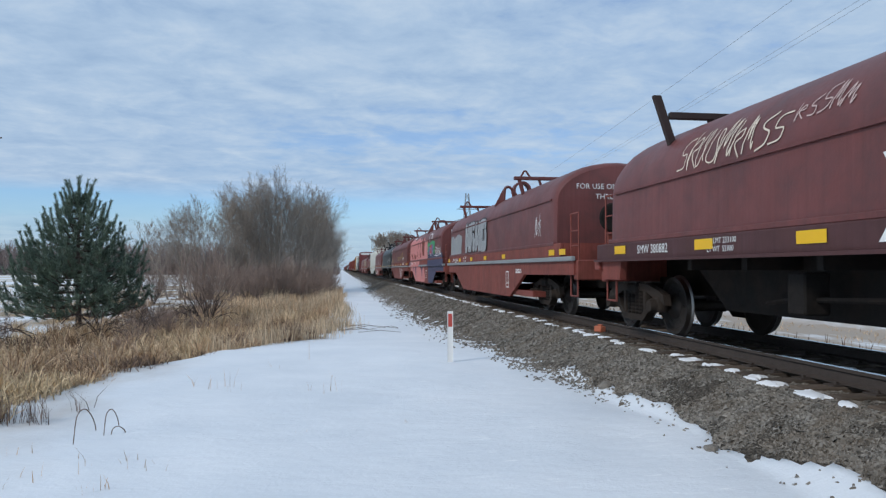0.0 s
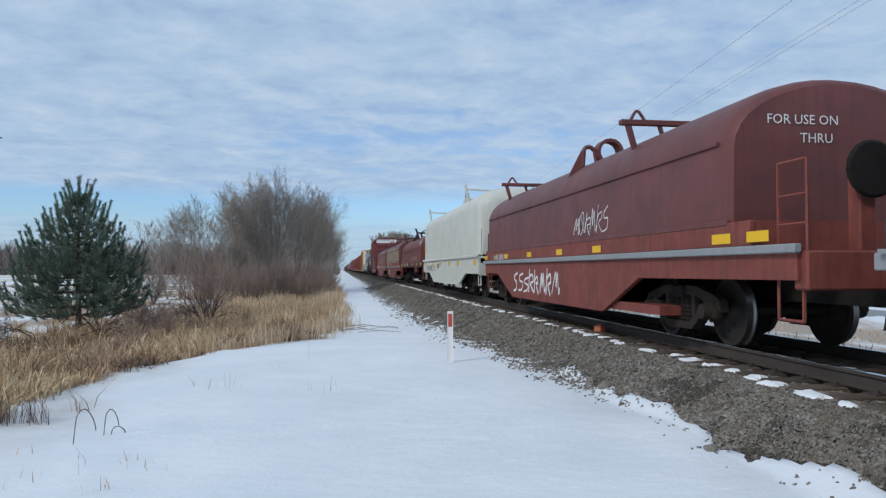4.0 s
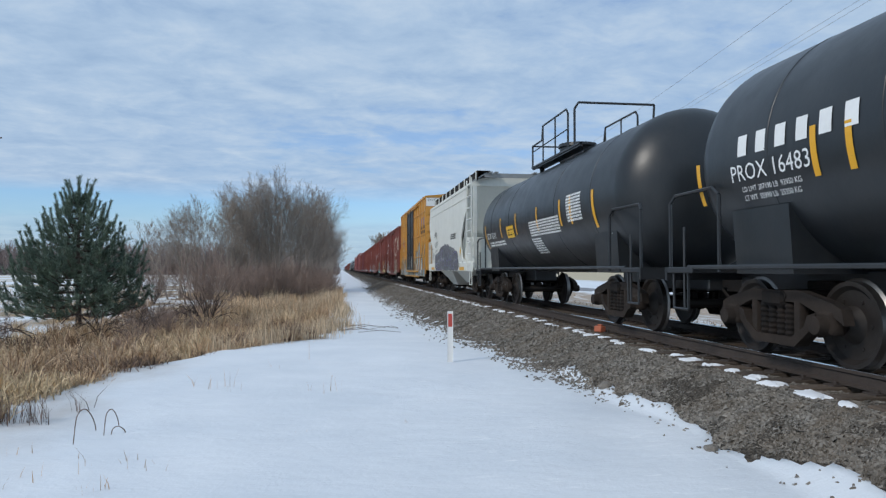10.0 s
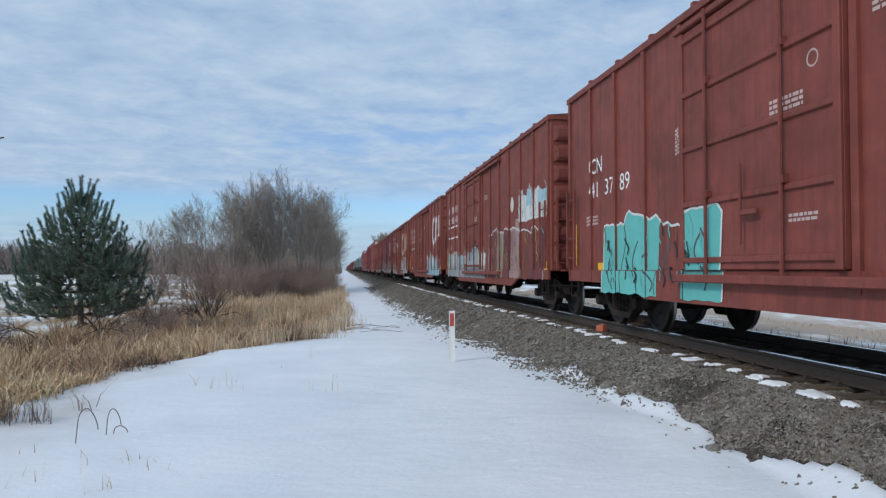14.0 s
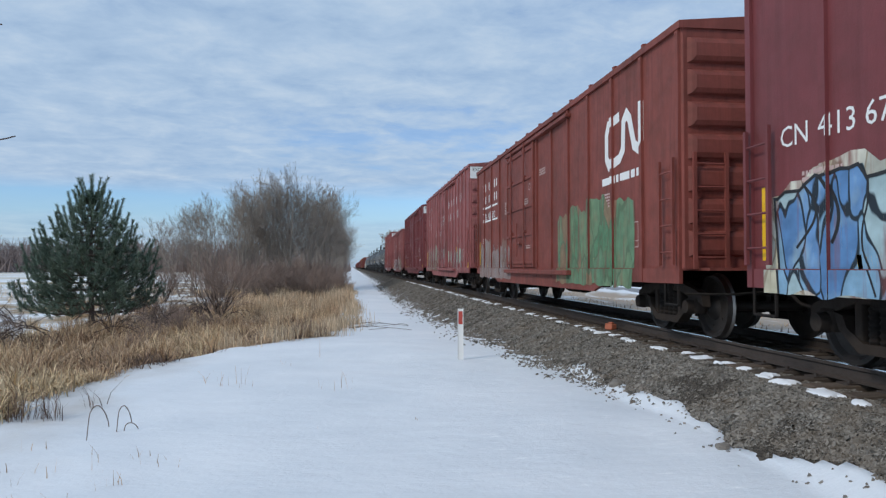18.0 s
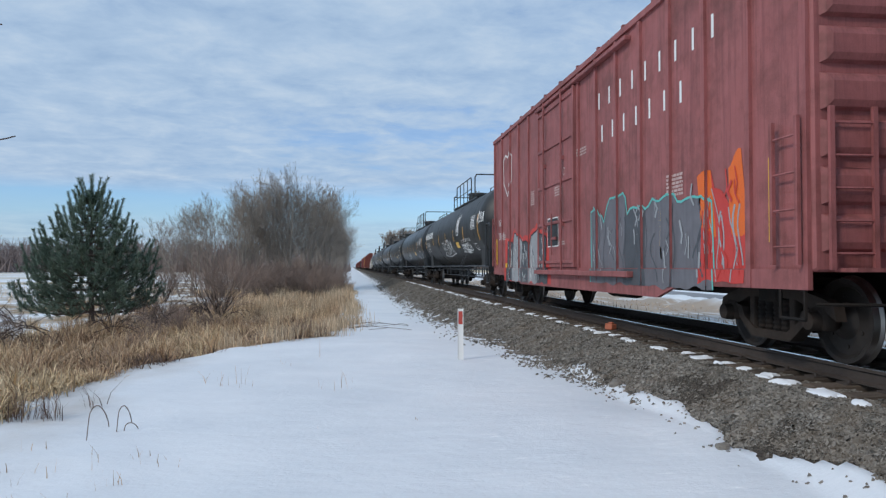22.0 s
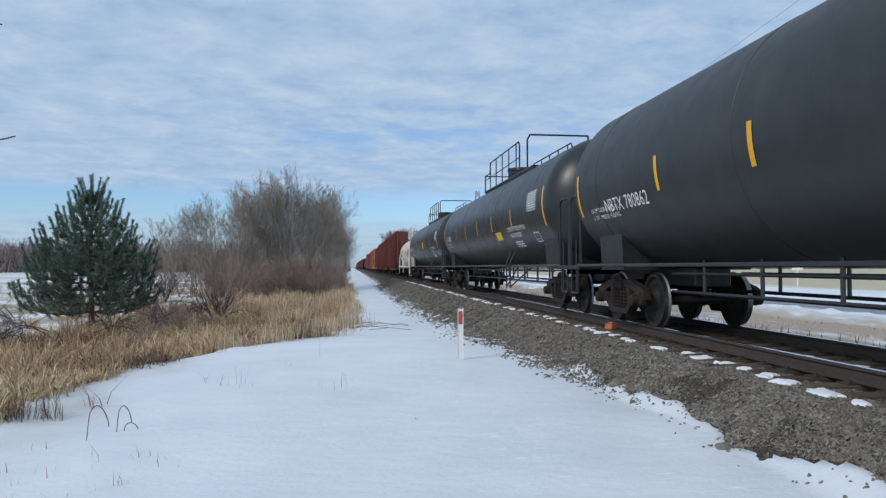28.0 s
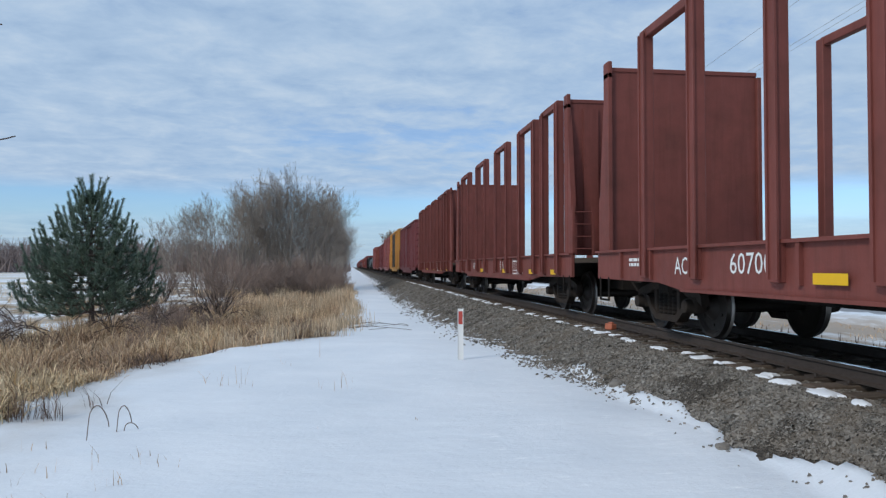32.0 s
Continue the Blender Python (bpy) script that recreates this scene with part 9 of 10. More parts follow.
def two_line_name(car, side, y, z, mat="letter"):
    """A two-line company name and underlines, as plain blocks between the posts."""
    for r, k in ((0, 0), (1, 1)):
        block_row(car, side, y, z + 0.42 - r * 0.42, 8, 0.30, 0.15, 0.26, mat, 0, (2, 5))
    part("underline", side.lay([[(y + 0.05, z - 0.17), (y - 2.3, z - 0.17), (y - 2.3, z - 0.11), (y + 0.05, z - 0.11)], [(y + 0.05, z - 0.62), (y - 2.3, z - 0.62), (y - 2.3, z - 0.56), (y + 0.05, z - 0.56)]], 0.004), mat, car)


def build_mixed():
    RF = lambda h: ((h - 0.3, 1.05, 0.14, 0.75), (h - 3.6, 1.15, 0.14, 0.7), (-h + 3.4, 1.1, 0.14, 0.75), (-h + 0.62, 1.15, 0.16, 0.85))
    car, side, h = boxcar(168.4, 184.25, 5.05, "maroon", "tall maroon boxcar with silver and green graffiti", (-2.0, 1.9), 1.02, (1.75, 2.95, 4.2), 6, white_end=True, refl=RF(7.9), seed=1)
    m = 176.32
    wild(car, side, 101, 177.6 - m, 182.6 - m, 0.85, 2.05, "w_silver", "g_white", None, 5, "silver graffiti letters with pale blue flashes", 0.3)
    wild(car, side, 102, 169.6 - m, 175.4 - m, 0.8, 2.5, "w_silver", "g_dark", "g_green", 5, "large white and silver graffiti with a green cloud")
    write(car, side, "CO", 183.0 - m, 2.50, 0.22, wide=0.9), write(car, side, "ER", 181.6 - m, 2.50, 0.22, wide=0.9), write(car, side, "17", 183.0 - m, 2.08, 0.22), write(car, side, "32", 182.0 - m, 2.08, 0.22), write(car, side, "27", 181.0 - m, 2.08, 0.22)
    write(car, side, "OPENING W 10-0 H 12-4", 177.0 - m, 2.7, 0.07), write(car, side, "DO NOT LUBE DOORS", 177.9 - m, 2.02, 0.07)
    for u, z in ((179.1, 3.1), (178.3, 2.8), (176.9, 2.2)):
        rect(car, side, u - m, u - 0.25 - m, z, z + 0.2, "letter", "notice", "white paper notice")
    rect(car, side, 175.6 - m, 175.4 - m, 2.55, 2.75, "g_orange", "notice", "orange notice")
    print_side(car, side, h, 11), end_print(car, h, 5.0, 1)
    write_end(car, -h - 0.012, "COER 173227", 0.45, 4.68, 0.13, "dark_letter")

    car, side, h = tank_car(185.5, 197.1, 1.38, 2.36, "tank", "short black tank car with a yellow notice and white print", -0.2, (1.6, 0.95), lpg=False,
                            stripes=((5.02, 1.85, 2.38, 0.09), (2.75, 1.95, 2.45, 0.09), (2.25, 1.95, 2.4, 0.09), (-0.95, 1.9, 2.4, 0.09), (-1.45, 1.9, 2.4, 0.09), (-4.3, 1.5, 2.4, 0.12)))
    m = 191.3
    block_row(car, side, 195.35 - m, 2.34, 6, 0.36, 0.24, 0.24)
    write(car, side, "PROX 16483", 195.53 - m, 2.06, 0.19)
    write(car, side, "LD LMT 207190 LB  93950 KG", 195.35 - m, 1.93, 0.06), write(car, side, "LT WT  55990 LB  25350 KG", 195.35 - m, 1.83, 0.06)
    rect(car, side, 189.5 - m, 188.65 - m, 2.02, 2.34, "reflector", "notice", "yellow notice"), bars(car, side, 189.4 - m, 2.25, 4, 0.7, 0.03, "dark_letter", 0.8, 4)
    bars(car, side, 188.5 - m, 2.62, 9, 1.0, 0.04, seed=5), bars(car, side, 190.2 - m, 1.82, 6, 0.9, 0.035, seed=6)
    diamond(car, side, 187.8 - m, 1.50, 0.2, "1830")

    car, side, h = tank_car(198.0, 211.4, 1.42, 2.38, "tank", "black tank car with amber stripes and white print", -0.3, (1.95, 0.95), lpg=False,
                            stripes=((207.85 - 204.7, 1.95, 2.5, 0.1), (206.05 - 204.7, 1.95, 2.5, 0.1), (204.0 - 204.7, 1.95, 2.5, 0.1), (201.5 - 204.7, 1.95, 2.5, 0.1), (202.2 - 204.7, 1.95, 2.5, 0.1), (200.2 - 204.7, 1.8, 2.5, 0.12), (210.0 - 204.7, 1.6, 2.4, 0.1)))
    m = 204.7
    write(car, side, "ECLX 16242", 209.8 - m, 1.97, 0.17), bars(car, side, 209.6 - m, 1.82, 2, 2.0, 0.05, seed=2)
    rect(car, side, 207.1 - m, 206.3 - m, 1.9, 2.22, "reflector", "notice", "yellow notice"), bars(car, side, 207.0 - m, 2.1, 3, 0.65, 0.035, "dark_letter", 0.9, 4)
    bars(car, side, 204.7 - m, 2.15, 6, 2.4, 0.04, seed=3), bars(car, side, 204.8 - m, 1.75, 7, 0.8, 0.035, seed=7), bars(car, side, 201.7 - m, 2.5, 9, 0.9, 0.04, seed=9)
    diamond(car, side, 199.6 - m, 1.5, 0.18, "1830")

    car, side, h = hopper(211.8, 223.9, "white covered hopper with dark grey graffiti")
    m = 217.85
    write(car, side, "SHPX", 4.0, 2.55, 0.24, "dark_letter"), write(car, side, "433107", 3.9, 2.08, 0.24, "dark_letter")
    swirl(car, side, 111, -2.95, 3.5, 0.98, 2.1, "g_char", ("g_grey", "g_violet", "g_dark", "g_smoke"), "dark grey graffiti of round swirling letters")
    write(car, side, "LD LMT 221400", 221.6 - m, 1.85, 0.09, "dark_letter"), write(car, side, "LT WT   64600", 221.6 - m, 1.70, 0.09, "dark_letter")
    bars(car, side, -1.08, 2.42, 3, 1.3, 0.05, "dark_letter", seed=5)
    rect(car, side, -3.43, -4.45, 1.0, 1.12, "stripe", "reflector", "amber reflective strip"), rect(car, side, 222.9 - m, 221.8 - m, 1.02, 1.13, "stripe", "reflector", "amber reflective strip")
    fan_rect(side, car, [(-3.36, 1.7), (-3.5, 1.5), (-3.64, 1.7), (-3.5, 1.9)], "reflector", "placard", "yellow diamond placard")
    write(car, side, "1495", -3.40, 1.66, 0.09, "dark_letter"), write(car, side, "LIFT HERE", -3.78, 1.28, 0.06, "dark_letter"), tag(car, side, 112, -3.05, 1.12, 0.36, 0.22, "g_black", 4, 0.02), tag(car, side, 113, 222.5 - m, 1.5, 0.6, 0.5, "g_grey", 5, 0.02)
    for k, y0 in ((1, -4.9), (2, 4.9)):
        part("slope_graffiti", Shape().add([(-1.502, y0 - 0.4, 2.0), (-1.502, y0 + 0.1, 2.0), (-1.502, y0 + 0.1, 2.05), (-1.502, y0 - 0.4, 2.05)], [(0, 1, 2, 3)]), "g_dark", car)

    car, side, h = boxcar(225.75, 241.63, 5.03, "yellow", "tall yellow boxcar with a black door and bright graffiti", (-1.65, 2.25), 1.22, (1.75, 2.95, 4.2), 7, white_end=True, door_mat="black", refl=RF(7.9), seed=2)
    m = 233.69
    wild(car, side, 121, 236.0 - m, 241.3 - m, 0.62, 2.05, "w_turq", "g_dark", "w_haze", 5, "turquoise and silver graffiti")
    wild(car, side, 122, 231.6 - m, 235.9 - m, 0.62, 2.35, "w_dark", "g_dark", None, 4, "dark graffiti over the door")
    wild(car, side, 123, 226.2 - m, 231.3 - m, 0.62, 2.5, "w_turq", "g_black", "w_haze", 4, "pale blue block-letter graffiti")
    for k, t in enumerate(("CLOSE AND LOCK", "BOTH DOORS BEFORE", "MOVING CAR")):
        write(car, side, t, 233.15 - m - (0.06 if k == 0 else 0.0), 3.30 - 0.125 * k, 0.085, wide=0.8)
    for k in range(6):
        a = math.pi * k / 6
        c, z = 239.3 - m, 2.85
        part("emblem", side.lay(ring_poly([(c - 0.45 * math.cos(a), z - 0.5 * math.sin(a)), (c + 0.45 * math.cos(a), z + 0.5 * math.sin(a))], 0.08), 0.006 + 0.001 * k), ("g_red", "g_violet", "g_blue", "g_white", "g_red", "g_blue")[k], car, "coloured star emblem")
    block_row(car, side, 228.0 - m, 3.5, 3, 0.55, 0.35, 0.42, "g_violet"), bars(car, side, 228.2 - m, 3.3, 2, 2.0, 0.17, "dark_letter", seed=2)
    write(car, side, "FB", 240.9 - m, 2.55, 0.3, "dark_letter", skew=0.2), write(car, side, "50", 240.9 - m, 2.1, 0.26, "dark_letter", skew=0.2)
    end_print(car, h, 4.6, 2)


def build_boxcars():
    RF = lambda h: ((h - 0.3, 1.1, 0.14, 0.8), (h - 1.6, 1.0, 0.5, 0.14), (h - 4.2, 1.0, 0.45, 0.14), (-h + 3.6, 1.15, 0.11, 0.75), (-h + 0.66, 1.0, 0.44, 0.20))
    RFN = lambda h: RF(h)[:-1]
    RFV = lambda h: RF(h)[:-1] + ((-h + 0.78, 1.30, 0.10, 0.92),)
    # cream emblem, silver graffiti
    car, side, h = boxcar(243.55, 259.27, 4.45, "oxide", "oxide-red boxcar with a large cream emblem and white graffiti", (-0.4, 2.6), 1.25, refl=RF(7.8), seed=3)
    m = 251.4
    emblem(car, side, 248.5 - m, 2.15, 4.0, 1.5, "cream_letter", 0.30)
    mural(car, side, 131, 245.9 - m, 249.0 - m, 0.65, 2.0, "g_pale", "g_dark", ("g_white",), None, 5, label="pale silver graffiti letters")
    wash(car, side, 132, 253.2 - m, 258.6 - m, 0.7, 1.9, ("g_white", "g_pale", "g_white"))
    two_line_name(car, side, 258.5 - m, 2.75), write(car, side, "CN 41 574", 258.4 - m, 2.3, 0.24, wide=1.15)
    print_side(car, side, h, 31), tag(car, side, 133, 245.6 - m, 1.5, 0.5, 0.6, "letter", 4, 0.02)
    # plain red, white and blue wash
    car, side, h = boxcar(260.85, 276.43, 4.45, "oxide", "oxide-red boxcar with turquoise graffiti and yellow strips", (-0.2, 2.9), 1.25, refl=RF(7.8), seed=4)
    m = 268.64
    write(car, side, "CN", 275.2 - m, 2.75, 0.28), write(car, side, "41  37  89", 275.2 - m, 2.32, 0.28, wide=1.1)
    mural(car, side, 141, 270.6 - m, 274.6 - m, 0.6, 1.85, ("g_teal", "brown", "g_teal"), "g_white", ("g_teal", "g_black"), None, 4, label="turquoise graffiti with white outlines")
    wash(car, side, 142, 261.4 - m, 266.6 - m, 0.7, 2.0, ("g_sky", "g_white", "g_gold"))
    print_side(car, side, h, 41)
    # red outlined graffiti
    car, side, h = boxcar(277.8, 293.7, 4.45, "brown", "brown-red boxcar with maroon graffiti outlined in white", (-0.2, 2.9), 1.25, refl=RF(7.9), seed=5)
    m = 285.75
    mural(car, side, 151, 278.3 - m, 284.5 - m, 0.75, 2.3, ("maroon", "brown", "g_faint", "maroon", "tan"), "g_white", ("g_dark", "g_gold"), None, 6, label="maroon graffiti letters with white outlines")
    wash(car, side, 152, 277.9 - m, 280.6 - m, 2.2, 3.2, ("g_sky", "g_white"))
    wash(car, side, 153, 285.0 - m, 293.0 - m, 0.7, 1.9, ("g_white", "g_pale", "g_sky", "g_grey"))
    part("emblem", side.lay(fan(blob(random.Random(3), 281.3 - m, 2.75, 0.2, 0.22, 16, 0.05, 0.1)), 0.02), "cream", car, "cream painted disc")
    print_side(car, side, h, 51), two_line_name(car, side, 292.9 - m, 2.9)
    # passes unseen for the most part
    car, side, h = boxcar(295.2, 311.0, 4.45, "oxide", "oxide-red boxcar with a white emblem and white graffiti", (-0.2, 2.9), 1.25, refl=RF(7.9), seed=6)
    m = 303.1
    emblem(car, side, 298.6 - m, 2.3, 2.4, 1.3, "letter", 0.22), wash(car, side, 161, 296.0 - m, 301.0 - m, 0.7, 1.9, ("g_white", "g_grey", "g_sky"))
    print_side(car, side, h, 61), two_line_name(car, side, 310.0 - m, 2.9)
    # cream emblem, blue graffiti
    car, side, h = boxcar(312.3, 328.1, 4.45, "brown", "brown-red boxcar with a cream emblem and pale blue graffiti", (-1.2, 2.6), 1.25, refl=RF(7.9), seed=7)
    m = 320.2
    emblem(car, side, 317.6 - m, 2.15, 4.0, 1.5, "cream_letter", 0.30)
    wild(car, side, 171, 322.4 - m, 327.4 - m, 0.6, 1.95, "w_sky", "g_white", None, 4, "pale blue graffiti with white outlines")
    wild(car, side, 172, 313.0 - m, 318.6 - m, 0.7, 2.1, "w_sky", "g_white", None, 5, "blue and sand-coloured graffiti")
    two_line_name(car, side, 327.1 - m, 3.1), write(car, side, "CNIS 41 387", 327.0 - m, 2.66, 0.24, wide=1.1)
    print_side(car, side, h, 71)
    for u, z in ((322.3, 3.0), (322.0, 2.8), (322.1, 2.5)):
        rect(car, side, u - m, u - 0.6 - m, z, z + 0.13, "letter", "notice", "white painted dash")
    # maroon, white emblem
    car, side, h = boxcar(329.55, 345.33, 4.45, "maroon", "maroon boxcar with a white emblem and white and blue graffiti", (-0.4, 2.6), 1.25, refl=RFN(7.9), seed=8)
    m = 337.44
    emblem(car, side, 332.9 - m, 2.72, 1.65, 0.9, "letter", 0.17), bars(car, side, 333.2 - m, 2.36, 1, 2.0, 0.15, seed=3)
    wild(car, side, 181, 330.4 - m, 336.4 - m, 0.65, 1.90, "w_cream", None, None, 5, "cream and green graffiti", 0.25)
    wild(car, side, 182, 338.4 - m, 344.7 - m, 0.72, 2.15, "w_blue", "g_black", "w_sand", 5, "blue graffiti with black outlines")
    write(car, side, "CN  413 677", 344.7 - m, 2.28, 0.22, wide=1.05), print_side(car, side, h, 81)
    tag(car, side, 183, 331.5 - m, 0.75, 0.8, 0.35, "letter", 5, 0.03), wild(car, side, 184, 336.6 - m, 338.3 - m, 0.75, 1.7, "w_sand", None, None, 3, "cream spray cloud worn to the paint", 0.5)
    # red, green graffiti
    car, side, h = boxcar(346.95, 363.0, 4.45, "oxide", "oxide-red boxcar with a white emblem and green graffiti", (-0.2, 2.8), 1.25, refl=RFN(7.9), seed=9)
    m = 354.97
    emblem(car, side, 349.9 - m, 2.78, 1.6, 0.85, "letter", 0.17), bars(car, side, 350.1 - m, 2.48, 1, 1.8, 0.13, seed=3)
    wild(car, side, 191, 348.7 - m, 353.0 - m, 0.65, 2.35, "w_fern", None, None, 4, "dull green graffiti in a ragged block", 0.2)
    wash(car, side, 192, 357.5 - m, 362.4 - m, 0.65, 2.0, ("g_worn", "tan_worn", "g_worn"))
    two_line_name(car, side, 361.8 - m, 3.15), write(car, side, "CN  40  800", 361.8 - m, 2.6, 0.24, wide=1.1), print_side(car, side, h, 91)
    # faded maroon, tall
    WC = lambda car, side, y, z: (block_row(car, side, y, z + 0.62, 9, 0.52, 0.085, 0.30, "letter", 0.0), block_row(car, side, y - 0.15, z, 7, 0.52, 0.085, 0.30, "letter", 0.0))
    shield = lambda car, side, y, z, mat="letter": part("emblem", side.lay(ring_poly([(y, z + 1.0), (y - 0.3, z + 1.12), (y - 0.55, z + 1.02), (y - 0.85, z + 1.12), (y - 1.1, z + 1.0), (y - 1.05, z + 0.3), (y - 0.55, z - 0.1), (y - 0.05, z + 0.3), (y, z + 1.0)], 0.05), 0.004), mat, car, "painted shield outline")
    car, side, h = boxcar(364.76, 380.6, 5.03, "plum", "tall faded maroon boxcar with white lettering and grey graffiti", (-1.35, 1.4), 0.98, refl=RF(7.9), seed=10, white_end=True)
    m = 372.68
    WC(car, side, 370.9 - m, 3.15), shield(car, side, 379.0 - m, 3.2)
    wash(car, side, 201, 366.5 - m, 371.0 - m, 0.8, 2.0, ("g_worn", "g_pale", "g_worn", "plum")), wash(car, side, 202, 374.2 - m, 380.2 - m, 0.8, 2.3, ("g_worn", "tan_worn", "g_pale", "tan_worn")), wash(car, side, 203, 371.2 - m, 374.1 - m, 0.9, 2.4, ("tan_worn", "g_worn", "plum"))
    for k, t in enumerate(("CLOSE AND LOCK", "DOORS BEFORE", "MOVING CAR")):
        write(car, side, t, 372.9 - m, 3.42 - 0.17 * k, 0.11)
    print_side(car, side, h, 101), end_print(car, h, 4.6, 4)
    # tall maroon, clean
    car, side, h = boxcar(382.8, 398.6, 5.03, "maroon", "tall clean maroon boxcar with a white end band", (-1.6, 2.0), 1.02, (1.75, 2.95, 4.2), 6, refl=RF(7.9), seed=11, white_end=True)
    m = 390.65
    for k, t in enumerate(("EXH  17-0", "EXW 10-8", "EW    9-7", "IL     50-6", "IW     9-6", "IH    13-1", "CU.FT. 6276")):
        write(car, side, t, 385.4 - m, 2.42 - 0.12 * k, 0.085)
    write(car, side, "CO ER", 397.7 - m, 2.5, 0.22, wide=1.3), write(car, side, "17 30 45", 397.7 - m, 2.05, 0.22, wide=1.1)
    for k, t in enumerate(("CLOSE AND LOCK", "BOTH DOORS", "BEFORE MOVING")):
        write(car, side, t, 391.0 - m, 4.0 - 0.13 * k, 0.085)
    rect(car, side, 384.9 - m, 384.5 - m, 1.45, 1.57, "letter", "notice", "white paper notice"), rect(car, side, 390.2 - m, 390.0 - m, 1.9, 2.1, "g_orange", "notice", "orange notice")
    print_side(car, side, h, 111), end_print(car, h, 4.6, 5)
    # faded, pale green graffiti
    car, side, h = boxcar(401.2, 417.0, 4.45, "plum", "weathered maroon boxcar with cream lettering and pale green graffiti", (-0.4, 2.4), 1.2, refl=RF(7.9), seed=12)
    m = 409.1
    WCc = lambda: (block_row(car, side, 406.9 - m, 3.2, 9, 0.55, 0.11, 0.30, "cream_letter"), block_row(car, side, 406.2 - m, 2.62, 7, 0.55, 0.11, 0.30, "cream_letter"))
    WCc(), shield(car, side, 414.4 - m, 2.65, "cream_letter")
    wild(car, side, 221, 402.8 - m, 407.0 - m, 0.75, 2.15, "w_cream", None, None, 4, "pale green graffiti", 0.3)
    mural(car, side, 222, 410.6 - m, 414.3 - m, 0.7, 1.85, ("g_white", "g_pale", "g_sky"), "g_grey", ("g_dark",), None, 4, label="whitish square-lettered graffiti")
    write(car, side, "WC", 416.0 - m, 2.12, 0.22), write(car, side, "27 493", 416.0 - m, 1.68, 0.22), tag(car, side, 223, 403.0 - m, 1.7, 0.8, 0.5, "faint_letter", 6, 0.012)
    for k, t in enumerate(("CLOSE AND LOCK", "DOORS BEFORE", "MOVING CAR")):
        write(car, side, t, 409.9 - m, 3.3 - 0.16 * k, 0.1)
    wash(car, side, 224, 407.2 - m, 410.5 - m, 0.9, 2.0, ("g_white", "g_dark", "g_grey")), print_side(car, side, h, 121)
    # faded, grey graffiti with turquoise and red
    car, side, h = boxcar(419.2, 434.95, 5.03, "plum", "tall faded maroon boxcar with grey, turquoise and red graffiti", (-0.5, 2.3), 0.98, refl=RFV(7.9), seed=13, white_end=True)
    m = 426.95
    WC(car, side, 425.2 - m, 3.3), shield(car, side, 433.5 - m, 3.2)
    mural(car, side, 231, 421.0 - m, 425.6 - m, 0.7, 2.3, ("g_char", "g_char", "g_dark"), "g_teal", ("g_grey",), None, 5, label="dark grey graffiti with a turquoise edge")
    wash(car, side, 232, 420.3 - m, 421.4 - m, 0.8, 2.4, ("g_orange", "g_red"))
    mural(car, side, 233, 428.6 - m, 433.0 - m, 0.6, 1.95, ("g_dark", "g_grey"), "g_black", ("g_white", "g_white"), "g_red", 5, label="grey graffiti on a red cloud")
    write(car, side, "WC", 434.2 - m, 2.25, 0.22), write(car, side, "21 861", 434.2 - m, 1.85, 0.22), print_side(car, side, h, 131), end_print(car, h, 4.6, 6)
    rect(car, side, 428.4 - m, 427.6 - m, 1.5, 2.1, "black", "notice", "black painted square with white frame"), frame_box(car, side, 428.4 - m, 1.5, 0.8, 0.6, 0.05)


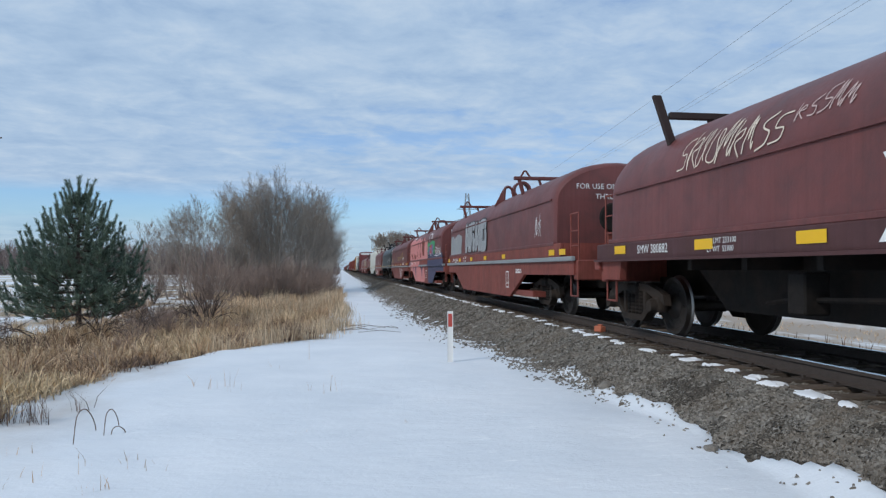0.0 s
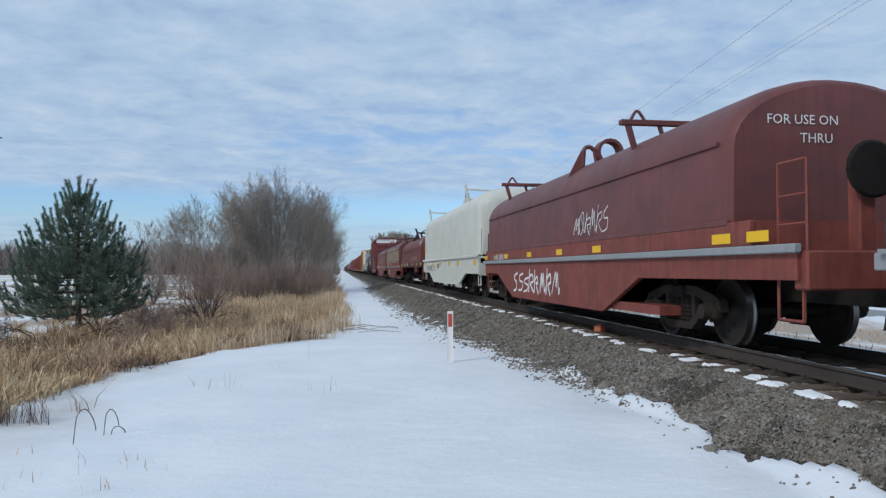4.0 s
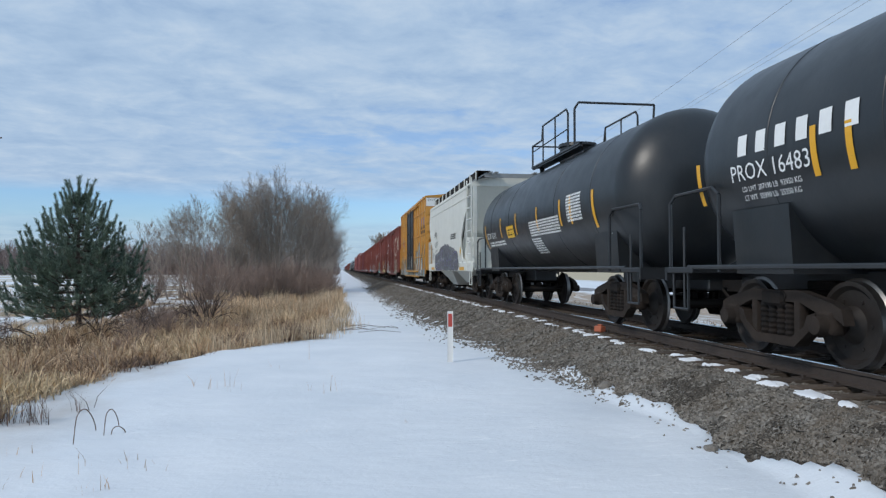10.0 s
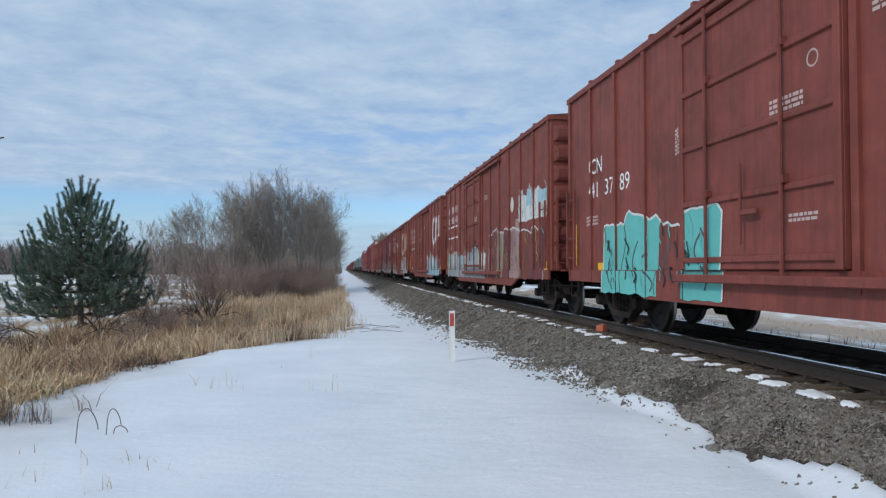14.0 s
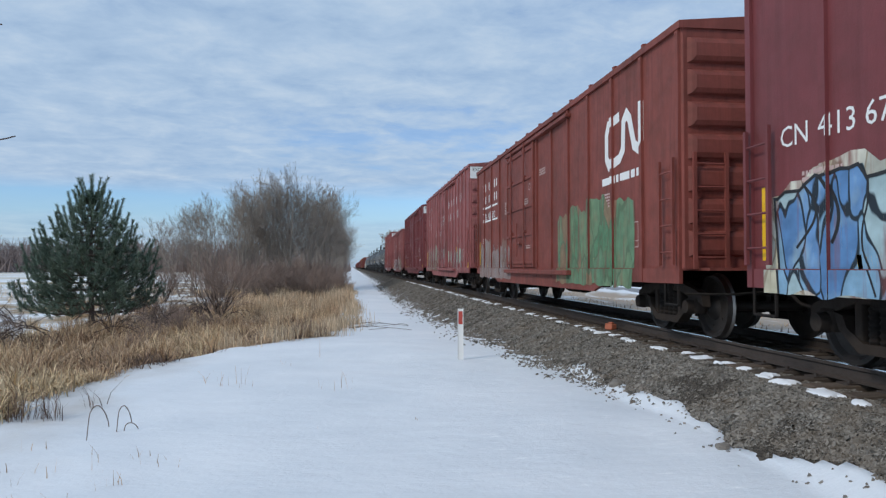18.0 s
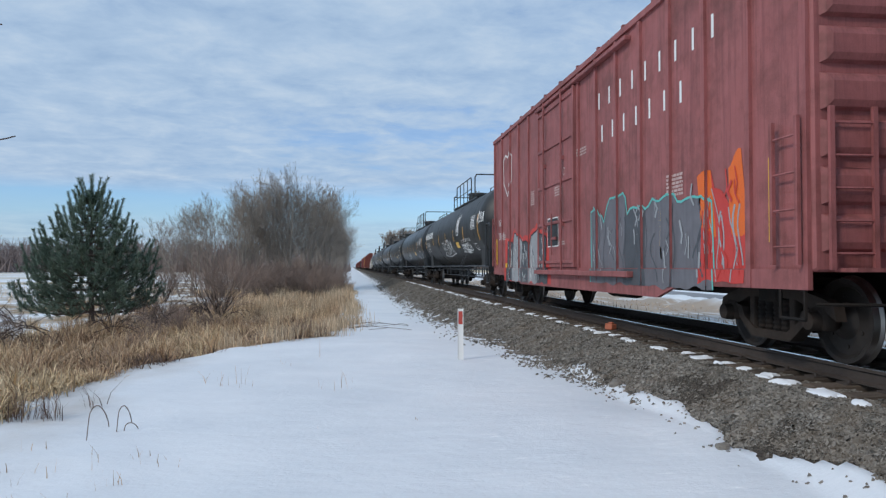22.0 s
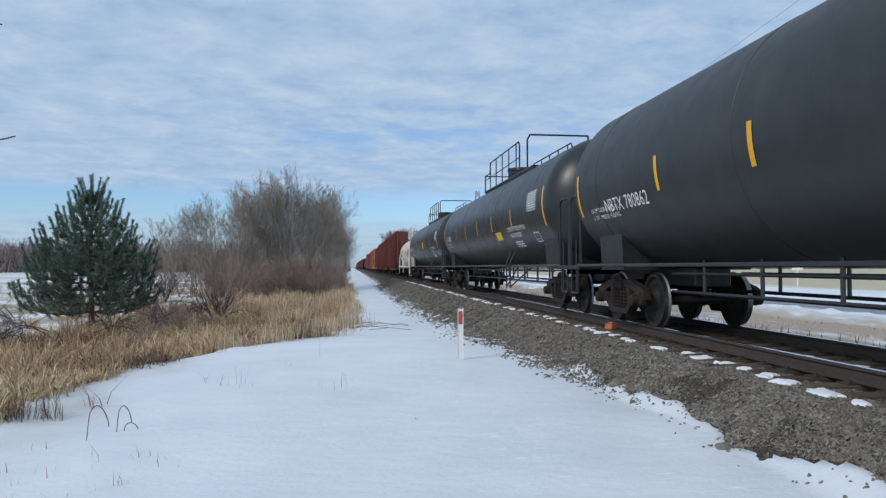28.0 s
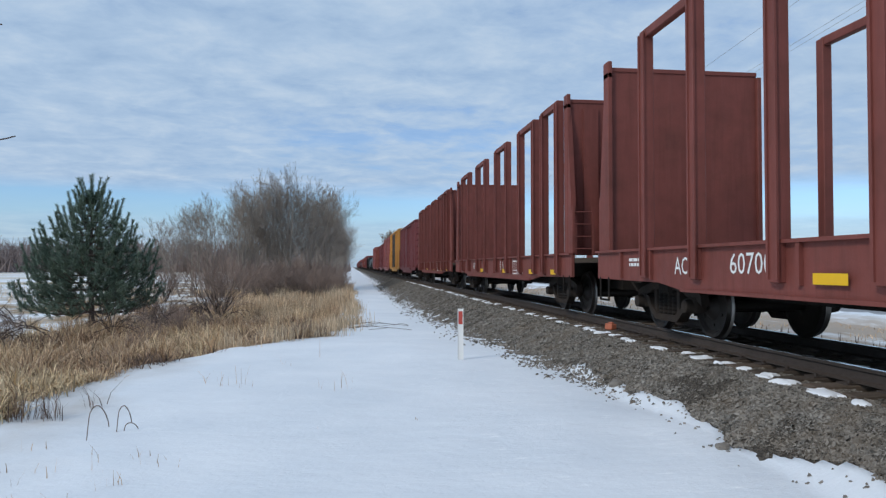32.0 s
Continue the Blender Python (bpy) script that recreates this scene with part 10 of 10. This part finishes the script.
def build_tanks_and_flats():
    rows = (("PROX 34350", "matt"), ("TILX 306618", "gloss"), ("SHPX 224123", "matt"), ("PROX 34412", "gloss"), ("NBTX 780862", "matt"), ("GATX 18521", "gloss"), ("NBTX 784629", "gloss"))
    for i, (num, finish) in enumerate(rows):
        c = 445.3 + 20.75 * i
        o = -1.85
        e = (0, 0, 0.25, 0, 0.25, 0, 0.6)[i]      # the stripes sit a little further along on some
        rad = 1.58 if i == 4 else 1.52
        st = [(o + d + e, 2.15, 2.66, 0.10) for d in (-3.6, -0.8, 1.9, 4.5, 7.0)] + [(o - 7.05 + e, 2.0, 2.94, 0.11), (8.98, 2.0, 2.8, 0.10)]
        car, side, h = tank_car(c - 8.5, c + 11.6, rad, 2.60 if i == 4 else 2.58, "tank" if finish == "gloss" else "tank_matt", "long black pressure tank car with amber stripes and white print", o, (3.7 if i % 2 else 3.4, 1.0), stripes=st, reach=0.65)
        write(car, side, num, 8.56 if i != 4 else 7.65, 2.20 if i != 4 else 2.0, 0.22)
        write(car, side, "LD LMT 163200 LB  74050 KG", 8.4, 2.03, 0.075), write(car, side, "LT WT   99800 LB  45250 KG", 8.4, 1.90, 0.075)
        if i == 0:
            block_row(car, side, 8.9, 2.62, 6, 0.62, 0.42, 0.34)
            tag(car, side, 241, 1.7, 1.65, 3.4, 0.7, "letter", 7, 0.035), tag(car, side, 242, -4.4, 1.7, 2.2, 0.4, "letter", 7, 0.03), tag(car, side, 243, -3.7, 2.5, 0.7, 0.9, "letter", 6, 0.03), tag(car, side, 244, -9.0, 2.6, 1.2, 0.5, "letter", 4, 0.045)
        if i == 1:
            tag(car, side, 245, 2.7, 1.75, 1.8, 0.4, "letter", 5, 0.03)
            for k, t in enumerate(("LIQUEFIED", "PETROLEUM", "GAS")):
                write(car, side, t, o - 4.2, 2.68 - 0.18 * k, 0.13)
            write(car, side, "NON ODORIZED", o - 4.4, 2.02, 0.11)
        else:
            write(car, side, "LIQUEFIED PETROLEUM GAS", o - 2.9, 2.05, 0.12), write(car, side, "NON-ODORIZED", o - 3.1, 1.87, 0.12)
        bars(car, side, o - 3.3, 1.72, 3, 0.9, 0.04, seed=i + 20)
        # table of figures, notices and the placard at the near end
        bars(car, side, o - 5.62, 2.86, 7, 0.8, 0.034, "letter", 0.75, i + 40), frame_box(car, side, o - 5.56, 2.46, 0.92, 0.46, 0.014), frame_box(car, side, o - 5.68, 1.68, 0.5, 0.22, 0.018)
        rect(car, side, *((o - 1.2, o - 2.0, 1.86, 2.10) if i < 6 else (-0.5, -1.18, 2.2, 2.6)), "reflector", "notice", "yellow notice")
        diamond(car, side, -8.0, 1.47, 0.16, "1075")
        if i == 6:
            tag(car, side, 246, 3.9, 1.8, 2.6, 0.65, "g_teal", 8, 0.02), tag(car, side, 247, -0.1, 1.5, 1.2, 0.3, "g_teal", 6, 0.03)
        write_end(car, -h + 0.3, num.split()[0], 0.35, 3.05, 0.14)

    car, side, h = tank_car(581.7, 594.8, 1.38, 2.22, "ivory", "ivory-white tank car with white railings and rust stains", -0.6, (2.6, 0.95), lpg=False, rail_mat="letter", gear_mat="ivory",
                            stripes=((5.55, 1.8, 2.6, 0.1), (3.1, 2.0, 2.5, 0.12), (1.5, 2.0, 2.5, 0.12), (-1.2, 2.0, 2.5, 0.12), (-5.4, 1.8, 2.6, 0.1)))
    write(car, side, "TILX 100731", 4.7, 2.28, 0.24, "dark_letter"), bars(car, side, 4.6, 2.1, 2, 2.0, 0.06, "dark_letter", seed=3)
    bars(car, side, 2.7, 1.95, 6, 1.0, 0.04, "dark_letter", seed=5), bars(car, side, -3.3, 2.4, 8, 1.2, 0.05, "dark_letter", seed=6)
    rect(car, side, -1.6, -2.3, 2.1, 2.4, "reflector", "notice", "yellow notice")
    s = Shape()
    ladder(s, -1.5, -0.25, 0.2, 0.55, 2.2, 7)
    s.path([(-1.5, 0.2, 2.2), (-1.05, 0.2, 3.1), (-0.9, 0.2, 3.5)], 0.022, 5)
    part("side_ladder", s, "letter", car, "white ladder up the side")
    part("side_walkway", Shape().box(-1.55, -1.25, -h + 0.6, h - 0.6, 1.0, 1.02), "letter", car)

    for k, (u0, u1, num) in enumerate(((596.6, 613.0, "60700"), (614.6, 631.2, "60712"), (632.6, 649.2, "60688"))):
        car, side, h = stake_flat(u0, u1, "flat_red", "oxide-red bulkhead flatcar with tall paired steel stakes")
        write(car, side, "AO", h - 3.15, 0.93, 0.24, wide=0.9), write(car, side, num, h - 4.62, 0.95, 0.25)
        frame_box(car, side, -2.9, 0.85, 0.5, 0.34, 0.03), bars(car, side, -1.2, 1.15, 4, 0.4, 0.045, seed=k), bars(car, side, h - 1.5, 1.12, 2, 0.4, 0.05, seed=k + 3)
        write(car, side, "2 INCH HF COMP", -3.4, 0.84, 0.06)


def build_tail():
    """Cars that are only seen small in the distance, at the end of the clip."""
    rnd = random.Random(77)
    boxcar(651.2, 667.0, 4.45, "maroon", "maroon boxcar with graffiti along its foot", near=False)
    car, side, h = boxcar(669.0, 684.8, 4.75, "yellow", "yellow boxcar with a black door", (-1.9, 1.9), door_mat="black", near=False)
    u = TAIL_START
    boxcar(686.6, 702.4, 4.75, "plum", "faded maroon boxcar in the far train", near=False)
    for i in range(30):
        k = (0, 0, 1, 1, 2, 1, 0, 3, 1, 2, 2, 0, 1, 3, 0)[i % 15]
        ln = (15.2, 15.8, 15.8, 16.2)[k]
        if k == 0:
            gondola(u, u + ln, rnd.choice(("steel_dark", "black", "brown")), "dark gondola car in the far train", rnd.uniform(3.3, 4.0))
        elif k == 1:
            c = copy_far(BOX_PROTO[rnd.randrange(3)], u + ln / 2)
        elif k == 2:
            c = copy_far(BOX_PROTO[3], u + ln / 2)
        else:
            c = copy_far(BOX_PROTO[4], u + ln / 2)
        u += ln + 1.5


BOX_PROTO = []


def copy_far(proto, mid):
    car = copy_thing(proto, pose(RX, mid, 0))
    CARS.append((car, mid))
    for w in car.children_recursive:
        if w.name.startswith("wheelset"):
            SPIN[-1 if w.location.y < 0 else 1].append(w)
    return car


build_coil_cars()
build_mixed()
build_boxcars()
build_tanks_and_flats()
for _m, _z in (("maroon", 4.45), ("brown", 4.45), ("plum", 4.9)):
    BOX_PROTO.append(boxcar(703.9 + 17.3 * len(BOX_PROTO), 719.7 + 17.3 * len(BOX_PROTO), _z, _m, "weathered red-brown boxcar in the far train", near=False)[0])
BOX_PROTO.append(tank_car(755.8, 771.6, 1.4, 2.4, "tank", "black tank car in the far train", 0, (2.0, 0.9), near=False, lpg=False)[0])
BOX_PROTO.append(coil_flat(773.0, 788.0, "green", "dark coil car in the far train", "green", near=False)[0])
TAIL_START = 789.5
build_tail()


# ---- what moves ----
def motions():
    for car, mid in CARS:
        walk(car, [(t, pose(RX, mid - V * t, 0)) for t in (0, 8, 16, 24, 32)])
    turn = math.degrees(V / FPS / WHEEL_R)
    for axle, wheels in SPIN.items():
        first = wheels[0]
        walk(first, [(i / FPS, pose(0, axle * 0.86, WHEEL_R, i * turn)) for i in range(32 * FPS + 1)])
        for w in wheels[1:]:
            keys = w.animation_data_create()
            w.rotation_mode = "QUATERNION"
            keys.action = first.animation_data.action
            keys.action_slot = first.animation_data.action_slot


motions()
